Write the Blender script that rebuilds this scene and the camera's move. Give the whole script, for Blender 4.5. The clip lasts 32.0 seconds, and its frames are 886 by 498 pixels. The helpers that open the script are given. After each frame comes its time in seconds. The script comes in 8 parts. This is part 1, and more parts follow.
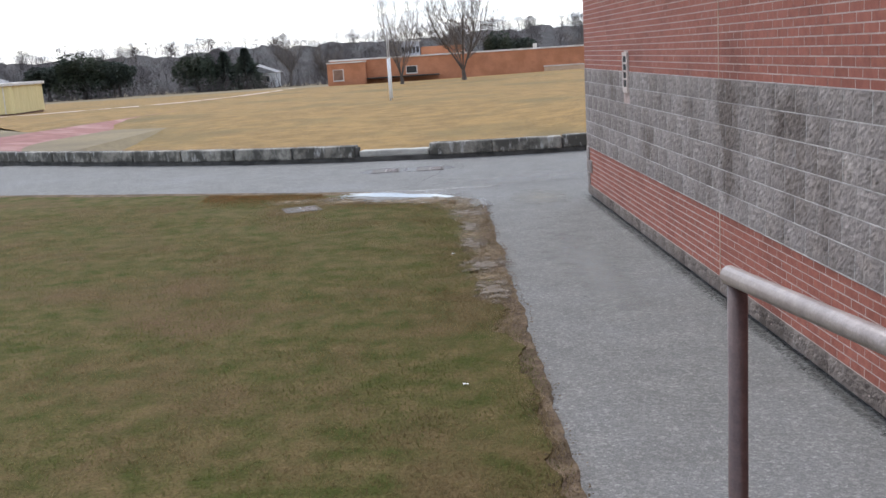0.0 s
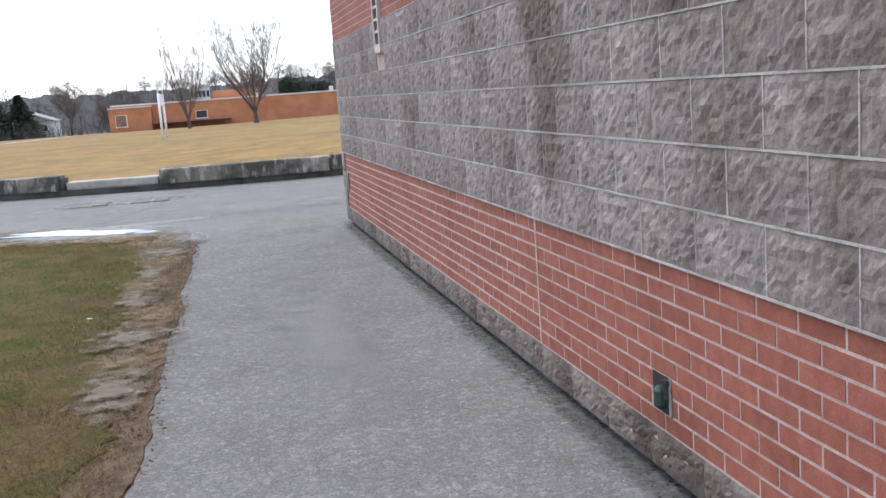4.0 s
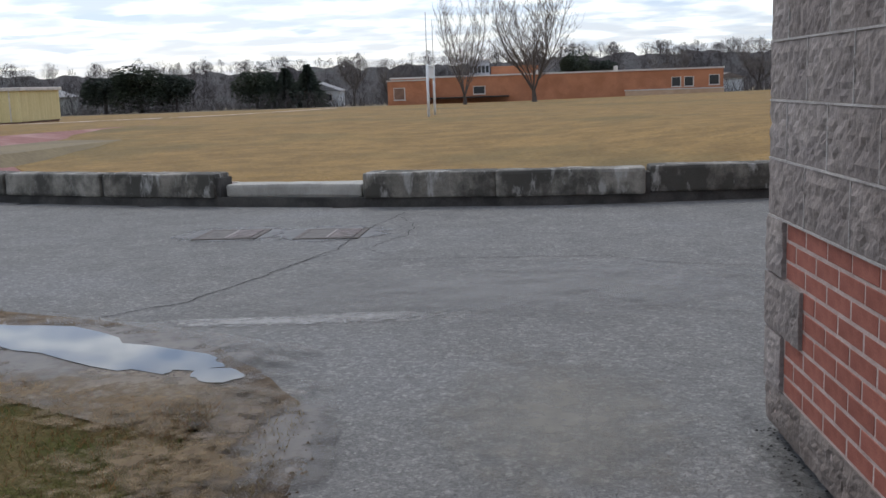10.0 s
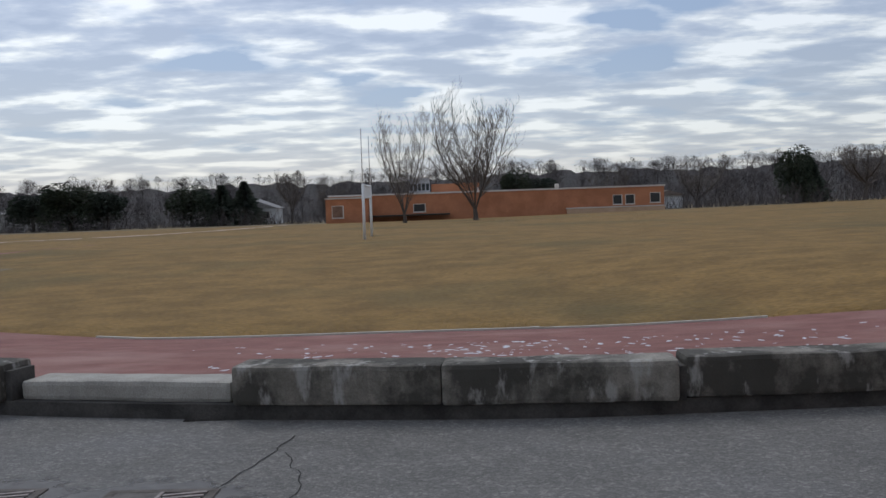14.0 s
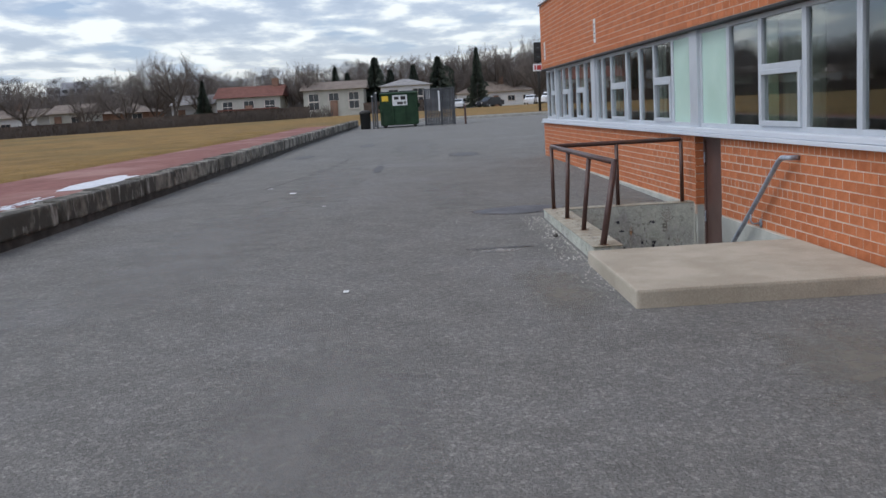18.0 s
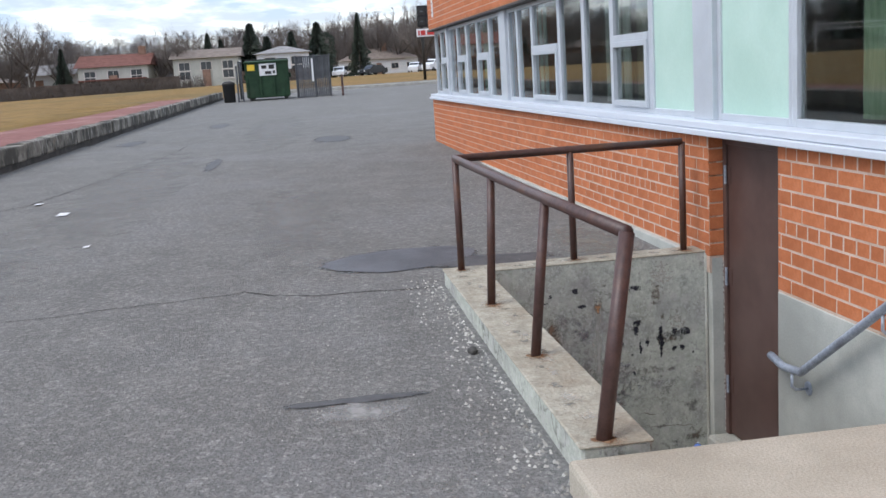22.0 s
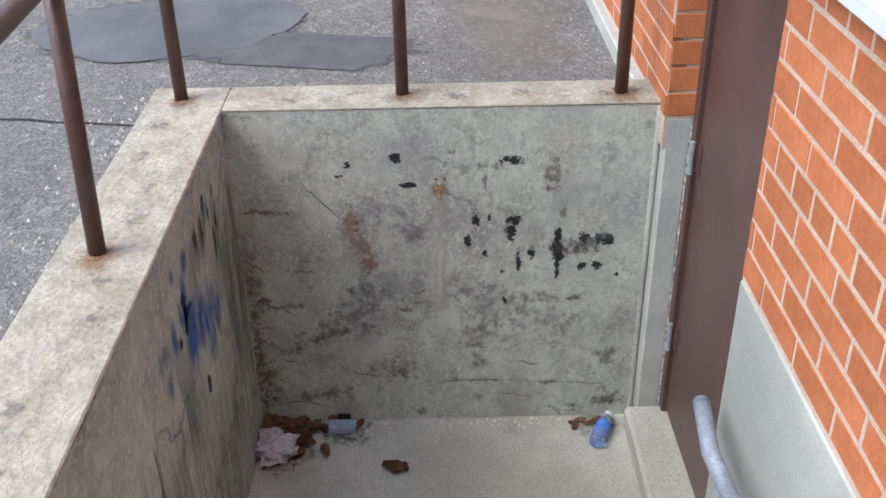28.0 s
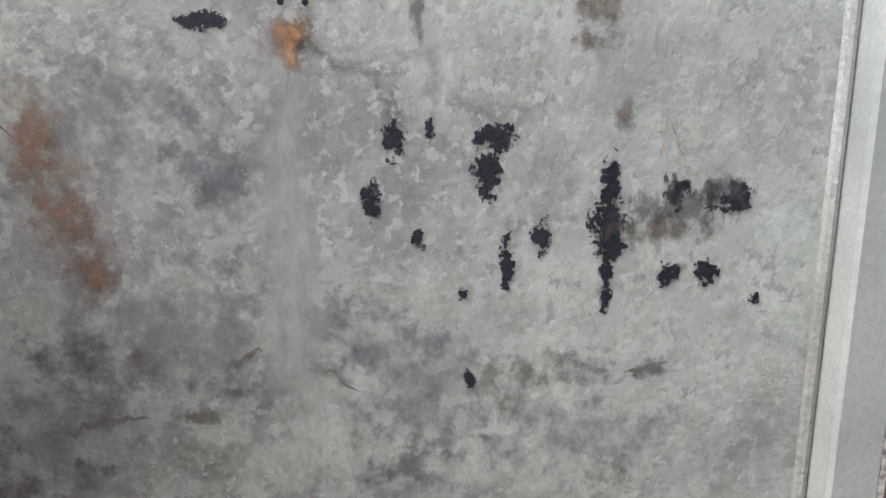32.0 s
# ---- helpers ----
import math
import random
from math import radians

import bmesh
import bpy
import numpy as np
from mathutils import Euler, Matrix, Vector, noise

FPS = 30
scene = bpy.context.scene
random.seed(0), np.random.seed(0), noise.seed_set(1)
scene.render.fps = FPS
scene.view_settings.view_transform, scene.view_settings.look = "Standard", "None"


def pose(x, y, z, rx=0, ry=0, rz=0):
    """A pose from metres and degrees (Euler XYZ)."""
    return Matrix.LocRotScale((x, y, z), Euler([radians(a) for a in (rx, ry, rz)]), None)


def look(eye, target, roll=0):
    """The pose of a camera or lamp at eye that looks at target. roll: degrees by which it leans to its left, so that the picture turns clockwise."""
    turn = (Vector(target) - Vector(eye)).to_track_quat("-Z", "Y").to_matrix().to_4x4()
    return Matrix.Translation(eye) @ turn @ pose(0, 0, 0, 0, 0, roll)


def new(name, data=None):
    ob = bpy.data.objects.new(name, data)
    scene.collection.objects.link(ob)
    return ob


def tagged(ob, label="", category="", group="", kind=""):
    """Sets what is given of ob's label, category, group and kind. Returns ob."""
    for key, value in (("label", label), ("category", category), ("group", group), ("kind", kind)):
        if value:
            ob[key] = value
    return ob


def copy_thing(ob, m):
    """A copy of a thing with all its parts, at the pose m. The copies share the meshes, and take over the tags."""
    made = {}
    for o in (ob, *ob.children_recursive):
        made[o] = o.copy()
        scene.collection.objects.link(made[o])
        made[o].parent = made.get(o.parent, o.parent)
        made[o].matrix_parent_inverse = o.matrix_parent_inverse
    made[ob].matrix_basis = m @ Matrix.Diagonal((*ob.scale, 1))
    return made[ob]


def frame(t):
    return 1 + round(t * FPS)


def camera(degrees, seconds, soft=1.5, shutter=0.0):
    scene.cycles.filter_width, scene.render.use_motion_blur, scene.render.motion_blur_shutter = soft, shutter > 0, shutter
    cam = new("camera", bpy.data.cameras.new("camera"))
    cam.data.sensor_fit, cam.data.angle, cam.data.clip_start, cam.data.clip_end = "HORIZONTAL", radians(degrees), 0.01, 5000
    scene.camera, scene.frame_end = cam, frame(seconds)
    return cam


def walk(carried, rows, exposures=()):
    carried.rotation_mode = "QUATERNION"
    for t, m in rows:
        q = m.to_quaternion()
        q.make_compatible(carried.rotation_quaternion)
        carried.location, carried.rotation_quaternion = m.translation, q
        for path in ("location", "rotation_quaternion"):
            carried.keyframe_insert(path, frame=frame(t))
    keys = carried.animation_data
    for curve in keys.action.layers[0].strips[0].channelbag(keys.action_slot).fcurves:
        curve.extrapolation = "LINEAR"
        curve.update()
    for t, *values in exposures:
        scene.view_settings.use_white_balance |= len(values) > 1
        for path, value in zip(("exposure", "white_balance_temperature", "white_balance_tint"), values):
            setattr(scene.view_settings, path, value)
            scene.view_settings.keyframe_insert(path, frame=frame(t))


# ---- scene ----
cam = camera(47.9, 32.0)
PATH = [
    (0, (-2.744, -15.676, 2.379), (-2.698, -13.714, 1.993), -3.6),
    (0.5, (-2.967, -15.396, 2.247), (-2.989, -13.432, 1.870), -2.1),
    (1, (-3.020, -14.778, 2.185), (-2.929, -12.814, 1.819), -1.3),
    (1.5, (-2.902, -14.077, 1.949), (-2.693, -12.121, 1.585), -2.5),
    (2, (-2.93, -13.59, 1.775), (-2.23, -11.748, 1.437), -1.8),
    (2.5, (-2.55, -12.975, 1.608), (-1.75, -11.17, 1.287), -3.3),
    (3, (-2.225, -12.41, 1.349), (-1.399, -10.594, 1.204), -1.1),
    (3.5, (-1.772, -11.839, 1.443), (-0.993, -10.013, 1.202), -4.1),
    (4, (-1.418, -11.173, 1.423), (-0.989, -9.246, 1.105), -4.2),
    (4.5, (-1.199, -10.534, 1.437), (-0.951, -8.577, 1.108), -7.2),
    (6.5, (-0.876, -8.357, 1.44), (-0.83, -6.394, 1.06), -5.4),
    (7, (-0.875, -7.763, 1.407), (-0.936, -5.803, 1.015), -6.9),
    (7.5, (-0.9, -7.066, 1.379), (-0.912, -5.108, 0.973), -3.9),
    (8, (-0.86, -6.402, 1.314), (-0.896, -4.439, 0.929), -6.8),
    (8.5, (-0.86, -5.657, 1.322), (-0.884, -3.696, 0.932), -4.3),
    (9, (-0.894, -5.032, 1.316), (-0.848, -3.061, 0.981), -3.6),
    (9.5, (-0.905, -4.373, 1.334), (-1.001, -2.41, 0.966), -3.0),
    (10, (-0.988, -3.566, 1.295), (-1.088, -1.595, 0.968), -2.0),
    (10.5, (-0.942, -3.014, 1.359), (-1.134, -1.058, 0.99), -3.9),
    (11, (-1.002, -2.379, 1.317), (-1.047, -0.4, 1.031), -2.1),
    (11.5, (-0.919, -1.874, 1.298), (-1.044, 0.089, 0.94), -2.6),
    (12, (-0.954, -1.235, 1.294), (-1.081, 0.74, 1.005), -1.4),
    (12.5, (-1.0, -0.648, 1.477), (-1.004, 1.337, 1.240), -2.4),
    (13, (-0.969, -0.225, 1.454), (-0.988, 1.771, 1.341), -2.6),
    (13.5, (-0.995, 0.103, 1.462), (-1.012, 2.101, 1.372), -2.0),
    (15.5, (-0.686, 1.149, 1.483), (-0.486, 3.132, 1.313), -3.8),
    (16, (-0.411, 1.403, 1.478), (-0.146, 3.381, 1.346), -4.0),
    (16.5, (-0.061, 1.386, 1.520), (1.0, 3.075, 1.378), -3.3),
    (17, (0.255, 1.470, 1.505), (1.843, 2.670, 1.305), -3.6),
    (17.5, (1.292, 1.775, 1.411), (3.164, 2.447, 1.208), -5.6),
    (18, (1.863, 2.04, 1.376), (3.843, 1.996, 1.096), -3.3),
    (18.5, (2.522, 2.017, 1.359), (4.498, 1.926, 1.064), -5.2),
    (19, (3.18, 2.018, 1.374), (5.17, 1.891, 1.231), -1.8),
    (19.5, (3.796, 1.944, 1.393), (5.789, 1.843, 1.256), -3.6),
    (20, (4.334, 1.833, 1.441), (6.314, 1.599, 1.293), -2.5),
    (20.5, (5.02, 1.758, 1.427), (6.993, 1.493, 1.232), -1.9),
    (21, (5.649, 1.654, 1.42), (7.624, 1.495, 1.15), -2.6),
    (21.5, (6.156, 1.614, 1.451), (8.118, 1.399, 1.131), -2.5),
    (22, (6.718, 1.47, 1.428), (8.669, 1.208, 1.072), -3.7),
    (22.5, (7.205, 1.304, 1.428), (9.107, 0.828, 1.033), -2.7),
    (23, (7.693, 1.077, 1.443), (9.533, 0.439, 0.987), -4.6),
    (23.5, (8.066, 0.787, 1.456), (9.874, 0.108, 0.937), -4.3),
    (24, (8.367, 0.574, 1.445), (10.12, -0.115, 0.771), -2.3),
    (24.5, (8.593, 0.344, 1.482), (10.328, -0.29, 0.715), -2.5),
    (25, (8.734, 0.141, 1.529), (10.507, -0.291, 0.712), 0.9),
    (25.5, (8.89, -0.024, 1.494), (10.576, -0.275, 0.449), 0.1),
    (26, (9.057, -0.164, 1.486), (10.748, -0.333, 0.431), 2.3),
    (26.5, (9.184, -0.261, 1.472), (10.806, -0.167, 0.305), -1.2),
    (28.5, (9.753, -0.222, 1.407), (11.475, -0.256, 0.389), -1.1),
    (29, (9.971, -0.295, 1.245), (11.632, -0.295, 0.131), -2.1),
    (29.5, (10.203, -0.32, 1.064), (11.856, -0.29, -0.061), -1.2),
    (30, (10.486, -0.346, 0.943), (12.131, -0.2, -0.187), -2.8),
    (30.5, (10.667, -0.385, 0.71), (12.391, -0.32, -0.303), -1.7),
    (31, (10.86, -0.414, 0.582), (12.561, -0.38, -0.47), -0.2),
    (31.5, (11.011, -0.298, 0.251), (12.848, -0.421, -0.531), -1.3),
    (32, (11.251, -0.235, -0.001), (13.163, -0.51, -0.52), 0.6),
]
import itertools

# exposure of the filming camera, which dims when the bright sky fills the picture
walk(cam, [(t, look(eye, target, roll)) for t, eye, target, roll in PATH],
     [(0, 0.62), (0.5, 0.5), (1.5, 0.42), (2, 0.42), (2.6, 0.65), (4.0, 0.85), (7, 0.55), (8, 0.5), (9, 0.38), (10, -0.1), (11.0, -0.15), (11.5, -0.05), (12.5, -0.22), (13.0, -0.8), (15.5, -0.6),
      (16.5, -0.42), (17.0, -0.22), (18.0, -0.2), (20, -0.2), (21, 0.03), (22, 0.36), (24.0, 0.40), (26.5, 0.93), (28.5, 0.95), (29, 1.0), (30, 1.23), (31, 1.3), (32, 1.3)])

# ---- world and light ----
SUN_EL, SUN_AZ = 52, 22          # degrees: elevation, and turn to the left of straight ahead
world = bpy.data.worlds.new("sky")
scene.world = world
world.use_nodes = True
wn, wl = world.node_tree.nodes, world.node_tree.links
wn.clear()


def wnode(kind, **kw):
    n = wn.new(kind)
    for k, v in kw.items():
        setattr(n, k, v)
    return n


def wmath(op, a, b=None, clamp=False):
    n = wnode("ShaderNodeMath", operation=op, use_clamp=clamp)
    for i, v in enumerate((a, b)):
        if v is None:
            continue
        if isinstance(v, (int, float)):
            n.inputs[i].default_value = v
        else:
            wl.new(v, n.inputs[i])
    return n.outputs[0]


sky = wnode("ShaderNodeTexSky", sky_type="NISHITA", sun_disc=False,
            sun_elevation=radians(SUN_EL), sun_rotation=radians(-SUN_AZ))
tc = wnode("ShaderNodeTexCoord")
sep = wnode("ShaderNodeSeparateXYZ")
wl.new(tc.outputs["Generated"], sep.inputs[0])
up = wmath("ADD", wmath("MAXIMUM", sep.outputs[2], 0.0), 0.12)
comb = wnode("ShaderNodeCombineXYZ")
wl.new(wmath("DIVIDE", sep.outputs[0], up), comb.inputs[0])
wl.new(wmath("DIVIDE", sep.outputs[1], up), comb.inputs[1])
n1 = wnode("ShaderNodeTexNoise")
n1.inputs["Scale"].default_value, n1.inputs["Detail"].default_value, n1.inputs["Roughness"].default_value = 1.9, 7, 0.47
n1.inputs["Distortion"].default_value = 0.1
wl.new(comb.outputs[0], n1.inputs["Vector"])
n2 = wnode("ShaderNodeTexNoise")
n2.inputs["Scale"].default_value, n2.inputs["Detail"].default_value = 0.6, 3
wl.new(comb.outputs[0], n2.inputs["Vector"])
shift = wnode("ShaderNodeMapping")
shift.inputs["Location"].default_value = (7.3, 2.9, 1.7)
shift.inputs["Scale"].default_value = (0.75, 1.0, 1.0)
wl.new(comb.outputs[0], shift.inputs[0])
n3 = wnode("ShaderNodeTexNoise")
n3.inputs["Scale"].default_value, n3.inputs["Detail"].default_value, n3.inputs["Roughness"].default_value = 3.6, 8, 0.52
wl.new(shift.outputs[0], n3.inputs["Vector"])
# cover: where cloud hides the blue; shade: from sunlit tops to grey bases
cover = wnode("ShaderNodeMapRange")
cover.inputs[1].default_value, cover.inputs[2].default_value = 0.39, 0.46
wl.new(wmath("ADD", wmath("MULTIPLY", n1.outputs[0], 0.7), wmath("MULTIPLY", n2.outputs[0], 0.3)), cover.inputs[0])
shade = wnode("ShaderNodeValToRGB")
wl.new(wmath("ADD", wmath("MULTIPLY", n3.outputs[0], 1.2), wmath("SUBTRACT", wmath("MULTIPLY", n1.outputs[0], 0.3), 0.205)), shade.inputs[0])
cr = shade.color_ramp
cr.elements[0].position, cr.elements[0].color = 0.44, (1.80, 1.86, 1.95, 1)
cr.elements[1].position, cr.elements[1].color = 0.68, (0.64, 0.75, 1.03, 1)
for p, c in ((0.49, (1.42, 1.49, 1.60, 1)), (0.53, (1.12, 1.21, 1.40, 1)), (0.585, (0.84, 0.95, 1.22, 1))):
    cr.elements.new(p).color = c
ramp = wnode("ShaderNodeMix", data_type="RGBA")
wl.new(cover.outputs[0], ramp.inputs[0])
ramp.inputs[6].default_value = (0.50, 0.68, 1.05, 1)
wl.new(shade.outputs[0], ramp.inputs[7])
# clouds close up into an even pale veil near the horizon
haze = wmath("POWER", wmath("SUBTRACT", 1.0, wmath("MAXIMUM", sep.outputs[2], 0.0), True), 14.0)
veil = wnode("ShaderNodeMix", data_type="RGBA")
wl.new(wmath("MULTIPLY", haze, 0.5), veil.inputs[0])
wl.new(ramp.outputs[2], veil.inputs[6])
veil.inputs[7].default_value = (0.98, 1.06, 1.18, 1)
# the cloud glows towards the hidden sun
toward = wnode("ShaderNodeVectorMath", operation="DOT_PRODUCT")
wl.new(tc.outputs["Generated"], toward.inputs[0])
toward.inputs[1].default_value = (-math.sin(radians(SUN_AZ)) * math.cos(radians(SUN_EL)), math.cos(radians(SUN_AZ)) * math.cos(radians(SUN_EL)), math.sin(radians(SUN_EL)))
glow = wmath("ADD", wmath("MULTIPLY", wmath("POWER", wmath("MAXIMUM", toward.outputs["Value"], 0.0), 2.0), 0.45), 0.80)
cloud_bg, sky_bg = wnode("ShaderNodeBackground"), wnode("ShaderNodeBackground")
wl.new(veil.outputs[2], cloud_bg.inputs[0])
wl.new(wmath("MULTIPLY", glow, 0.67), cloud_bg.inputs[1])
wl.new(sky.outputs[0], sky_bg.inputs[0])
sky_bg.inputs[1].default_value = 0.05
both, wout = wnode("ShaderNodeAddShader"), wnode("ShaderNodeOutputWorld")
wl.new(cloud_bg.outputs[0], both.inputs[0])
wl.new(sky_bg.outputs[0], both.inputs[1])
wl.new(both.outputs[0], wout.inputs[0])

sun = new("sun", bpy.data.lights.new("sun", "SUN"))
sun.data.energy, sun.data.angle, sun.data.color = 1.35, radians(28), (1.0, 0.97, 0.94)
_d = Vector((-math.sin(radians(SUN_AZ)) * math.cos(radians(SUN_EL)), math.cos(radians(SUN_AZ)) * math.cos(radians(SUN_EL)), math.sin(radians(SUN_EL))))
sun.matrix_world = look(_d * 60, (0, 0, 0))


# ---- materials ----
def mat(name, c1, c2, scale=8.0, rough=0.85, bump=0.3, fine=90.0, metal=0.0, c3=None, spread=0.0, stretch=(1, 1, 1),
        mid=(0.38, 0.62), depth=0.01, spec=0.3, big=0.0, coords="Object", gr=0.55):
    """Two colours mixed by noise at one scale, a third in patches at a quarter of it, fine grain and relief on top.
    spread: how far single pieces differ in brightness."""
    m = bpy.data.materials.new(name)
    m.use_nodes = True
    nt = m.node_tree
    n, l = nt.nodes, nt.links
    bsdf = n["Principled BSDF"]
    co = n.new("ShaderNodeTexCoord")
    mp = n.new("ShaderNodeMapping")
    mp.inputs["Scale"].default_value = stretch
    l.new(co.outputs[coords], mp.inputs[0])

    def nz(s, d=5.0, r=0.6):
        t = n.new("ShaderNodeTexNoise")
        t.inputs["Scale"].default_value, t.inputs["Detail"].default_value, t.inputs["Roughness"].default_value = s, d, r
        l.new(mp.outputs[0], t.inputs["Vector"])
        return t.outputs[0]

    def ramp2(fac, a, b, p=mid):
        r = n.new("ShaderNodeValToRGB")
        r.color_ramp.elements[0].position, r.color_ramp.elements[1].position = p
        r.color_ramp.elements[0].color, r.color_ramp.elements[1].color = (*a, 1), (*b, 1)
        l.new(fac, r.inputs[0])
        return r.outputs[0]

    def mix(fac, a, b, kind="MIX"):
        x = n.new("ShaderNodeMix")
        x.data_type, x.blend_type = "RGBA", kind
        if isinstance(fac, float):
            x.inputs[0].default_value = fac
        else:
            l.new(fac, x.inputs[0])
        l.new(a, x.inputs[6])
        if isinstance(b, tuple):
            x.inputs[7].default_value = (*b, 1)
        else:
            l.new(b, x.inputs[7])
        return x.outputs[2]

    col = ramp2(nz(scale), c1, c2)
    if c3:
        patch = ramp2(nz(scale / 4.3 if not big else big, 4), (0, 0, 0), (1, 1, 1), (0.5, 0.68))
        col = mix(patch, col, c3)
    grain = nz(fine, 3)
    col = mix(gr, col, ramp2(grain, (0.6, 0.6, 0.6), (1.35, 1.35, 1.35), (0.25, 0.75)), "MULTIPLY")
    if spread:
        info = n.new("ShaderNodeObjectInfo")
        geo = n.new("ShaderNodeNewGeometry")
        add = n.new("ShaderNodeMath")
        add.operation = "ADD"
        l.new(info.outputs["Random"], add.inputs[0])
        l.new(geo.outputs["Random Per Island"], add.inputs[1])
        fr = n.new("ShaderNodeMath")
        fr.operation = "FRACT"
        l.new(add.outputs[0], fr.inputs[0])
        lo, hi = 1 - spread, 1 + spread
        col = mix(1.0, col, ramp2(fr.outputs[0], (lo, lo * 0.97, lo * 0.95), (hi, hi, hi), (0.0, 1.0)), "MULTIPLY")
    l.new(col, bsdf.inputs["Base Color"])
    bsdf.inputs["Roughness"].default_value, bsdf.inputs["Metallic"].default_value = rough, metal
    bsdf.inputs["Specular IOR Level"].default_value = spec
    if bump:
        b = n.new("ShaderNodeBump")
        b.inputs["Strength"].default_value, b.inputs["Distance"].default_value = bump, depth
        l.new(grain, b.inputs["Height"])
        l.new(b.outputs[0], bsdf.inputs["Normal"])
    return m


M = {}
M["asphalt"] = mat("asphalt", (0.176, 0.172, 0.163), (0.207, 0.202, 0.191), 2.6, 0.93, 1.0, 75, c3=(0.212, 0.209, 0.203), big=0.55, depth=0.012, spec=0.15)


def speckled(m, scale, low, high):
    """Single stones of different brightness showing in a surface."""
    n, l = m.node_tree.nodes, m.node_tree.links
    bsdf = n["Principled BSDF"]
    old = bsdf.inputs["Base Color"].links[0].from_socket
    co = n.new("ShaderNodeTexCoord")
    for s in (scale, scale * 0.43):
        v = n.new("ShaderNodeTexVoronoi")
        v.inputs["Scale"].default_value = s
        l.new(co.outputs["Object"], v.inputs["Vector"])
        rp = n.new("ShaderNodeValToRGB")
        rp.color_ramp.elements[0].position, rp.color_ramp.elements[0].color = 0.15, (low, low, low, 1)
        rp.color_ramp.elements[1].position, rp.color_ramp.elements[1].color = 0.97, (high, high, high * 0.98, 1)
        rp.color_ramp.elements.new(0.75).color = (1.02, 1.02, 1.02, 1)
        sp = n.new("ShaderNodeSeparateColor")
        l.new(v.outputs["Color"], sp.inputs[0])
        l.new(sp.outputs[0], rp.inputs[0])
        x = n.new("ShaderNodeMix")
        x.data_type, x.blend_type = "RGBA", "MULTIPLY"
        x.inputs[0].default_value = 0.62
        l.new(old, x.inputs[6])
        l.new(rp.outputs[0], x.inputs[7])
        old = x.outputs[2]
    l.new(old, bsdf.inputs["Base Color"])


speckled(M["asphalt"], 95, 0.80, 1.42)
M["lawn"] = mat("lawn_turf", (0.054, 0.060, 0.016), (0.122, 0.092, 0.042), 3.2, 0.95, 0.7, 38, spec=0.05, c3=(0.112, 0.075, 0.040), big=0.5, depth=0.03, mid=(0.36, 0.64), gr=0.8)
M["dirt"] = mat("bare_soil", (0.115, 0.084, 0.060), (0.220, 0.163, 0.110), 7, 0.95, 0.9, 70, spec=0.05, c3=(0.10, 0.075, 0.05), depth=0.03)
M["field"] = mat("dormant_grass", (0.175, 0.104, 0.030), (0.255, 0.155, 0.048), 0.9, 0.95, 0.9, 9, c3=(0.128, 0.094, 0.032), depth=0.05, big=0.09, gr=0.85)
M["far_ground"] = mat("winter_ground", (0.13, 0.10, 0.06), (0.20, 0.155, 0.085), 0.12, 0.95, 0.4, 6, c3=(0.10, 0.085, 0.06), big=0.02)
M["track"] = mat("red_cinder", (0.195, 0.082, 0.070), (0.255, 0.115, 0.098), 2.2, 0.9, 0.5, 90, c3=(0.33, 0.19, 0.165), big=0.35)
M["mortar"] = mat("mortar", (0.50, 0.37, 0.285), (0.60, 0.47, 0.38), 9, 0.9, 0.4, 120)
M["mortar_grey"] = mat("grey_mortar", (0.37, 0.275, 0.24), (0.47, 0.365, 0.325), 9, 0.9, 0.4, 120)
M["brick_red"] = mat("red_brick", (0.238, 0.076, 0.053), (0.298, 0.102, 0.070), 14, 0.82, 0.15, 160, spread=0.11)
M["brick_orange"] = mat("orange_brick", (0.435, 0.138, 0.054), (0.518, 0.178, 0.075), 12, 0.8, 0.2, 140, spread=0.11, gr=0.32)
M["split_face"] = mat("split_face_block", (0.205, 0.176, 0.160), (0.315, 0.272, 0.250), 11, 0.92, 0.6, 60, c3=(0.195, 0.167, 0.156), spread=0.13, depth=0.008)
M["concrete"] = mat("concrete", (0.33, 0.32, 0.28), (0.46, 0.44, 0.39), 5, 0.9, 0.4, 110, c3=(0.27, 0.255, 0.22))
M["slab"] = mat("slab_concrete", (0.38, 0.335, 0.265), (0.475, 0.425, 0.345), 2.5, 0.9, 0.35, 120, c3=(0.335, 0.295, 0.232))
M["kerb_block"] = mat("weathered_kerb", (0.19, 0.180, 0.155), (0.33, 0.312, 0.27), 3.0, 0.92, 0.6, 70, c3=(0.092, 0.088, 0.074), spread=0.10, big=1.4)
M["block_base"] = mat("grimy_base_block", (0.150, 0.122, 0.106), (0.235, 0.198, 0.175), 9, 0.95, 0.7, 55, c3=(0.12, 0.098, 0.085), spread=0.10, depth=0.01)
# dark kerb concrete; also paints the shade below the addition's base
M["dark_sill"] = mat("dark_kerb_and_shade", (0.045, 0.043, 0.04), (0.09, 0.085, 0.078), 4, 0.95, 0.5, 60)
M["white_metal"] = mat("white_painted_metal", (0.66, 0.66, 0.66), (0.74, 0.74, 0.73), 6, 0.5, 0.02, 80, gr=0.12)


# ---- mesh helpers ----
def world_of(ob):
    m = ob.matrix_basis
    return world_of(ob.parent) @ ob.matrix_parent_inverse @ m if ob.parent else m.copy()


def thing(name, loc, label, category, group="", kind=""):
    ob = new(name)
    ob.empty_display_size = 0.2
    ob.matrix_basis = Matrix.Translation(loc)
    return tagged(ob, label, category, group, kind)


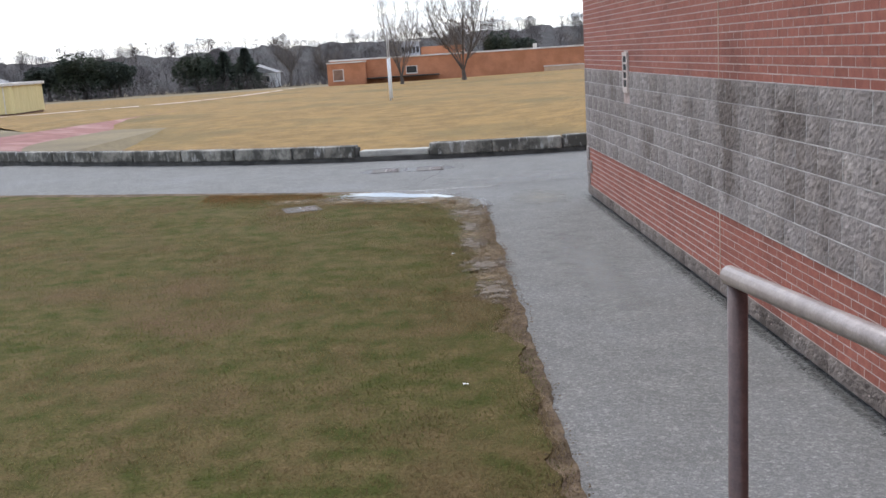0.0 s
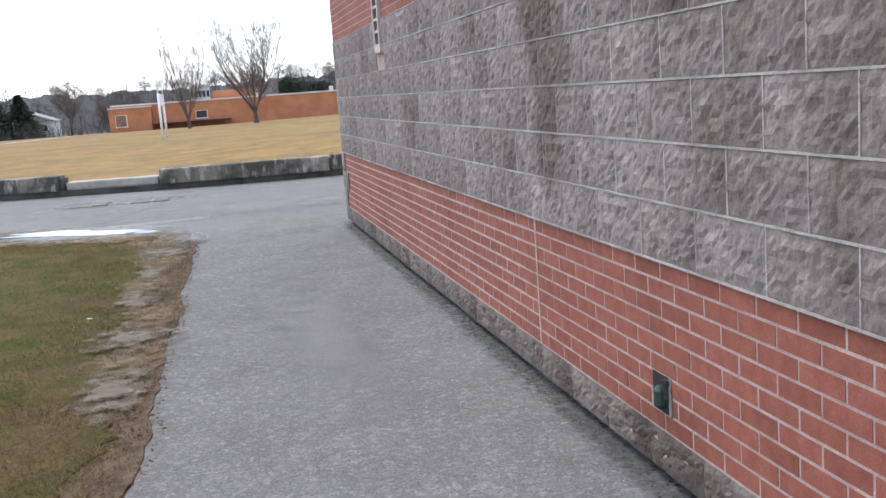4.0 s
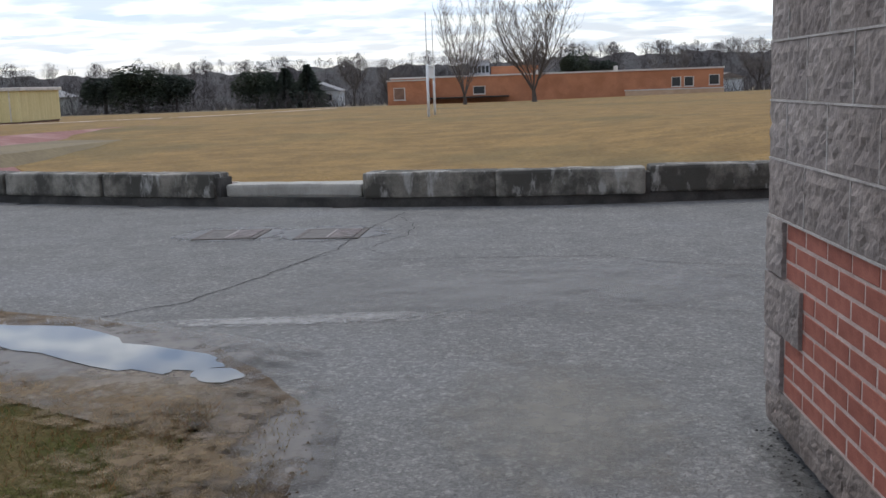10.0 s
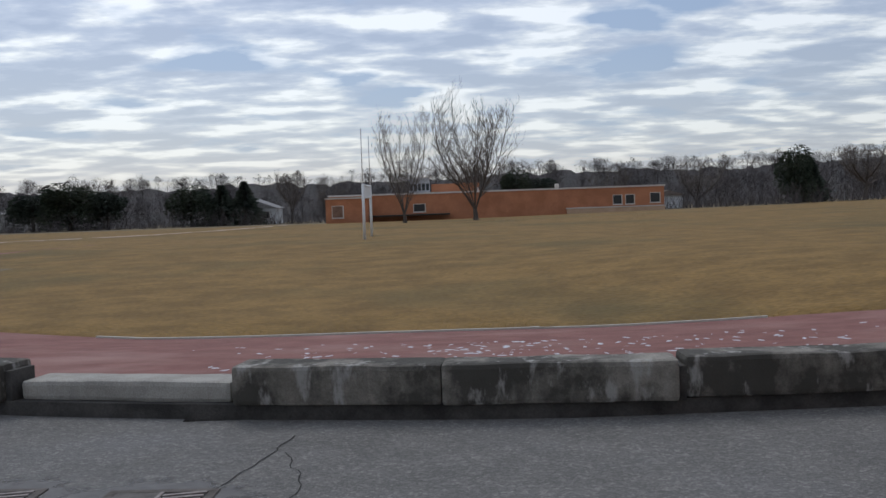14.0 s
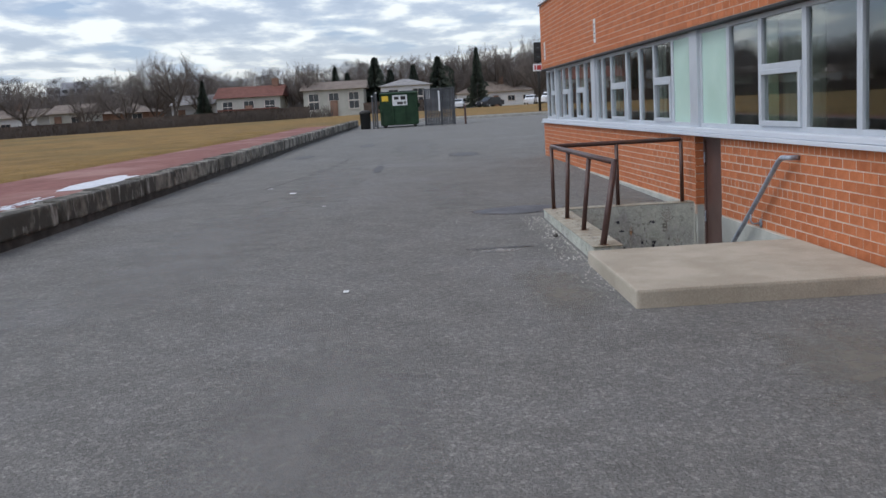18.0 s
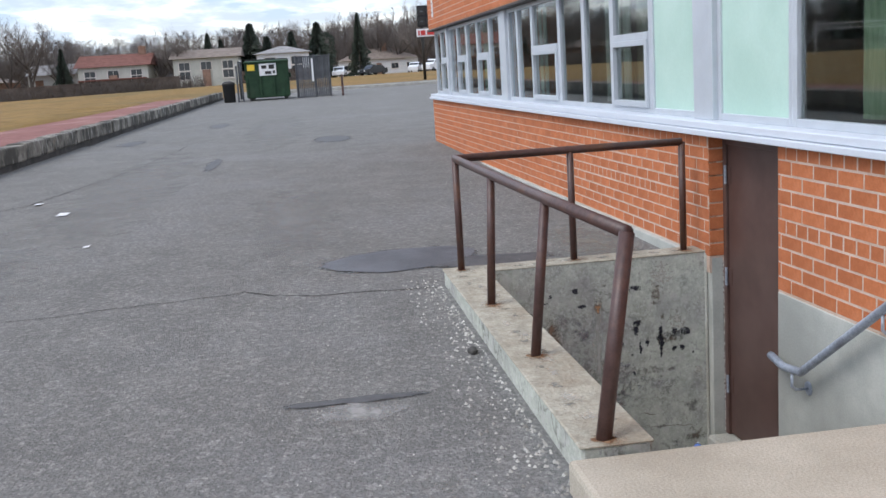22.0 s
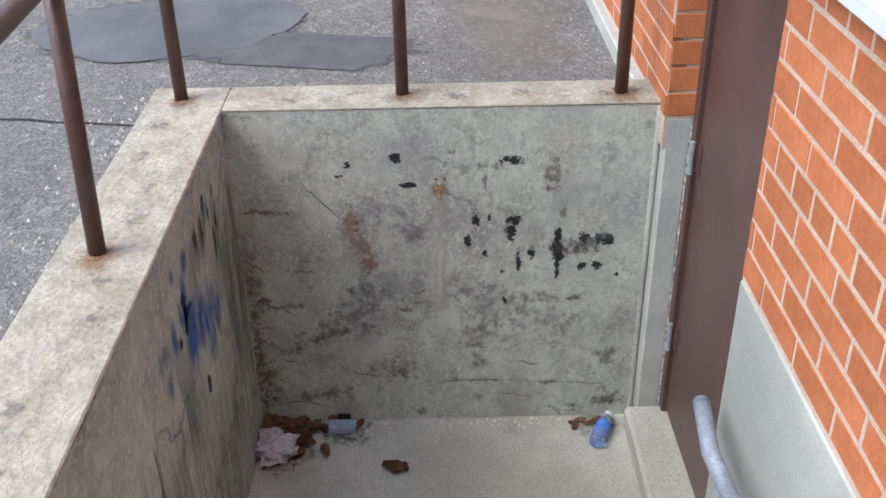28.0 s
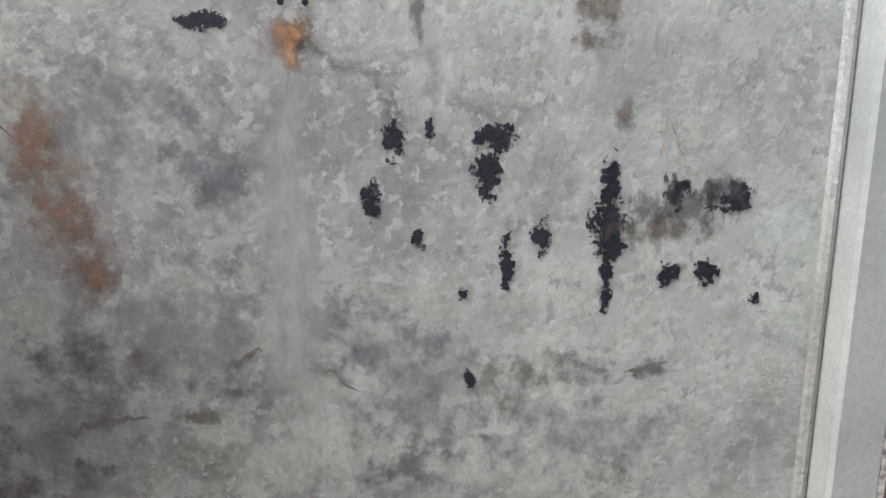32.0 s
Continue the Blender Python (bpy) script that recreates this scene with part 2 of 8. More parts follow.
def link(name, me, material, parent=None, label=""):
    """A mesh in world coordinates as an object, under a thing or on its own."""
    ob = new(name, me)
    if material is not None and not me.materials:
        me.materials.append(material)
    if parent is not None:
        ob.parent = parent
        ob.matrix_parent_inverse = world_of(parent).inverted()
    return tagged(ob, label)


def mesh_of(bm, name="m", smooth=False):
    me = bpy.data.meshes.new(name)
    bmesh.ops.recalc_face_normals(bm, faces=bm.faces)
    if smooth:
        for f_ in bm.faces:
            f_.smooth = True
    bm.to_mesh(me)
    bm.free()
    return me


def part(name, bm, material, parent=None, label="", smooth=False):
    return link(name, mesh_of(bm, name, smooth), material, parent, label)


def box(x0, x1, y0, y1, z0, z1, bevel=0.0, bm=None, seg=1):
    bm = bm or bmesh.new()
    m = Matrix.Translation(((x0 + x1) / 2, (y0 + y1) / 2, (z0 + z1) / 2)) @ Matrix.Diagonal((x1 - x0, y1 - y0, z1 - z0, 1))
    r = bmesh.ops.create_cube(bm, size=1, matrix=m)
    if bevel:
        es = list({e_ for v_ in r["verts"] for e_ in v_.link_edges})
        bmesh.ops.bevel(bm, geom=es, offset=bevel, segments=seg, affect="EDGES", profile=0.6)
    return bm


def tube(points, radius, sides=10, bm=None, radii=None):
    """A round bar along points, with mitred bends and capped ends."""
    bm = bm or bmesh.new()
    ps = [Vector(p) for p in points]
    rings = []
    side = None
    for i, p in enumerate(ps):
        d0 = (p - ps[i - 1]).normalized() if i else (ps[1] - p).normalized()
        d1 = (ps[i + 1] - p).normalized() if i < len(ps) - 1 else d0
        t = (d0 + d1).normalized()
        if side is None:
            side = t.orthogonal().normalized()
        side = (side - t * side.dot(t)).normalized()
        b = t.cross(side)
        k = 1 / max(0.5, math.cos(d0.angle(d1) / 2)) if i else 1
        r = radii[i] if radii else radius
        rings.append([bm.verts.new(p + (side * math.cos(a) + b * math.sin(a) * (k if len(ps) < 4 else 1)) * r)
                      for a in (2 * math.pi * j / sides for j in range(sides))])
    for a, b in zip(rings, rings[1:]):
        for j in range(sides):
            bm.faces.new((a[j], a[(j + 1) % sides], b[(j + 1) % sides], b[j]))
    bm.faces.new(rings[0][::-1])
    bm.faces.new(rings[-1])
    return bm


def lathe(profile, centre=(0, 0, 0), sides=20, bm=None):
    """A turned body from (radius, height) pairs."""
    bm = bm or bmesh.new()
    rings = []
    for r, z in profile:
        rings.append([bm.verts.new((centre[0] + r * math.cos(2 * math.pi * j / sides), centre[1] + r * math.sin(2 * math.pi * j / sides), centre[2] + z)) for j in range(sides)])
    for a, b in zip(rings, rings[1:]):
        for j in range(sides):
            bm.faces.new((a[j], a[(j + 1) % sides], b[(j + 1) % sides], b[j]))
    bm.faces.new(rings[0][::-1])
    bm.faces.new(rings[-1])
    return bm


def gz(x, y):
    """Height of the ground: it climbs gently along the drive and falls away across the field."""
    return 0.0102 * max(0.0, min(x, 110.0)) - 0.0122 * max(0.0, min(y, 170.0) - 11.0)


def sheet(name, xs, ys, lift, material, skip=None, sink=None, wobble=0.0, kind="structure", label="", category="", parent=None):
    """A ground sheet on the lines xs and ys, following the lie of the land."""
    me = bpy.data.meshes.new(name)
    nx, ny = len(xs), len(ys)
    vs = [(x, y, gz(x, y) + lift - (sink(x, y) if sink else 0) + (wobble * noise.noise((x * 0.9, y * 0.9, 3.1)) if wobble else 0)) for y in ys for x in xs]
    fs = []
    for j in range(ny - 1):
        for i in range(nx - 1):
            if skip and skip((xs[i] + xs[i + 1]) / 2, (ys[j] + ys[j + 1]) / 2):
                continue
            fs.append((j * nx + i, j * nx + i + 1, (j + 1) * nx + i + 1, (j + 1) * nx + i))
    me.from_pydata(vs, [], fs)
    me.update()
    ob = link(name, me, material, parent)
    return tagged(ob, label, category, "", kind)


def span(*stops):
    """Grid lines: pairs of (end, step) after a start."""
    out = [stops[0]]
    for end, step in stops[1:]:
        n_ = max(1, round((end - out[-1]) / step))
        a = out[-1]
        out += [a + (end - a) * (i + 1) / n_ for i in range(n_)]
    return out


# ---- ground ----
WELL = (9.60, 12.445, -0.90, 0.447)     # the stairwell's inner edges: x0, x1, y0, y1
WALL_Y = -0.94                        # face of the classroom wing
KERB_END = 58.0                       # where the kerb blocks stop


def in_well(x, y):
    return 7.95 < x < 12.6 and -1.2 < y < 0.66


gx = span(-2500, (-400, 420), (-60, 85), (-24, 6), (7.95, 1.05), (12.6, 4.65), (60, 2.4), (130, 10), (420, 60), (2500, 420))
gy = span(-2500, (-400, 420), (-40, 60), (-1.2, 3.2), (0.66, 1.86), (60, 2.4), (180, 12), (420, 60), (2500, 420))
sheet("ground", gx, gy, -0.06, M["far_ground"], in_well, lambda x, y: 0.55 if -14 < x < 40 and 8.9 < y < 90 else 0.0, label="dull brown winter ground reaching to the horizon", category="ground")


def kerb_curve(x):
    """The kerb's face: nearly straight along the drive, bending away past the foot path."""
    if x >= 0:
        return 6.80 - 0.030 * x
    return 6.80 - 0.08 * x + 0.026 * x * x


def kerb_line():
    """Points along the kerb's face, 0.1 m apart, from the far end round the bend."""
    pts = []
    x = KERB_END
    while x > -15.0:
        pts.append(Vector((x, kerb_curve(x))))
        slope = -0.03 if x > 0 else -0.08 + 0.052 * x
        x -= 0.1 / math.hypot(1, slope)
    p, a = pts[-1].copy(), math.atan2(kerb_curve(-15.1) - kerb_curve(-15.0), -0.1)
    for _ in range(420):
        a = max(math.pi * 0.47, a - 0.1 / 17.0)
        p = p + Vector((math.cos(a), math.sin(a))) * 0.1
        pts.append(p.copy())
    return pts


KERB = kerb_line()
KERB_STOP = next(i for i, q in enumerate(KERB) if q.y > 21.0)      # the blocks end here, round the bend


def kerb_frame(i):
    """The place and the way along the kerb, and the way in towards the track."""
    i = max(1, min(len(KERB) - 2, i))
    d = (KERB[i + 1] - KERB[i - 1]).normalized()
    return KERB[i], d, Vector((d.y, -d.x))


# asphalt: the drive along the kerb, and the foot path beside the wall
ax = span(-40, (-14, 2), (7.95, 0.6), (12.6, 4.65), (30, 1.5), (72, 4))
ay = span(-30, (-1.2, 1.2), (0.66, 1.86), (13, 0.66), (40, 3))


def off_road(x, y):
    if in_well(x, y) or (x > 0.2 and y < -1.2 and x < 24.4) or (x > 24.4 and y < -9):
        return True
    if x < -15:
        return math.hypot(x + 15, y - 13.3) > 60 or y > 14.5 + 1.3 * (-15 - x)
    return y > kerb_curve(x) + 0.25


sheet("road", ax, ay, 0.0, M["asphalt"], off_road, label="worn grey asphalt drive and foot path", category="asphalt")


def lawn_far(x):
    """Far edge of the lawn, with its rounded corner."""
    d = max(0.0, -1.65 - x)
    return min(-0.33 + 1.85 * math.sqrt(d) if d < 1.5 else 1.94 + 0.42 * (d - 1.5), 12)


def lawn_side(y):
    return -1.66 + 0.05 * noise.noise((0.0, y * 1.1, 0.0)) + 0.035 * noise.noise((0.0, y * 4.1, 0.0)) + 0.018 * noise.noise((0.0, y * 11.0, 0.0)) + 0.010 * noise.noise((0.0, y * 29.0, 0.0)) - 0.026 * max(0, -y)


def bare(y):
    """How wide the trodden strip beside the path is: broad by the corner, narrow further back."""
    return 0.3 + 0.7 * min(1.0, max(0.0, (y + 9.0) / 4.5))


def lawn(name, lift, material, inset, wob, label, category):
    me = bpy.data.meshes.new(name)
    vs, fs = [], []
    us = [i / 60 for i in range(61)]
    ys_n = 380
    for i, u in enumerate(us):
        x = -1.65 - inset - 38 * u ** 2.2
        top = lawn_far(x) - inset * (1 + 0.7 * noise.noise((x * 1.7, 5, 0)) + 0.5 * noise.noise((x * 5.7, 5, 0)))
        for j in range(ys_n + 1):
            v = j / ys_n
            y = top - (top + 30) * (1 - v) ** 1.6
            ragged_ = 0.7 * noise.noise((2, y * 1.7, 0)) + 0.55 * noise.noise((2, y * 5.3, 0)) + 0.3 * noise.noise((2, y * 13.0, 0))
            xx = lawn_side(y) - inset * bare(y) * (1 - ragged_ * (1 - u)) - 38 * u ** 2.2
            if i == 0 or j == ys_n:      # the rim meets the ground
                vs.append((xx, y, gz(xx, y) - 0.002))
                continue
            vs.append((xx, y, gz(xx, y) + lift + wob * noise.noise((xx * 1.1, y * 1.1, 9)) + wob * 0.5 * noise.noise((xx * 3.1, y * 3.1, 4))))
    n_ = ys_n + 1
    for i in range(len(us) - 1):
        for j in range(ys_n):
            fs.append((i * n_ + j, i * n_ + j + 1, (i + 1) * n_ + j + 1, (i + 1) * n_ + j))
    me.from_pydata(vs, [], fs)
    me.update()
    return tagged(link(name, me, material), label, category, "", "structure")


lawn("lawn_border", 0.008, M["dirt"], 0.0, 0.008, "bare brown soil along the edge of the lawn", "soil")
lawn("lawn", 0.018, M["lawn"], 0.38, 0.012, "patchy green and brown winter lawn", "lawn")

# red running track and playing field
def bank(p):
    """How fully the track banks down to the field: wholly by the bend, not at all far along the drive."""
    t = min(1.0, max(0.0, (9.5 - p.x) / 9.5))
    return t * t * (3 - 2 * t)


def track_drop(p):
    return 0.04 + 0.53 * bank(p)


def track_width(p):
    return float(np.interp(p.x, (-8, -6, -4, -2, 0, 2, 4, 6, 8, 13, 18, 44), (6.4, 6.9, 7.35, 7.6, 7.7, 7.1, 6.4, 5.2, 4.4, 4.35, 4.5, 3.2)))


def field_lift(p, dist):
    """The field's height over the lie of the land, behind the track's edge."""
    start, t = 0.15 - track_drop(p), min(1.0, dist / 32.0)
    return start + 0.04 * min(1.0, dist / 0.4) + (0.12 - start) * t * t * (3 - 2 * t)


def band(name, near, far, lift, material, label, category, rows=4, step=8, crown=0.0, upto=None):
    """A ground band following the kerb, between two distances behind its face."""
    me = bpy.data.meshes.new(name)
    vs, fs = [], []
    idx = list(range(1, upto or len(KERB) - 1, step))
    for i in idx:
        p, d, n_ = kerb_frame(i)
        a, b = near(p), far(p)
        for j in range(rows + 1):
            q = p + n_ * (a + (b - a) * j / rows)
            vs.append((q.x, q.y, gz(q.x, q.y) + lift + (crown(p) if callable(crown) else crown) * j / rows))
    k = rows + 1
    for i in range(len(idx) - 1):
        for j in range(rows):
            fs.append((i * k + j, (i + 1) * k + j, (i + 1) * k + j + 1, i * k + j + 1))
    me.from_pydata(vs, [], fs)
    me.update()
    return tagged(link(name, me, material), label, category, "", "structure")


band("running_track", lambda p: 0.2, lambda p: track_width(p) + 0.1, 0.17, M["track"], "red cinder running track with pale stains", "track", crown=lambda p: -track_drop(p))


def field_mesh():
    """The field fills the inside of the track, out to its far side."""
    me = bpy.data.meshes.new("playing_field")
    vs, fs = [], []
    idx = list(range(1, len(KERB) - 1, 6))
    rows = 44
    for i in idx:
        p, d, n_ = kerb_frame(i)
        q0 = p + n_ * track_width(p)
        q1 = Vector((-75 + 2.84 * (max(q0.x, -15) + 15), 124.0 if q0.x > -12 else 124 - 1.0 * (q0.y - 14)))
        for j in range(rows + 1):
            v = (j / rows) ** 2.0
            q = q0 + (q1 - q0) * v
            vs.append((q.x, q.y, gz(q.x, q.y) + field_lift(p, (q - q0).length) + 0.025 * noise.noise((q.x * 0.5, q.y * 0.5, 1))))
    k = rows + 1
    for i in range(len(idx) - 1):
        for j in range(rows):
            fs.append((i * k + j, (i + 1) * k + j, (i + 1) * k + j + 1, i * k + j + 1))
    me.from_pydata(vs, [], fs)
    me.update()
    return tagged(link("playing_field", me, M["field"]), "straw-coloured dormant grass of the playing field", "grass field", "", "structure")


field_mesh()


# ---- more materials ----
def plain(name, color, rough=0.5, metal=0.0, spec=0.5, **extra):
    m = bpy.data.materials.new(name)
    m.use_nodes = True
    b = m.node_tree.nodes["Principled BSDF"]
    b.inputs["Base Color"].default_value = (*color, 1)
    b.inputs["Roughness"].default_value, b.inputs["Metallic"].default_value = rough, metal
    b.inputs["Specular IOR Level"].default_value = spec
    for k, v in extra.items():
        b.inputs[k.replace("_", " ")].default_value = v
    return m


M["pipe"] = mat("brown_painted_pipe", (0.060, 0.030, 0.026), (0.085, 0.045, 0.038), 25, 0.42, 0.15, 150, c3=(0.11, 0.05, 0.03), spec=0.5)
M["pipe_pale"] = mat("pale_grey_rail", (0.22, 0.18, 0.165), (0.30, 0.25, 0.23), 25, 0.38, 0.1, 150, spec=0.5)
M["rust"] = mat("rust", (0.15, 0.075, 0.040), (0.27, 0.16, 0.09), 30, 0.9, 0.4, 160)
M["galvanised"] = mat("galvanised_pipe", (0.30, 0.34, 0.40), (0.42, 0.46, 0.53), 30, 0.42, 0.15, 140, metal=0.35, c3=(0.25, 0.27, 0.31))
M["door_brown"] = mat("brown_door_paint", (0.080, 0.044, 0.036), (0.105, 0.060, 0.050), 5, 0.42, 0.05, 120, spec=0.45, c3=(0.12, 0.075, 0.065), gr=0.2)
M["aluminium"] = mat("window_aluminium", (0.53, 0.565, 0.605), (0.565, 0.60, 0.64), 5, 0.42, 0.02, 120, metal=0.25, gr=0.1)
M["flashing"] = mat("white_sill_flashing", (0.605, 0.64, 0.695), (0.635, 0.668, 0.72), 2, 0.38, 0.02, 90, gr=0.1)
M["spandrel"] = mat("pale_green_panel", (0.47, 0.66, 0.57), (0.54, 0.73, 0.64), 1.2, 0.22, 0.0, 60, spec=0.5, gr=0.08)
M["curtain"] = mat("green_curtain", (0.25, 0.34, 0.22), (0.34, 0.43, 0.29), 9, 0.9, 0.2, 60, stretch=(6, 6, 0.4))
M["shade_cloth"] = mat("grey_green_cloth", (0.20, 0.23, 0.19), (0.28, 0.31, 0.26), 5, 0.9, 0.2, 60, stretch=(5, 5, 0.4))
M["blind"] = mat("pale_blinds", (0.36, 0.42, 0.38), (0.46, 0.52, 0.47), 4, 0.8, 0.0, 60, stretch=(4, 4, 0.3), gr=0.2)
# dimness of the rooms behind the glass, put into the colour
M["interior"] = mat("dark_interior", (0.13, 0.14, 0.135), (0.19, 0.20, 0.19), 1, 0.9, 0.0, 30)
M["glass"] = plain("window_glass", (0.82, 0.90, 0.88), 0.02, 0.0, 0.5, Transmission_Weight=1.0, IOR=1.75)
M["dark_metal"] = mat("dark_metal", (0.03, 0.03, 0.03), (0.06, 0.055, 0.05), 30, 0.5, 0.2, 120, metal=0.4)
M["iron"] = mat("rusty_iron", (0.075, 0.045, 0.038), (0.13, 0.075, 0.06), 28, 0.75, 0.4, 140, metal=0.3)
M["black_paint"] = mat("black_paint", (0.006, 0.006, 0.010), (0.022, 0.022, 0.028), 60, 0.5, 0.3, 220)
M["grey_smear"] = mat("grey_smear", (0.12, 0.12, 0.115), (0.24, 0.235, 0.22), 50, 0.8, 0.2, 200)
M["stain"] = mat("damp_stain", (0.17, 0.165, 0.14), (0.25, 0.245, 0.21), 40, 0.9, 0.2, 200)
M["rust_stain"] = mat("rust_stain", (0.235, 0.140, 0.090), (0.36, 0.235, 0.165), 45, 0.9, 0.2, 200)
M["lime"] = mat("lime_streak", (0.50, 0.48, 0.43), (0.60, 0.58, 0.52), 40, 0.9, 0.2, 200)
M["blue_paint"] = mat("blue_spray_paint", (0.014, 0.058, 0.30), (0.035, 0.125, 0.50), 30, 0.6, 0.2, 160, c3=(0.10, 0.12, 0.20))
M["white_vent"] = mat("white_vent", (0.44, 0.36, 0.32), (0.54, 0.45, 0.40), 12, 0.6, 0.1, 90)
# flat black that paints the shade inside slots, holes and pits
M["black"] = plain("gap_shade_black", (0.012, 0.012, 0.012), 0.9)
M["water"] = plain("puddle_water", (0.035, 0.034, 0.032), 0.03, 0.0, 0.6)
M["wet"] = mat("wet_asphalt", (0.070, 0.070, 0.075), (0.115, 0.115, 0.12), 3, 0.35, 0.3, 120, spec=0.5)
M["crack"] = mat("crack_tar", (0.020, 0.019, 0.018), (0.045, 0.042, 0.04), 30, 0.95, 0.3, 150)
M["chalk"] = mat("pale_salt_stain", (0.26, 0.25, 0.235), (0.33, 0.32, 0.30), 5, 0.9, 0.4, 130)


def stained_concrete():
    """Poured concrete with damp patches, hairline crazing and speckle."""
    m = mat("stairwell_concrete", (0.418, 0.432, 0.372), (0.515, 0.535, 0.462), 4.5, 0.9, 0.5, 95, c3=(0.315, 0.308, 0.290), depth=0.004, big=1.9, mid=(0.34, 0.66), gr=0.4)
    nt = m.node_tree
    n, l = nt.nodes, nt.links
    bsdf = n["Principled BSDF"]
    old = bsdf.inputs["Base Color"].links[0].from_socket
    co = n.new("ShaderNodeTexCoord")
    warp = n.new("ShaderNodeTexNoise")
    warp.inputs["Scale"].default_value, warp.inputs["Detail"].default_value = 7, 6
    l.new(co.outputs["Object"], warp.inputs["Vector"])
    mixv = n.new("ShaderNodeMix")
    mixv.data_type = "VECTOR"
    mixv.inputs[0].default_value = 0.22
    l.new(co.outputs["Object"], mixv.inputs[4])
    l.new(warp.outputs[1], mixv.inputs[5])
    vor = n.new("ShaderNodeTexVoronoi")
    vor.feature = "DISTANCE_TO_EDGE"
    vor.inputs["Scale"].default_value = 4.2
    l.new(mixv.outputs[1], vor.inputs["Vector"])
    line = n.new("ShaderNodeValToRGB")
    line.color_ramp.elements[0].position, line.color_ramp.elements[0].color = 0.0, (1, 1, 1, 1)
    line.color_ramp.elements[1].position, line.color_ramp.elements[1].color = 0.055, (0, 0, 0, 1)
    l.new(vor.outputs["Distance"], line.inputs[0])
    spots = n.new("ShaderNodeTexNoise")
    spots.inputs["Scale"].default_value, spots.inputs["Detail"].default_value = 3.1, 5
    l.new(co.outputs["Object"], spots.inputs["Vector"])
    gate = n.new("ShaderNodeValToRGB")
    gate.color_ramp.elements[0].position, gate.color_ramp.elements[1].position = 0.47, 0.64
    l.new(spots.outputs[0], gate.inputs[0])
    mul = n.new("ShaderNodeMath")
    mul.operation = "MULTIPLY"
    l.new(line.outputs[0], mul.inputs[0])
    l.new(gate.outputs[0], mul.inputs[1])
    half = n.new("ShaderNodeMath")
    half.operation = "MULTIPLY"
    half.inputs[1].default_value = 0.75
    l.new(mul.outputs[0], half.inputs[0])
    x = n.new("ShaderNodeMix")
    x.data_type = "RGBA"
    l.new(half.outputs[0], x.inputs[0])
    l.new(old, x.inputs[6])
    x.inputs[7].default_value = (0.10, 0.095, 0.082, 1)
    # mottling: small dark and pale blotches
    blot = n.new("ShaderNodeTexNoise")
    blot.inputs["Scale"].default_value, blot.inputs["Detail"].default_value, blot.inputs["Roughness"].default_value = 19, 8, 0.7
    l.new(co.outputs["Object"], blot.inputs["Vector"])
    br = n.new("ShaderNodeValToRGB")
    br.color_ramp.elements[0].position, br.color_ramp.elements[0].color = 0.34, (0.74, 0.73, 0.72, 1)
    br.color_ramp.elements[1].position, br.color_ramp.elements[1].color = 0.62, (1.12, 1.12, 1.12, 1)
    l.new(blot.outputs[0], br.inputs[0])
    y = n.new("ShaderNodeMix")
    y.data_type, y.blend_type = "RGBA", "MULTIPLY"
    y.inputs[0].default_value = 0.75
    l.new(x.outputs[2], y.inputs[6])
    l.new(br.outputs[0], y.inputs[7])
    l.new(y.outputs[2], bsdf.inputs["Base Color"])
    # thin coat worn through in small sharp-edged flakes
    for scale_, place, lo, hi, tone in ((46, (3.1, 0.4, 7.7), 0.555, 0.585, (0.565, 0.57, 0.525, 1)), (38, (9.2, 5.5, 1.3), 0.60, 0.63, (0.27, 0.255, 0.25, 1)), (15, (1.2, 8.5, 4.3), 0.56, 0.60, (0.46, 0.45, 0.415, 1))):
        base = bsdf.inputs["Base Color"].links[0].from_socket
        mp, fl, cut, mix = n.new("ShaderNodeMapping"), n.new("ShaderNodeTexNoise"), n.new("ShaderNodeMapRange"), n.new("ShaderNodeMix")
        mp.inputs["Location"].default_value = place
        fl.inputs["Scale"].default_value, fl.inputs["Detail"].default_value, fl.inputs["Roughness"].default_value = scale_, 5, 0.62
        cut.inputs[1].default_value, cut.inputs[2].default_value, cut.inputs[4].default_value = lo, hi, 0.6
        mix.data_type = "RGBA"
        l.new(co.outputs["Object"], mp.inputs[0])
        l.new(mp.outputs[0], fl.inputs["Vector"])
        l.new(fl.outputs[0], cut.inputs[0])
        l.new(cut.outputs[0], mix.inputs[0])
        l.new(base, mix.inputs[6])
        mix.inputs[7].default_value = tone
        l.new(mix.outputs[2], bsdf.inputs["Base Color"])
    return m


M["well"] = stained_concrete()
M["well_floor"] = mat("well_floor_concrete", (0.42, 0.415, 0.370), (0.52, 0.512, 0.465), 3.5, 0.9, 0.4, 110, c3=(0.33, 0.315, 0.27))
M["kerb_wall"] = mat("rough_wall_top", (0.325, 0.300, 0.240), (0.440, 0.410, 0.335), 14, 0.92, 0.9, 60, c3=(0.30, 0.262, 0.20), depth=0.008)
M["foundation"] = mat("pale_foundation", (0.37, 0.38, 0.345), (0.47, 0.475, 0.43), 4, 0.9, 0.2, 110, c3=(0.31, 0.315, 0.285), gr=0.25)


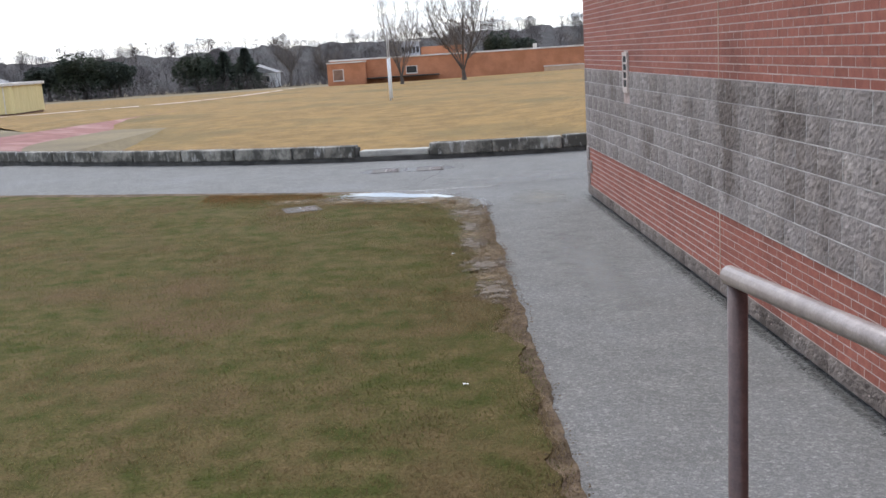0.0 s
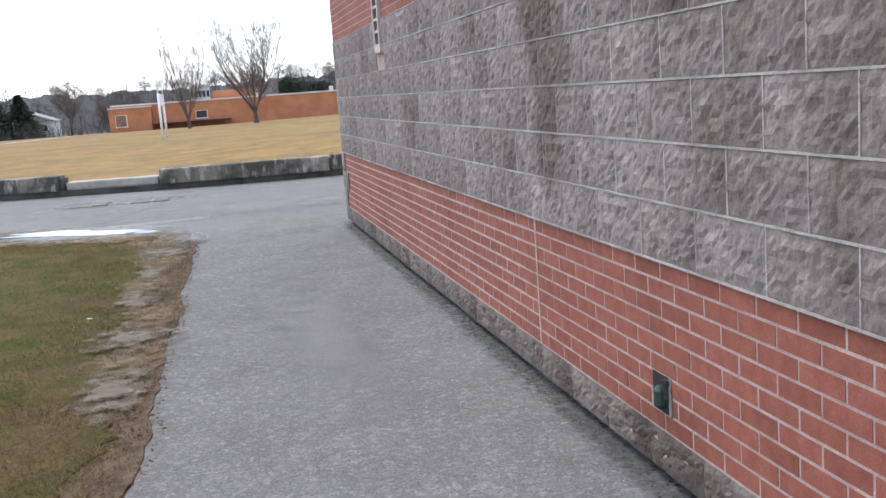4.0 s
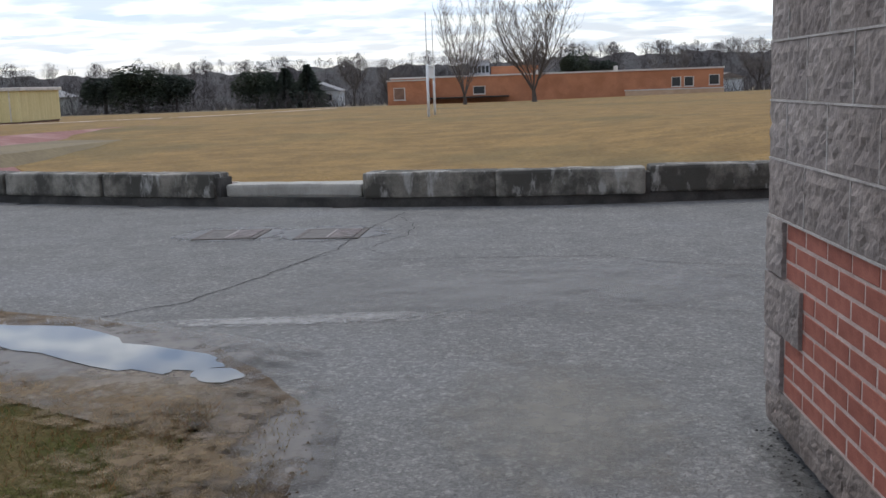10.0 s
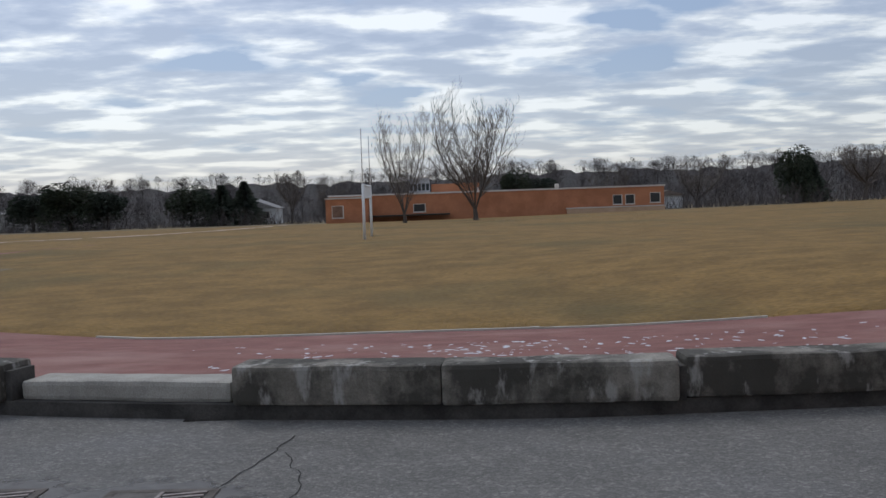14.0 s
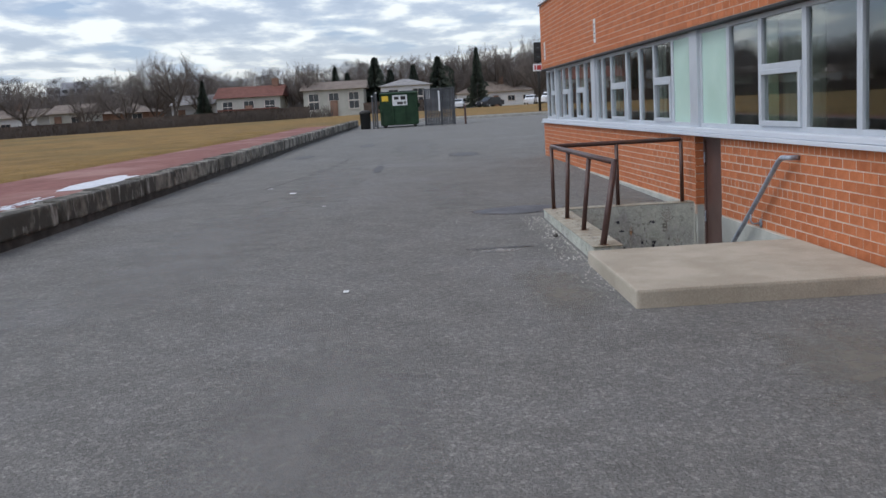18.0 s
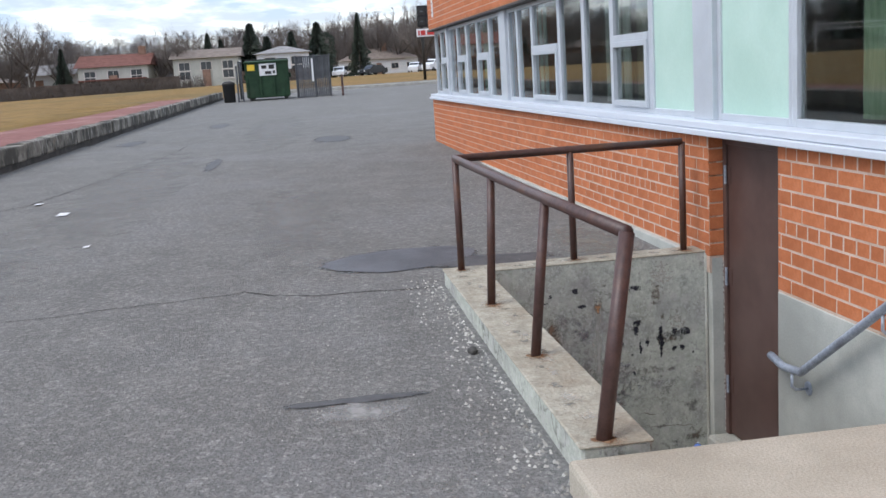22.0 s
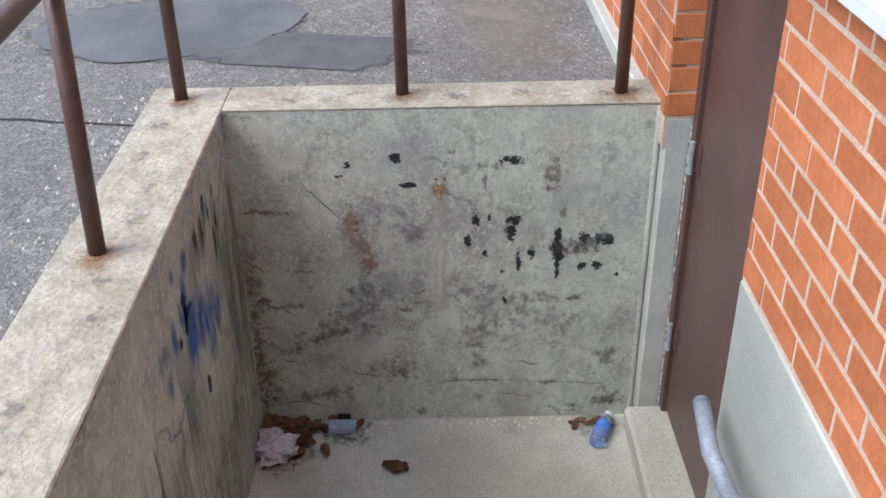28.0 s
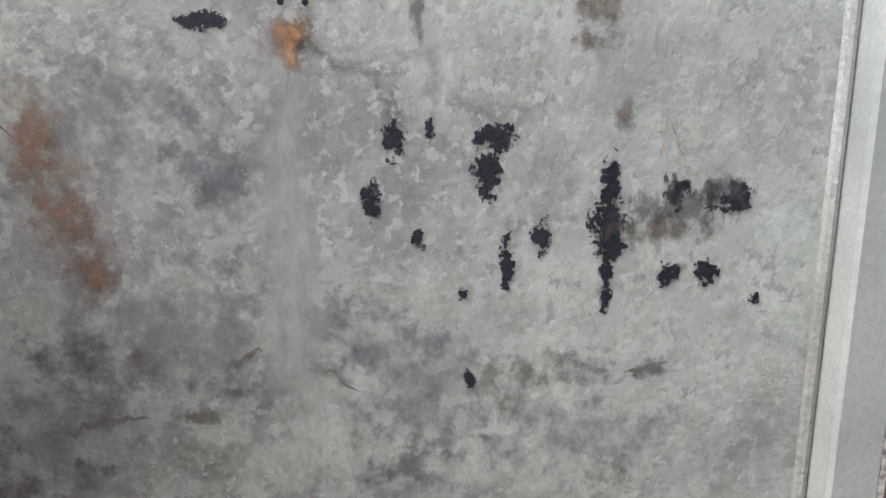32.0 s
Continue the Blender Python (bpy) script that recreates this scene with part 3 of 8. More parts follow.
# ---- masonry ----
def boxes_mesh(name, items, back=True):
    """Many plain blocks (x0, x1, y0, y1, z0, z1) in one mesh."""
    vs, fs = [], []
    for x0, x1, y0, y1, z0, z1 in items:
        k = len(vs)
        vs += [(x0, y0, z0), (x1, y0, z0), (x1, y1, z0), (x0, y1, z0), (x0, y0, z1), (x1, y0, z1), (x1, y1, z1), (x0, y1, z1)]
        fs += [(k, k + 3, k + 2, k + 1), (k + 4, k + 5, k + 6, k + 7), (k, k + 1, k + 5, k + 4), (k + 1, k + 2, k + 6, k + 5),
               (k + 2, k + 3, k + 7, k + 6), (k + 3, k, k + 4, k + 7)]
    me = bpy.data.meshes.new(name)
    me.from_pydata(vs, [], fs)
    me.update()
    return me


def at_place(name, me, material, parent, place):
    """A shared mesh as a part of its own, at a world place."""
    ob = new(name, me)
    if not me.materials:
        me.materials.append(material)
    ob.parent = parent
    ob.matrix_parent_inverse = world_of(parent).inverted()
    ob.matrix_basis = Matrix.Translation(place)
    return ob


def brickwork(parent, to_world, u0, u1, z0, z1, material, course=0.0667, length=0.203, joint=0.010, depth=0.05, proud=0.0,
              near=None, holes=(), header=(), phase=0.0, limit=300):
    """Courses of single bricks on a wall. to_world(u, d, z): d is the way out of the wall. Bricks in the stretch near are parts of
    their own, the rest is one mesh. header: the courses, counted from the top, that are laid in headers."""
    rows = round((z1 - z0) / course)
    h = (z1 - z0) / rows
    shared, loose, made = {}, [], 0
    for r in range(rows):
        head = rows - 1 - r in header
        ln = length / 2 if head else length
        off = (0.25 * length if head else (0.5 * length if r % 2 else 0.0)) + phase
        k0 = math.floor((u0 - off) / ln)
        u = off + k0 * ln
        za, zb = z0 + r * h + joint / 2, z0 + (r + 1) * h - joint / 2
        while u < u1:
            a, b = max(u + joint / 2, u0), min(u + ln - joint / 2, u1)
            u += ln
            pieces = [(a, b)] if b - a > 0.02 else []
            for ha, hb, hza, hzb in holes:
                if za < hzb and zb > hza:
                    pieces = [q for p0, p1 in pieces for q in ((p0, min(p1, ha)), (max(p0, hb), p1)) if q[1] - q[0] > 0.02]
            for p0, p1 in pieces:
                full = abs(p1 - p0 - (ln - joint)) < 1e-4
                if near and full and near[0] < (p0 + p1) / 2 < near[1] and made < limit:
                    made += 1
                    key = "h" if head else "s"
                    if key not in shared:
                        w, dd, hh = (p1 - p0) / 2, depth / 2, (zb - za) / 2
                        ca, cb = Vector(to_world(-w, -dd, -hh)) - Vector(to_world(0, 0, 0)), Vector(to_world(w, dd, hh)) - Vector(to_world(0, 0, 0))
                        lo, hi = [min(ca[i], cb[i]) for i in range(3)], [max(ca[i], cb[i]) for i in range(3)]
                        shared[key] = mesh_of(box(lo[0], hi[0], lo[1], hi[1], lo[2], hi[2], 0.0025), "brick")
                    jit = 0.0009 * math.sin(p0 * 57 + r * 13.7)
                    at_place("brick", shared[key], material, parent, to_world((p0 + p1) / 2, proud - depth / 2 + jit, (za + zb) / 2))
                else:
                    jit = 0.0009 * math.sin(p0 * 57 + r * 13.7)
                    ca, cb = to_world(p0, proud - depth + jit, za), to_world(p1, proud + jit, zb)
                    loose.append((min(ca[0], cb[0]), max(ca[0], cb[0]), min(ca[1], cb[1]), max(ca[1], cb[1]), za, zb))
    if loose:
        tagged(link("brickwork", boxes_mesh("brickwork", loose), material, parent), "", "", "", "stuff")


def rough_block(w, h, depth, seed, axis, nu=18, nz_=10, amp=0.0055):
    """A split-face block about its centre, its face broken rough; axis 0 faces -x, 1 faces +y."""
    me = bpy.data.meshes.new("split_face_block")
    vs, fs = [], []
    for j in range(nz_ + 1):
        for i in range(nu + 1):
            u, z = -w / 2 + w * i / nu, -h / 2 + h * j / nz_
            rim = min(1.0, 0.8 + 3 * min(i, nu - i) / nu, 0.45 + 4 * min(j, nz_ - j) / nz_)
            d = depth / 2 + amp * rim * (0.6 + 1.5 * noise.noise((u * 22 + seed * 3.1, z * 27, seed)) + 1.0 * noise.noise((u * 60, z * 70, seed * 1.7)))
            vs.append((-d, -u, z) if axis == 0 else (u, d, z))
    k = nu + 1
    fs = [(j * k + i, j * k + i + 1, (j + 1) * k + i + 1, (j + 1) * k + i) for j in range(nz_) for i in range(nu)]
    m0 = len(vs)
    for u, z in ((-w / 2, -h / 2), (w / 2, -h / 2), (w / 2, h / 2), (-w / 2, h / 2)):
        vs.append((depth / 2, -u, z) if axis == 0 else (u, -depth / 2, z))
    rim_b, rim_t = [i for i in range(k)], [nz_ * k + i for i in range(k)]
    rim_l, rim_r = [j * k for j in range(nz_ + 1)], [j * k + nu for j in range(nz_ + 1)]
    fs += [tuple(rim_b[::-1] + [m0, m0 + 1]), tuple(rim_t + [m0 + 2, m0 + 3]), tuple(rim_l + [m0 + 3, m0]), tuple(rim_r[::-1] + [m0 + 1, m0 + 2])]
    me.from_pydata(vs, [], fs)
    me.update()
    return me


M["joint_pale"] = mat("block_mortar", (0.31, 0.28, 0.26), (0.47, 0.435, 0.405), 4, 0.9, 0.4, 90, c3=(0.235, 0.21, 0.195), coords="Object")


def weathered(m, tone, keep, scale, stretch, low, high, spots=()):
    """Grime with a shape of its own on standing walls: soft blotches, and runs down from given places (along, height, half width, half height)."""
    n, l = m.node_tree.nodes, m.node_tree.links
    bsdf = n["Principled BSDF"]
    old = bsdf.inputs["Base Color"].links[0].from_socket
    geo, mp, nz = n.new("ShaderNodeNewGeometry"), n.new("ShaderNodeMapping"), n.new("ShaderNodeTexNoise")
    mp.inputs["Scale"].default_value = stretch
    l.new(geo.outputs["Position"], mp.inputs[0])
    nz.inputs["Scale"].default_value, nz.inputs["Detail"].default_value, nz.inputs["Roughness"].default_value = scale, 6, 0.6
    l.new(mp.outputs[0], nz.inputs["Vector"])
    sp = n.new("ShaderNodeSeparateXYZ")
    l.new(geo.outputs["Position"], sp.inputs[0])

    def op(kind_, a, b=0.0, clamp=False):
        q = n.new("ShaderNodeMath")
        q.operation, q.use_clamp = kind_, clamp
        for k, v in enumerate((a, b)):
            if isinstance(v, (int, float)):
                q.inputs[k].default_value = v
            else:
                l.new(v, q.inputs[k])
        return q.outputs[0]
    level = nz.outputs[0]
    for along, height, wide, tall in spots:
        du, dv = op("DIVIDE", op("SUBTRACT", sp.outputs[1], along), wide), op("DIVIDE", op("SUBTRACT", sp.outputs[2], height), tall)
        near_ = op("SUBTRACT", 1.0, op("SQRT", op("ADD", op("MULTIPLY", du, du), op("MULTIPLY", dv, dv))), True)
        level = op("ADD", level, op("MULTIPLY", near_, 0.28))
    rp = n.new("ShaderNodeMapRange")
    rp.inputs[1].default_value, rp.inputs[2].default_value, rp.inputs[4].default_value = low, high, keep
    l.new(level, rp.inputs[0])
    x = n.new("ShaderNodeMix")
    x.data_type, x.blend_type = "RGBA", "MULTIPLY"
    l.new(rp.outputs[0], x.inputs[0])
    l.new(old, x.inputs[6])
    x.inputs[7].default_value = (*tone, 1)
    l.new(x.outputs[2], bsdf.inputs["Base Color"])


weathered(M["split_face"], (0.50, 0.46, 0.43), 0.9, 1.6, (1, 1, 0.8), 0.52, 0.72, ((-7.0, 1.75, 0.35, 0.6), (-7.7, 1.9, 0.7, 0.22), (-8.6, 1.75, 0.8, 0.30), (-7.05, 1.15, 0.22, 0.4), (-10.4, 1.5, 0.7, 0.4)))
weathered(M["split_face"], (1.25, 1.24, 1.20), 0.8, 2.3, (1, 1, 1.3), 0.52, 0.70)
weathered(M["brick_red"], (0.60, 0.56, 0.55), 0.75, 1.3, (1, 1, 1.2), 0.52, 0.75, ((-8.1, 0.2, 0.5, 0.2), (-3.6, 2.2, 0.5, 0.25), (-7.2, 2.3, 0.4, 0.4)))
weathered(M["block_base"], (0.50, 0.47, 0.45), 0.85, 1.9, (1, 1, 1), 0.50, 0.68, ((-8.1, 0.1, 0.5, 0.2),))


# ---- the addition: brick and split-face block ----
LEN = 17.0        # metres of wall built in single pieces


def on_side(u, d, z):
    return (-d, u, z)


addition = part("wall_addition", box(0.0014, 4.9, -30, -0.0014, 0.052, 7.2), M["mortar_grey"])
tagged(addition, "school addition with red brick and grey split-face block bands", "wall", "", "structure")
BASE, BAND0, BAND1 = 0.20, 0.80, 2.00
OUTLET = (-8.18, -8.03, 0.265, 0.40)
VENT = (-3.15, -2.87, 1.74, 2.24)
JOINT_U = -6.80
brickwork(addition, on_side, -30, -0.2, BASE, BAND0, M["brick_red"], near=(-6.7, -0.3), holes=(OUTLET, (JOINT_U - 0.008, JOINT_U + 0.008, 0, 9)))
brickwork(addition, on_side, -30, 0.0, BAND1, 7.2, M["brick_red"], holes=(VENT, (JOINT_U - 0.008, JOINT_U + 0.008, 0, 9)))
blocks = [rough_block(0.397, 0.191, 0.07, s, 0) for s in range(9)]
half_blocks = [rough_block(0.196, 0.191, 0.07, 40 + s, 0, 6) for s in range(3)]
for r in range(6):
    z = BAND0 + 0.2 * r + 0.1
    off = 0.2 if r % 2 else 0.0
    n_ = 0
    u = -off
    if off:
        at_place("split_face_block", half_blocks[r % 3], M["split_face"], addition, on_side(-0.1, -0.035 + 0.004, z))
    while u > -LEN:
        if not (VENT[0] - 0.02 < u - 0.2 < VENT[1] + 0.02 and z > VENT[2] - 0.05):
            at_place("split_face_block", blocks[(r * 5 + n_ * 7) % 9], M["split_face"], addition, on_side(u - 0.2, -0.035 + 0.004, z))
        n_ += 1
        u -= 0.4
# dark strip: the shade under the overhang is put into its colour
part("footing", box(0.075, 4.8, -29.9, -0.075, -0.05, 0.05), M["dark_sill"], addition, "recessed footing, its colour darkened for shade under the overhanging base")
base_blocks = [rough_block(0.397, 0.146, 0.07, 20 + s, 0, amp=0.006) for s in range(5)]
u = 0.0
while u > -LEN:
    ob = at_place("split_face_block", base_blocks[int(-u * 10) % 5], M["block_base"], addition, on_side(u - 0.2, -0.035 + 0.001, 0.124))
    u -= 0.4
# corner pieces toothed into the brick
for r, (w_, pick) in enumerate(((0.196, half_blocks), (0.39, blocks), (0.196, half_blocks))):
    at_place("split_face_block", pick[r], M["split_face"], addition, on_side(-w_ / 2, -0.030 + 0.006, BASE + 0.1 + 0.2 * r))
far_blocks = [(-0.004, 0.06, -LEN - 0.4 * i - 0.39, -LEN - 0.4 * i, BAND0 + 0.2 * r + 0.006, BAND0 + 0.2 * r + 0.194) for r in range(6) for i in range(32)]
tagged(link("blockwork", boxes_mesh("blockwork", far_blocks), M["split_face"], addition), "", "", "", "stuff")
# the end of the addition that faces the drive
end_blocks = [rough_block(0.39, 0.188, 0.07, 70 + s, 1) for s in range(4)]
end_low = [rough_block(0.39, 0.146, 0.07, 80 + s, 1) for s in range(4)]
for r in range(10):
    for i in range(11):
        at_place("split_face_block", (end_blocks if r else end_low)[(i + r) % 4], M["split_face"], addition, (0.2 + 0.4 * i + (0.0 if r % 2 else 0.1), -0.035 + 0.004, 0.1 + 0.2 * r if r else 0.124))
brickwork(addition, lambda u, d, z: (u, d, z), 0.0, 4.9, BAND1, 7.2, M["brick_red"])
for r in range(7):
    z = BAND0 + 0.2 * r
    part("mortar_joint", box(-0.0090, 0.01, -LEN, -0.002, z - 0.0035, z + 0.0035), M["joint_pale"], addition)
joints_v = [(-0.0085, 0.01, u_ - 0.003, u_ + 0.003, BAND0 + 0.2 * r + 0.004, BAND0 + 0.2 * r + 0.196) for r in range(6) for u_ in [-(0.2 if r % 2 else 0.4) - 0.4 * k for k in range(41)]]
tagged(link("mortar_joints", boxes_mesh("mortar_joints", joints_v), M["joint_pale"], addition), "", "", "", "stuff")
part("roof", box(-0.05, 4.85, -30, 0.05, 7.2, 7.32, 0.01), M["aluminium"], addition)
part("control_joint", box(-0.004, 0.01, JOINT_U - 0.005, JOINT_U + 0.005, 0.2, 7.1), M["mortar"], addition)

# louvred wall vent beside the corner
vent = thing("wall_vent", (0, -3.01, VENT[2]), "tall pale metal wall vent with dark louvre slots", "vent")
# black sheet stands in for the shade between the slats
part("backing", box(-0.017, 0.001, VENT[0] + 0.01, VENT[1] - 0.01, VENT[2] + 0.01, VENT[3] - 0.01), M["black"], vent)
bm = box(-0.026, 0.001, VENT[0], VENT[0] + 0.045, VENT[2], VENT[3])
box(-0.026, 0.001, VENT[1] - 0.045, VENT[1], VENT[2], VENT[3], bm=bm)
for z0, z1 in ((0.0, 0.07), (0.455, 0.50)):
    box(-0.0255, 0.001, VENT[0] + 0.046, VENT[1] - 0.046, VENT[2] + z0, VENT[2] + z1, bm=bm)
part("frame", bm, M["white_vent"], vent)
for i in range(3):
    z = VENT[2] + 0.158 + 0.098 * i
    part("slat", box(-0.024, -0.0175, VENT[0] + 0.046, VENT[1] - 0.046, z, z + 0.022, 0.002), M["white_vent"], vent)

# broken-out service box low in the brick
outlet = thing("outlet_box", (0, -8.12, OUTLET[2]), "outlet box with a flat black plate as its shaded recess and a small green fitting", "outlet box")
# thin black plate paints the dark of the recess
part("recess", box(0.0005, 0.003, OUTLET[0], OUTLET[1], OUTLET[2], OUTLET[3]), M["black"], outlet)
bm = box(-0.004, 0.002, OUTLET[0] + 0.002, OUTLET[0] + 0.02, OUTLET[2], OUTLET[3], 0.001)
part("side_plate", bm, M["stain"], outlet)
part("fitting", lathe([(0.02, 0), (0.026, 0.01), (0.026, 0.06), (0.015, 0.075)], (-0.004, -8.10, OUTLET[2] + 0.02), 12), plain("green_cap", (0.025, 0.045, 0.035), 0.5), outlet)
part("valve", lathe([(0.012, 0), (0.012, 0.05), (0.02, 0.055), (0.02, 0.07)], (-0.004, -8.15, OUTLET[2] + 0.06), 8), M["dark_metal"], outlet)

# ---- classroom wing ----
wing = thing("wall_wing", (12.35, WALL_Y, 0.1), "two-storey orange brick classroom wing with window bands", "wall", "", "structure")
WX0, WX1 = 4.91, 23.45
DOOR = (11.52, 12.385, -0.93, 0.925)
SILL0, SILL1, WTOP = 0.938, 1.02, 2.03


def on_wing(u, d, z):
    return (u, WALL_Y + d, z)


def wing_backing(name, z0, z1, x0=WX0, x1=WX1):
    return part(name, box(x0, x1, WALL_Y - 0.32, WALL_Y - 0.0014, z0, z1), M["mortar"], wing)


wing_backing("wall_backing", 0.1, SILL0, DOOR[1])
wing_backing("wall_backing", 0.12, SILL0, WX0, DOOR[0])
wing_backing("wall_backing", WTOP + 0.03, 3.38)
wing_backing("wall_backing", 4.5, 6.6)
FOUND = 0.17
brickwork(wing, on_wing, WX0, DOOR[0], FOUND + 0.008, SILL0, M["brick_orange"], near=(8.6, 11.5), header=(0, 5), limit=190, joint=0.009, course=0.076, length=0.2132, phase=0.086)
brickwork(wing, on_wing, DOOR[1], WX1, FOUND + 0.03, SILL0, M["brick_orange"], near=(12.36, 16.0), header=(0, 5), limit=150, joint=0.009, course=0.076, length=0.2132, phase=0.086)
brickwork(wing, on_wing, WX0, WX1, WTOP + 0.03, 3.38, M["brick_orange"], joint=0.009, course=0.076, length=0.2132, header=(5, 11))
brickwork(wing, on_wing, WX0, WX1, 4.5, 6.6, M["brick_orange"], joint=0.009, course=0.076, length=0.2132)
# door reveal in brick
for r in range(9):
    za = FOUND + 0.03 + r * 0.0820
    part("brick", box(DOOR[1] - 0.004, DOOR[1] + 0.05, WALL_Y - 0.105, WALL_Y - 0.004, za + 0.005, za + 0.077, 0.002), M["brick_orange"], wing)
part("reveal_mortar", box(DOOR[1] + 0.002, DOOR[1] + 0.06, WALL_Y - 0.3, WALL_Y - 0.01, FOUND, SILL0), M["mortar"], wing)
part("foundation", box(12.63, 23.42, WALL_Y - 0.3, WALL_Y + 0.035, -1.2, FOUND + 0.028, 0.006), M["foundation"], wing, "pale concrete foundation strip under the brick")
part("foundation", box(WX0, DOOR[0], WALL_Y - 0.3, WALL_Y + 0.004, -1.25, FOUND - 0.002, 0.004), M["foundation"], wing, "pale concrete foundation wall beside the door")
part("end_wall", box(WX1 - 0.3, WX1, -12, WALL_Y - 0.33, 0.0, 6.6), M["brick_orange"], wing)
part("rear_wall", box(WX0, WX1 - 0.31, -12, -11.7, 0.0, 6.3), M["brick_orange"], wing)
part("roof", box(WX0, WX1, -12, WALL_Y - 0.3, 6.3, 6.6), M["far_ground"], wing)
# unseen room surfaces, coloured dark to stand for a dim interior
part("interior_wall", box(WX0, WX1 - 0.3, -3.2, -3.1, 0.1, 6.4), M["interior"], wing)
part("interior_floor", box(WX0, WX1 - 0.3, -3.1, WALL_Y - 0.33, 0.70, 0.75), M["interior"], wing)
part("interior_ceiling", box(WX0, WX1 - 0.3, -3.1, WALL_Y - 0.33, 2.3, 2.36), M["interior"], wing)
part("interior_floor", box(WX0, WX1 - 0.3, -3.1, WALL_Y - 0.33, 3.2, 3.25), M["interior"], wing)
part("parapet_cap", box(WX0, WX1 + 0.03, WALL_Y - 0.34, WALL_Y + 0.03, 6.6, 6.66, 0.005), M["aluminium"], wing)
# sill flashing in two folds
bm = box(WX0, WX1 + 0.01, WALL_Y - 0.1, WALL_Y + 0.055, SILL0 + 0.0, SILL0 + 0.035, 0.004)
part("sill_flashing", bm, M["flashing"], wing, "white metal sill flashing")
part("sill_flashing", box(WX0, WX1 + 0.008, WALL_Y - 0.12, WALL_Y + 0.03, SILL0 + 0.037, SILL1, 0.006), M["flashing"], wing)
part("head_flashing", box(WX0, WX1 + 0.01, WALL_Y - 0.1, WALL_Y + 0.02, WTOP, WTOP + 0.028, 0.003), M["dark_metal"], wing)
part("sill_flashing", box(WX0, WX1 + 0.01, WALL_Y - 0.1, WALL_Y + 0.05, 3.382, 3.44, 0.004), M["flashing"], wing)

WIN_Y = WALL_Y - 0.085


def bar(win, x0, x1, z0, z1, proud=0.0, deep=0.05, name="frame_bar"):
    part(name, box(x0, x1, WIN_Y - deep, WIN_Y + proud, z0, z1, 0.003), M["aluminium"], win)


def pane(win, x0, x1, z0, z1, y=0.0, material=None, name="pane"):
    ob = part(name, box(x0, x1, WIN_Y - 0.032 + y, WIN_Y - 0.026 + y, z0, z1), material or M["glass"], win)
    return ob


def window(n_, x0, x1, kind_):
    """One light of the window band: fixed glass, glass over a hopper sash, or a solid panel."""
    words = {"fixed": "fixed aluminium window with reflecting glass", "hopper": "aluminium window with a small hopper sash below",
             "panel": "pale green infill panel in an aluminium frame", "curtain": "aluminium window with a green curtain behind the glass",
             "blind": "aluminium window with pale blinds drawn behind the glass"}
    win = thing("window_%d" % n_, ((x0 + x1) / 2, WIN_Y, SILL1), words[kind_], "window", "classroom windows", "structure")
    f = 0.042
    bar(win, x0, x0 + f, SILL1, WTOP)
    bar(win, x1 - f, x1, SILL1, WTOP)
    bar(win, x0 + f, x1 - f, SILL1, SILL1 + f)
    bar(win, x0 + f, x1 - f, WTOP - f, WTOP)
    a, b, lo, hi = x0 + f, x1 - f, SILL1 + f, WTOP - f
    if kind_ == "panel":
        pane(win, a, b, lo, hi, 0.012, M["spandrel"], "panel")
    elif kind_ == "hopper":
        mid = SILL1 + 0.52
        bar(win, a, b, mid, mid + 0.05, 0.012)
        pane(win, a, b, mid + 0.05, hi)
        g = 0.042
        bar(win, a, a + g, lo, mid, 0.022, name="sash_bar")
        bar(win, b - g, b, lo, mid, 0.022, name="sash_bar")
        bar(win, a + g, b - g, lo, lo + g, 0.022, name="sash_bar")
        bar(win, a + g, b - g, mid - g, mid, 0.022, name="sash_bar")
        pane(win, a + g, b - g, lo + g, mid - g, 0.015)
    else:
        pane(win, a, b, lo, hi)
    if kind_ == "curtain":
        pane(win, a, a + (b - a) * 0.62, lo, hi, -0.16, M["curtain"], "curtain")
    if kind_ == "hopper" and x0 < 15:
        pane(win, a, b, lo, hi, -0.17, M["shade_cloth"], "curtain")
    if kind_ == "blind":
        for k in range(6):
            w_ = (b - a) / 6
            pane(win, a + w_ * k + 0.004, a + w_ * (k + 1) - 0.004, lo, hi, -0.15 - 0.012 * (k % 2), M["blind"], "slat")
    return win


LIGHTS = [(5.0, 6.3, "fixed"), (6.3, 7.65, "fixed"), (7.65, 8.75, "fixed"), (8.75, 9.70, "fixed"), (9.70, 10.67, "hopper"), (10.67, 11.53, "curtain"), (11.53, 12.42, "panel"),
          (12.70, 13.51, "panel"), (13.51, 14.35, "hopper"), (14.35, 15.10, "blind"), (15.10, 15.86, "fixed"), (15.86, 16.87, "hopper"), (16.87, 17.52, "blind"), (17.52, 17.96, "fixed"),
          (18.28, 19.02, "fixed"), (19.02, 19.80, "hopper"), (19.80, 20.57, "curtain"), (20.57, 21.30, "hopper"), (21.30, 21.98, "blind"), (22.12, 22.80, "hopper"), (22.80, 23.42, "fixed")]
windows = [window(i + 1, *q) for i, q in enumerate(LIGHTS)]
for x0, x1 in ((12.42, 12.70), (17.96, 18.28), (21.98, 22.12)):
    part("mullion_cover", box(x0, x1, WIN_Y - 0.06, WIN_Y + 0.035, SILL1, WTOP, 0.004), M["aluminium"], wing)
    part("mullion_cover", box(x0, x1, WIN_Y - 0.06, WIN_Y + 0.035, SILL1 + 2.42, WTOP + 2.42, 0.004), M["aluminium"], wing)
upper = [copy_thing(w_, Matrix.Translation(w_.location + Vector((0, 0, 2.42)))) for w_ in windows]
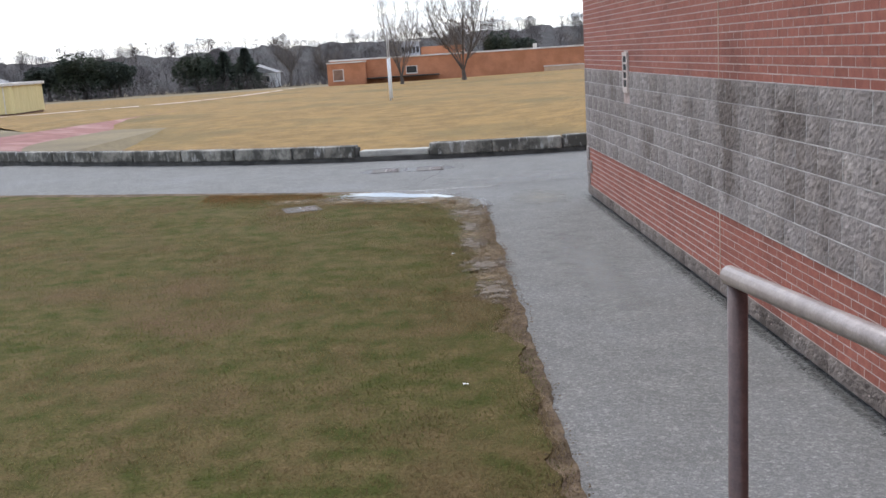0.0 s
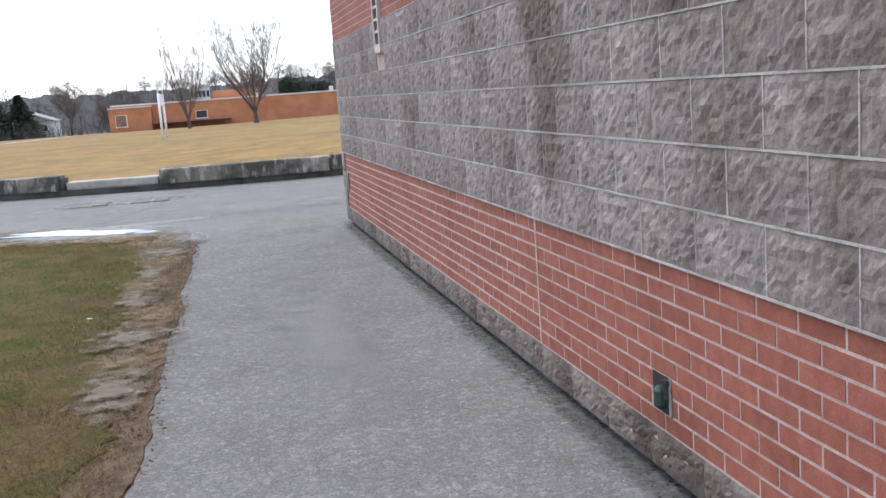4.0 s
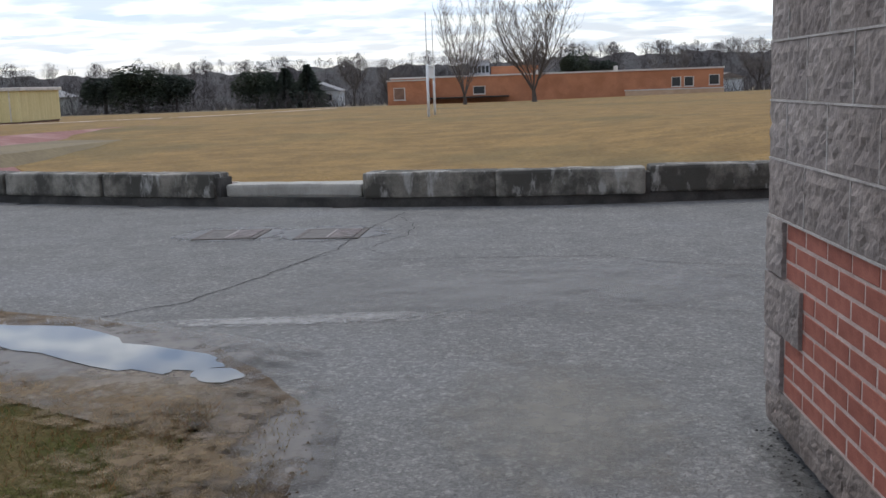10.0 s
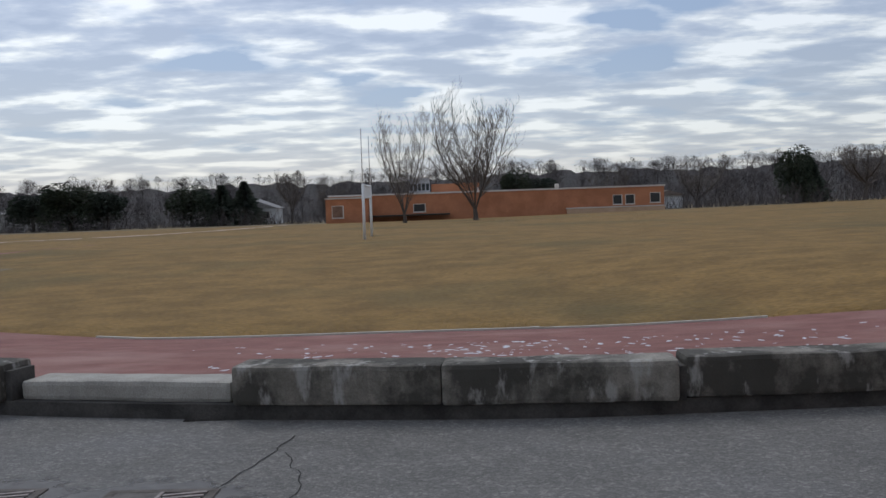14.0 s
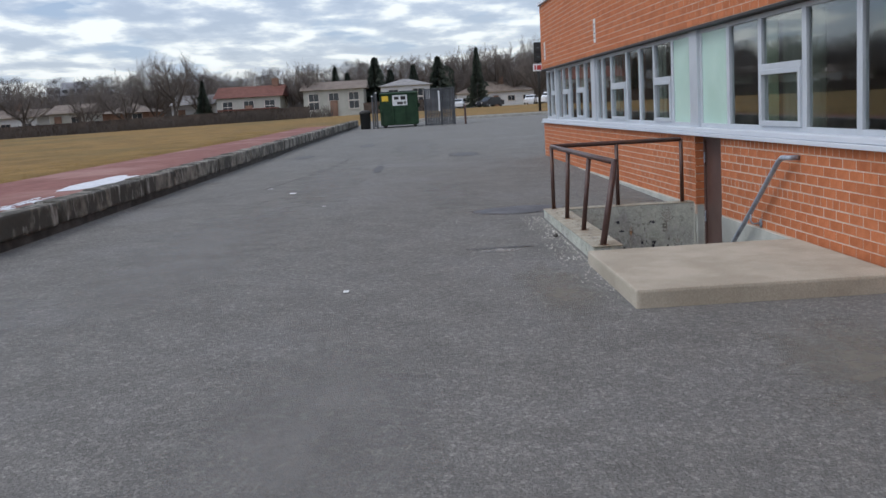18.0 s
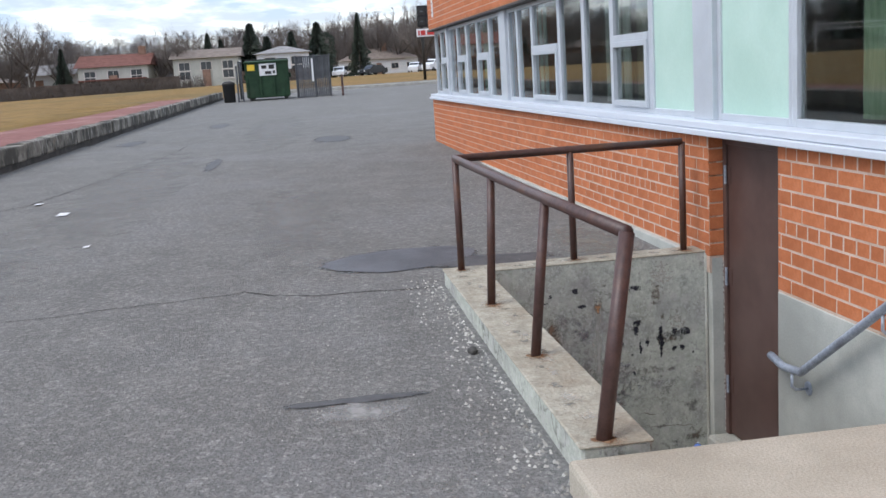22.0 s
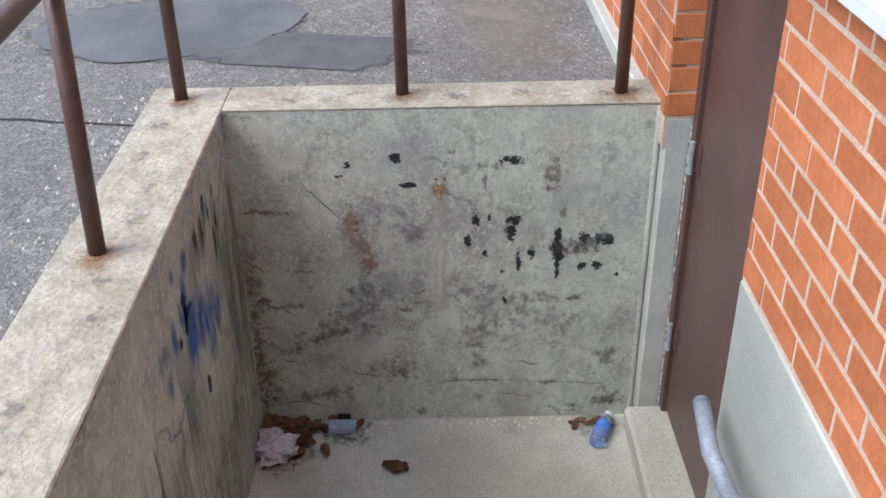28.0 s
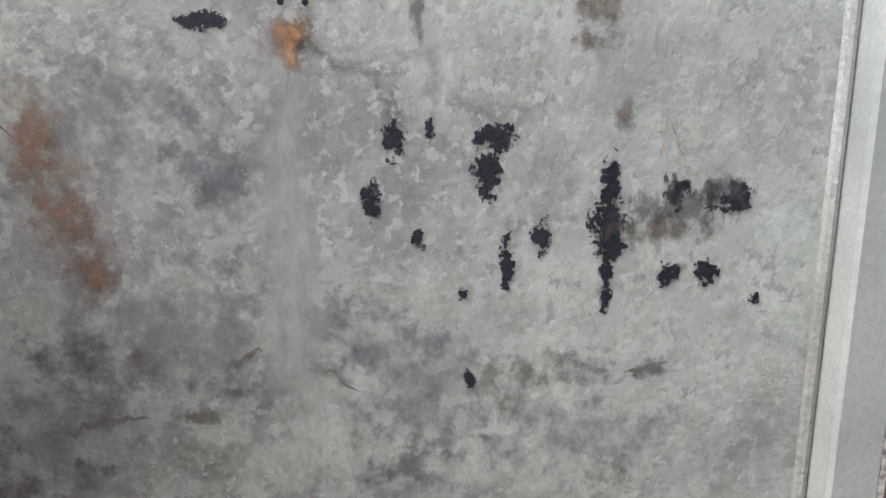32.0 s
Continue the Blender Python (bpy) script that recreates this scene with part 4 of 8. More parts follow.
for i, w_ in enumerate(upper):
    w_.name = "window_%d" % (len(windows) + 1 + i)
# pale vents high on the brick
for x in (17.55, 22.9):
    v = thing("wall_vent", (x, WALL_Y, 2.24), "small white vent cover on orange brick", "vent", "brick vents")
    part("cover", box(x - 0.06, x + 0.06, WALL_Y - 0.02, WALL_Y + 0.012, 2.24, 2.60, 0.003), M["white_metal"], v)
    for k in range(4):
        # no openings: each slot's dark is a thin raised bar
        part("slot", box(x - 0.04, x + 0.04, WALL_Y + 0.008, WALL_Y + 0.0135, 2.30 + 0.07 * k, 2.32 + 0.07 * k), M["dark_metal"], v)

# brown steel door at the foot of the stairs
door = thing("door_1", (DOOR[0], WALL_Y - 0.09, DOOR[2]), "closed brown painted steel door down in the stairwell", "door", "", "structure")
part("leaf", box(DOOR[0] + 0.045, DOOR[1] - 0.045, WALL_Y - 0.13, WALL_Y - 0.085, DOOR[2] + 0.01, DOOR[3] - 0.045, 0.002), M["door_brown"], door)
for x0, x1, z0, z1 in ((DOOR[0] - 0.02, DOOR[0] + 0.045, DOOR[2], DOOR[3]), (DOOR[1] - 0.045, DOOR[1] - 0.002, DOOR[2], DOOR[3]), (DOOR[0] + 0.045, DOOR[1] - 0.045, DOOR[3] - 0.045, DOOR[3])):
    part("frame", box(x0, x1, WALL_Y - 0.16, WALL_Y - 0.068, z0, z1, 0.003), M["door_brown"], door)
for z in (-0.60, 0.08, 0.70):
    h_ = part("hinge", tube([(DOOR[1] - 0.043, WALL_Y - 0.066, z - 0.055), (DOOR[1] - 0.043, WALL_Y - 0.066, z + 0.055)], 0.0085, 10), M["galvanised"], door)
    part("leaf_plate", box(DOOR[1] - 0.085, DOOR[1] - 0.045, WALL_Y - 0.0845, WALL_Y - 0.0815, z - 0.05, z + 0.05), M["door_brown"], h_)
# unseen wall added behind the door, in the same painted dimness
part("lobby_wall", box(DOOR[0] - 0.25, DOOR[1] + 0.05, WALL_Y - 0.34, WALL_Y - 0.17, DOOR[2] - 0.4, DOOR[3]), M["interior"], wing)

# ---- stairwell ----
FLOOR_Z, TOP_Z = -1.03, 0.225
well = thing("stairwell", (11, 0.5, FLOOR_Z), "sunken concrete stairwell with paint marks and stains", "stairwell", "", "structure")
part("back_wall", box(WELL[1], 12.62, WALL_Y + 0.013, 0.68, -1.3, TOP_Z, 0.008), M["well"], well, "stained grey concrete back wall with flaked black paint")
part("side_wall", box(9.62, WELL[1] - 0.002, WELL[3], 0.68, -1.3, TOP_Z - 0.004, 0.010), M["well"], well, "concrete side wall with blue spray paint")
part("wall_cap", box(9.61, 12.632, WELL[3] - 0.003, 0.69, TOP_Z - 0.006, TOP_Z + 0.004, 0.004), M["kerb_wall"], well, "rough pale top of the concrete side wall")
part("wall_cap", box(WELL[1] - 0.003, 12.632, WALL_Y + 0.014, WELL[3] - 0.004, TOP_Z - 0.006, TOP_Z + 0.0035, 0.004), M["kerb_wall"], well)
part("floor_slab", box(9.4, WELL[1], WALL_Y - 0.1, WELL[3], -1.3, FLOOR_Z, 0.0), M["well_floor"], well)
part("door_step", box(11.05, DOOR[1] + 0.0, WALL_Y - 0.2, WALL_Y + 0.055, FLOOR_Z, DOOR[2] - 0.004, 0.012), M["well_floor"], well, "narrow concrete step at the door")
part("door_jamb", box(DOOR[1] - 0.0, WELL[1] + 0.05, WALL_Y - 0.066, WALL_Y + 0.012, FLOOR_Z, FOUND + 0.026, 0.006), M["foundation"], well, "pale grey-green concrete jamb beside the door")
bm = bmesh.new()
prev = None
for k in range(90):
    z = FLOOR_Z + 0.1 + (FOUND - 0.1 - FLOOR_Z) * k / 89
    a, c = 0.004 + 0.005 * abs(noise.noise((0, 3, z * 19))), 0.003 + 0.006 * abs(noise.noise((5, 0, z * 27)))
    e = [bm.verts.new((DOOR[1] - 0.0008, WALL_Y - 0.066 + a, z)), bm.verts.new((DOOR[1] - 0.004 - c * 0.6, WALL_Y - 0.069, z)), bm.verts.new((DOOR[1] - 0.0025, WALL_Y - 0.0692 - c, z))]
    if prev:
        bm.faces.new((prev[0], e[0], e[1], prev[1]))
        bm.faces.new((prev[1], e[1], e[2], prev[2]))
    prev = e
part("chipped_edge", bm, mat("flaking_caulk", (0.16, 0.13, 0.12), (0.46, 0.44, 0.40), 55, 0.8, 0.4, 160, mid=(0.40, 0.60)), well, "flaking pale and dark edge along the door frame")
steps = 7
for i in range(steps - 1):
    z = TOP_Z - 0.02 - (i + 1) * (TOP_Z - 0.02 - FLOOR_Z) / steps
    part("step", box(9.6 + 0.26 * i, 9.6 + 0.26 * (i + 1) + 0.015, WALL_Y + 0.006, WELL[3] - 0.002, FLOOR_Z - 0.1, z, 0.008), M["well_floor"], well)
tagged(part("landing_slab", box(7.87, 9.598, WALL_Y + 0.006, 0.735, -0.1, 0.2, 0.02, seg=2), M["slab"]), "smooth tan concrete landing at the head of the stairs", "slab", "", "structure")


def ragged(name, c1, c2, axes, scale, amp, low, high, strength=1.0, stretch=(1, 1, 1), rough=0.85):
    """A thin stain or coat of paint with broken, fading edges inside its patch."""
    m = bpy.data.materials.new(name)
    m.use_nodes = True
    n, l = m.node_tree.nodes, m.node_tree.links
    bsdf, out = n["Principled BSDF"], n["Material Output"]
    bsdf.inputs["Roughness"].default_value = rough
    co, sp, mp = n.new("ShaderNodeTexCoord"), n.new("ShaderNodeSeparateXYZ"), n.new("ShaderNodeMapping")
    l.new(co.outputs["Generated"], sp.inputs[0])
    mp.inputs["Scale"].default_value = stretch
    l.new(co.outputs["Object"], mp.inputs[0])

    def op(kind_, a, c=None):
        q = n.new("ShaderNodeMath")
        q.operation = kind_
        for k, v in enumerate((a, c)):
            if v is None:
                continue
            if isinstance(v, (int, float)):
                q.inputs[k].default_value = v
            else:
                l.new(v, q.inputs[k])
        return q.outputs[0]
    sq = [op("POWER", op("ABSOLUTE", op("MULTIPLY", op("SUBTRACT", sp.outputs["XYZ".index(ax)], 0.5), 2.0)), 2.0) for ax in axes]
    r = op("SQRT", op("ADD", sq[0], sq[1]))
    nz, nc = n.new("ShaderNodeTexNoise"), n.new("ShaderNodeTexNoise")
    for q, s, d in ((nz, scale, 6), (nc, scale * 1.7, 4)):
        q.inputs["Scale"].default_value, q.inputs["Detail"].default_value, q.inputs["Roughness"].default_value = s, d, 0.65
        l.new(mp.outputs[0], q.inputs["Vector"])
    val = op("ADD", op("SUBTRACT", 1.0, r), op("MULTIPLY", op("SUBTRACT", nz.outputs[0], 0.5), amp))
    rg = n.new("ShaderNodeMapRange")
    rg.inputs[1].default_value, rg.inputs[2].default_value, rg.inputs[4].default_value = low, high, strength
    l.new(val, rg.inputs[0])
    inside = op("MULTIPLY", rg.outputs[0], op("LESS_THAN", r, 0.99))
    cr_ = n.new("ShaderNodeValToRGB")
    cr_.color_ramp.elements[0].position, cr_.color_ramp.elements[1].position = 0.35, 0.65
    cr_.color_ramp.elements[0].color, cr_.color_ramp.elements[1].color = (*c1, 1), (*c2, 1)
    l.new(nc.outputs[0], cr_.inputs[0])
    l.new(cr_.outputs[0], bsdf.inputs["Base Color"])
    clear, mx = n.new("ShaderNodeBsdfTransparent"), n.new("ShaderNodeMixShader")
    l.new(inside, mx.inputs[0])
    l.new(clear.outputs[0], mx.inputs[1])
    l.new(bsdf.outputs[0], mx.inputs[2])
    l.new(mx.outputs[0], out.inputs[0])
    return m


layer = itertools.count()


def patch(name, plane, u, v, ru, rv, material, parent, tilt=0.0, label="", lift=0.001):
    """A thin patch on the back wall ("back"), on the side wall ("side") or on the ground ("ground")."""
    lift += 0.00007 * (next(layer) % 31)
    bm = bmesh.new()
    vs = []
    for a, c in ((-1, -1), (1, -1), (1, 1), (-1, 1)):
        p, q = u + a * ru * math.cos(tilt) - c * rv * math.sin(tilt), v + a * ru * math.sin(tilt) + c * rv * math.cos(tilt)
        vs.append(bm.verts.new((WELL[1] - lift, p, q) if plane == "back" else ((p, WELL[3] - lift, q) if plane == "side" else (p, q, (FLOOR_Z if plane == "floor" else TOP_Z + 0.003 if plane == "cap" else gz(p, q)) + lift + 0.002))))
    bm.faces.new(vs)
    return part(name, bm, material, parent, label)


INK = dict(c1=(0.006, 0.006, 0.012), c2=(0.030, 0.030, 0.042))
R = {}
for plane, axes in (("back", "YZ"), ("side", "XZ")):
    R["ink", plane] = ragged("flaked_black_paint", **INK, axes=axes, scale=80, amp=3.4, low=0.26, high=0.40, rough=0.5)
    R["damp", plane] = ragged("damp_stain", (0.105, 0.092, 0.088), (0.19, 0.175, 0.16), axes, 26, 4.2, 0.45, 1.15, 0.52)
    R["brown", plane] = ragged("brown_stain", (0.14, 0.105, 0.078), (0.23, 0.185, 0.145), axes, 34, 3.2, 0.35, 0.95, 0.7)
R["rust", "back"] = ragged("rust_run", (0.22, 0.130, 0.085), (0.34, 0.225, 0.155), "YZ", 40, 2.4, 0.25, 0.95, 0.75)
R["smear", "back"] = ragged("grey_paint_smear", (0.055, 0.052, 0.060), (0.14, 0.135, 0.14), "YZ", 60, 4.0, 0.35, 0.95, 0.5, (1, 1, 0.6))
R["pale", "back"] = ragged("lime_bloom", (0.52, 0.50, 0.44), (0.64, 0.61, 0.54), "YZ", 45, 3.5, 0.4, 1.0, 0.7)
R["blue", "side"] = ragged("blue_spray_paint", (0.016, 0.085, 0.40), (0.05, 0.17, 0.54), "XZ", 16, 2.6, 0.15, 1.25, 0.85, (1.5, 1, 0.35))
R["drip", "side"] = ragged("dark_paint_drip", (0.02, 0.022, 0.035), (0.06, 0.065, 0.09), "XZ", 26, 3.4, 0.35, 0.8, 0.85, (2.4, 1, 0.4))
R["run", "side"] = ragged("water_run", (0.13, 0.125, 0.105), (0.20, 0.195, 0.165), "XZ", 10, 2.6, 0.35, 1.0, 0.45, (3, 1, 0.35))


def marks(tone, plane, rows, tilt=0.0, grow=1.5):
    for u, v, ru, rv in rows:
        patch("paint_mark", plane, u, v, ru * grow, rv * grow, R[tone, plane], well, tilt)


marks("ink", "back", [
    (-0.083, 0.050, .020, .018), (-0.124, -0.045, .024, .013), (-0.462, 0.036, .040, .015), (-0.346, -0.187, .015, .025), (-0.388, -0.173, .007, .012), (-0.470, -0.184, .024, .019),
    (-0.461, -0.228, .019, .032), (-0.620, -0.246, .013, .036), (-0.617, -0.300, .022, .036), (-0.619, -0.375, .009, .036), (-0.317, -0.260, .011, .027), (-0.376, -0.312, .009, .015)], 0, 1.3)
marks("ink", "back", [
    (-0.532, -0.311, .013, .024), (-0.488, -0.345, .009, .036), (-0.434, -0.384, .007, .010), (-0.705, -0.255, .016, .024), (-0.753, -0.263, .010, .022), (-0.789, -0.266, .022, .020),
    (-0.705, -0.369, .014, .025), (-0.753, -0.366, .016, .016), (-0.826, -0.405, .009, .008), (-0.443, -0.501, .007, .014), (0.069, 0.029, .010, .014), (0.098, -0.010, .011, .006), (-0.630, -0.330, .014, .020)], 0, 1.3)
marks("smear", "back", [(-0.39, 0.016, 0.052, 0.018), (-0.373, -0.033, 0.008, 0.032), (-0.702, -0.279, 0.078, 0.026), (-0.763, -0.253, 0.037, 0.020)])
marks("damp", "back", [
    (0.318, -0.521, 0.085, 0.030), (0.298, -0.685, 0.075, 0.045), (0.157, -0.61, 0.095, 0.075), (-0.122, -0.243, 0.040, 0.032), (-0.149, -0.502, 0.055, 0.030), 
    (-0.37, -0.605, 0.085, 0.060), (-0.357, -0.754, 0.036, 0.055), (-0.357, -0.953, 0.020, 0.036), (-0.652, -0.657, 0.045, 0.055), (-0.816, -0.767, 0.055, 0.060), (-0.142, -0.999, 0.020, 0.030),
    (-0.704, -0.978, 0.022, 0.025), (0.05, -0.46, 0.10, 0.06), (0.40, -0.80, 0.05, 0.16), (-0.52, -0.50, 0.10, 0.05), (0.41, -0.40, 0.045, 0.20), (-0.05, -0.80, 0.12, 0.06), (0.20, -0.90, 0.15, 0.05)])
marks("damp", "back", [(0.267, -0.369, 0.06, 0.014), (0.026, -0.599, 0.045, 0.014), (-0.372, -0.851, 0.15, 0.014), (-0.637, -0.867, 0.10, 0.012), (-0.695, -0.499, 0.034, 0.016), (0.362, -0.914, 0.08, 0.020)], 0, 1.3)
marks("brown", "back", [(-0.596, -0.019, 0.032, 0.056), (-0.63, -0.157, 0.013, 0.018), (-0.271, 0.07, 0.011, 0.014), (0.34, -0.137, 0.085, 0.012), (0.40, -0.487, 0.045, 0.015), (0.43, -0.75, 0.022, 0.26), (-0.83, -0.95, 0.06, 0.05)])
marks("rust", "back", [(0.075, -0.180, 0.026, 0.052), (0.040, -0.262, 0.026, 0.060), (0.016, -0.340, 0.022, 0.045), (-0.226, -0.063, 0.022, 0.022)], 0.3)
R["lilac", "back"] = ragged("lilac_grey_damp", (0.215, 0.195, 0.225), (0.315, 0.300, 0.325), "YZ", 30, 4.2, 0.2, 1.2, 0.5)
R["band", "back"] = ragged("lime_run", (0.50, 0.485, 0.44), (0.60, 0.585, 0.53), "YZ", 30, 2.0, 0.15, 1.0, 0.6, (1, 1, 0.45))
marks("lilac", "back", [(-0.02, -0.155, 0.11, 0.085), (-0.09, -0.425, 0.17, 0.10), (-0.31, -0.435, 0.085, 0.055), (-0.375, -0.53, 0.09, 0.085), (-0.61, -0.59, 0.14, 0.05), (0.07, -0.54, 0.08, 0.10),
                        (-0.37, -0.66, 0.13, 0.05), (-0.13, -0.23, 0.06, 0.07)], 0, 1.3)
marks("band", "back", [(-0.221, -0.36, 0.030, 0.32)])
marks("brown", "back", [(-0.10, -0.535, 0.046, 0.009), (-0.68, -0.305, 0.075, 0.022)], 0.1, 1.3)
marks("pale", "back", [(-0.225, -0.042, 0.026, 0.030), (-0.859, -0.532, 0.036, 0.042), (-0.622, 0.103, 0.075, 0.075), (-0.719, -0.187, 0.05, 0.06), (0.2, -0.25, 0.09, 0.07), (-0.1, -0.7, 0.06, 0.09)])
bm = bmesh.new()
R["orange", "back"] = ragged("orange_rust_run", (0.40, 0.205, 0.095), (0.50, 0.30, 0.165), "YZ", 40, 2.2, 0.2, 0.8, 0.85)
marks("orange", "back", [(-0.226, -0.062, 0.020, 0.012), (-0.222, -0.082, 0.011, 0.022)])
bm = bmesh.new()
# two flat discs, black for the shade inside the bolt holes
for y_ in (-0.215, -0.243):
    bm.faces.new([bm.verts.new((WELL[1] - 0.0042, y_ + 0.004 * math.cos(a), -0.026 + 0.004 * math.sin(a))) for a in (2 * math.pi * k / 10 for k in range(10))])
part("bolt_hole", bm, M["black"], well)


def wall_line(pts, width, material, on="back"):
    """A thin uneven line on a wall of the well."""
    bm = bmesh.new()
    prev = None
    for i, (a, z) in enumerate(pts):
        w = width * (0.5 + noise.noise((i * 1.3, a, z)) * 0.45 + 0.3) * min(1.0, 0.2 + 3 * min(i, len(pts) - 1 - i) / len(pts))
        e = [bm.verts.new((WELL[1] - 0.0036, a, z + s * w)) if on == "back" else bm.verts.new((a, WELL[3] - 0.0036, z + s * w)) for s in (-0.5, 0.5)]
        if prev:
            bm.faces.new((prev[0], e[0], e[1], prev[1]))
        prev = e
    return part("crack", bm, material, well)


def wander(p, q, n_, amp, seed):
    return [(p[0] + (q[0] - p[0]) * i / n_, p[1] + (q[1] - p[1]) * i / n_ + amp * noise.noise((i * 0.5, seed, 0)) + amp * 0.4 * noise.noise((i * 1.9, seed, 4))) for i in range(n_ + 1)]


wall_line(wander((0.225, -0.03), (0.09, -0.18), 18, 0.012, 1), 0.006, M["crack"])
M["hairline"] = mat("crack_shadow", (0.165, 0.146, 0.125), (0.225, 0.205, 0.180), 40, 0.95, 0.2, 200)
for pts, width in (((( 0.437, -0.139), (0.388, -0.131), (0.32, -0.128)), 0.016), (((0.44, -0.31), (0.395, -0.352), (0.362, -0.372)), 0.016), (((0.294, -0.359), (0.23, -0.372), (0.202, -0.354)), 0.009),
                   (((0.443, -0.499), (0.387, -0.50), (0.327, -0.52), (0.285, -0.552)), 0.024), (((0.44, -0.635), (0.371, -0.678), (0.332, -0.706), (0.308, -0.777)), 0.016), (((0.44, -0.875), (0.361, -0.881)), 0.012),
                   (((0.26, -0.324), (0.203, -0.336)), 0.010), (((0.066, -0.552), (0.023, -0.534), (-0.04, -0.532)), 0.016), (((0.355, -0.739), (0.295, -0.754)), 0.016), (((0.311, -0.599), (0.26, -0.682)), 0.010),
                   (((-0.13, -0.476), (-0.18, -0.442)), 0.020), (((-0.243, -0.468), (-0.304, -0.513)), 0.006), (((-0.319, -0.61), (-0.326, -0.687), (-0.39, -0.704)), 0.012), (((-0.49, -0.766), (-0.575, -0.788)), 0.012),
                   (((-0.14, -0.86), (-0.32, -0.845), (-0.50, -0.855)), 0.006), (((-0.50, -0.86), (-0.70, -0.87), (-0.86, -0.885)), 0.007), (((0.40, -0.95), (0.30, -0.93), (0.2, -0.96)), 0.012), (((0.12, -0.80), (-0.02, -0.83)), 0.009),
                   (((-0.40, -0.91), (-0.55, -0.93)), 0.008), (((-0.65, -0.50), (-0.71, -0.487)), 0.012), (((-0.69, -0.165), (-0.72, -0.23)), 0.005)):
    line = []
    for k, (p, q) in enumerate(zip(pts, pts[1:])):
        line += wander(p, q, 9, 0.012, k + 10 * p[0])[(1 if k else 0):]
    wall_line(line, width * 0.62, M["hairline"])
M["run_dark"] = mat("old_water_run", (0.275, 0.260, 0.228), (0.345, 0.328, 0.290), 30, 0.95, 0.2, 160)


def wall_run(x, z0, z1, width, seed):
    """A narrow dark run of water down the side wall."""
    bm = bmesh.new()
    prev = None
    for i in range(29):
        t = i / 28
        w = width * (0.3 + 0.7 * abs(noise.noise((i * 0.35, seed, 2)))) * min(1.0, 6 * t, 6 * (1 - t) + 0.05)
        xx = x + 0.03 * noise.noise((t * 2.2, seed, 0)) + 0.008 * noise.noise((t * 9, seed, 5))
        e = [bm.verts.new((xx + k * w, WELL[3] - 0.0034 - 0.00005 * (seed % 7), z0 + (z1 - z0) * t)) for k in (-0.5, 0.5)]
        if prev:
            bm.faces.new((prev[0], e[0], e[1], prev[1]))
        prev = e
    return part("water_run", bm, M["run_dark"], well)


rnd = random.Random(61)
for k in range(24):
    wall_run(10.35 + 2.0 * (k + rnd.random()) / 24, rnd.uniform(-0.05, -0.45), rnd.uniform(-0.6, -1.0), rnd.uniform(0.006, 0.022), k)
for k in range(7):
    wall_run(12.41 - 0.02 * k - 0.012 * rnd.random(), 0.10 - 0.13 * k, -0.5 - 0.08 * k, rnd.uniform(0.012, 0.03), 40 + k)
# mortar fillet down the corner beside the door
part("corner_fillet", tube([(WELL[1] - 0.003, WALL_Y + 0.022, FLOOR_Z), (WELL[1] - 0.003, WALL_Y + 0.022, TOP_Z - 0.01)], 0.010, 8), M["well_floor"], well)
# spray paint and damp on the side wall
marks("run", "side", [(12.22, -0.46, 0.11, 0.26), (12.21, -0.19, 0.13, 0.20), (11.65, -0.30, 0.10, 0.25), (11.95, 0.03, 0.16, 0.08), (10.9, -0.45, 0.35, 0.30), (11.4, -0.55, 0.22, 0.32), (10.5, -0.3, 0.2, 0.25), (12.0, -0.75, 0.25, 0.2), (12.38, -0.4, 0.05, 0.5)])
marks("blue", "side", [(11.79, 0.086, 0.035, 0.04), (11.666, 0.108, 0.02, 0.03), (11.749, 0.02, 0.03, 0.06), (11.69, -0.03, 0.045, 0.05), (11.606, -0.06, 0.045, 0.08), (11.50, -0.02, 0.05, 0.04), (11.51, -0.11, 0.03, 0.045), (11.94, -0.18, 0.11, 0.10), (12.04, -0.26, 0.035, 0.06), (11.84, -0.12, 0.10, 0.10), (11.93, -0.30, 0.05, 0.06), (11.76, -0.16, 0.09, 0.09)], 0, 1.35)
marks("drip", "side", [(12.048, 0.095, 0.022, 0.05), (12.174, 0.0, 0.022, 0.065), (12.172, 0.08, 0.018, 0.03), (12.098, 0.06, 0.016, 0.055), (12.0, 0.05, 0.02, 0.05), (12.13, -0.06, 0.02, 0.06), (11.93, 0.06, 0.02, 0.05)], 0, 1.5)
marks("ink", "side", [(11.838, -0.362, 0.018, 0.030)], 0, 1.3)
marks("drip", "side", [(11.30, -0.335, 0.030, 0.055), (11.24, -0.31, 0.020, 0.05), (11.17, -0.305, 0.040, 0.07), (11.10, -0.29, 0.035, 0.065), (11.075, -0.37, 0.010, 0.09)], 0, 1.6)

# guard rail of brown pipe round the well
guard = thing("guard_rail", (11.1, 0.585, TOP_Z), "brown painted pipe guard rail round the stairwell", "railing")
FEET = {"A": (12.53, 0.585), "B": (11.593, 0.585), "C": (10.631, 0.586), "D": (9.654, 0.598), "E": (12.538, -0.114), "F": (12.515, -0.805)}
RAIL_Z = 0.900
tops = {k: (v[0], v[1], RAIL_Z) for k, v in FEET.items()}
tops["D"] = (9.775, 0.46, 0.872)
tops["C"], tops["B"] = (10.65, 0.512, 0.882), (11.59, 0.553, 0.892)
part("top_rail", tube([tops["D"], tops["C"], tops["B"], tops["A"], tops["E"], tops["F"]], 0.024, 12), M["pipe"], guard, smooth=True)
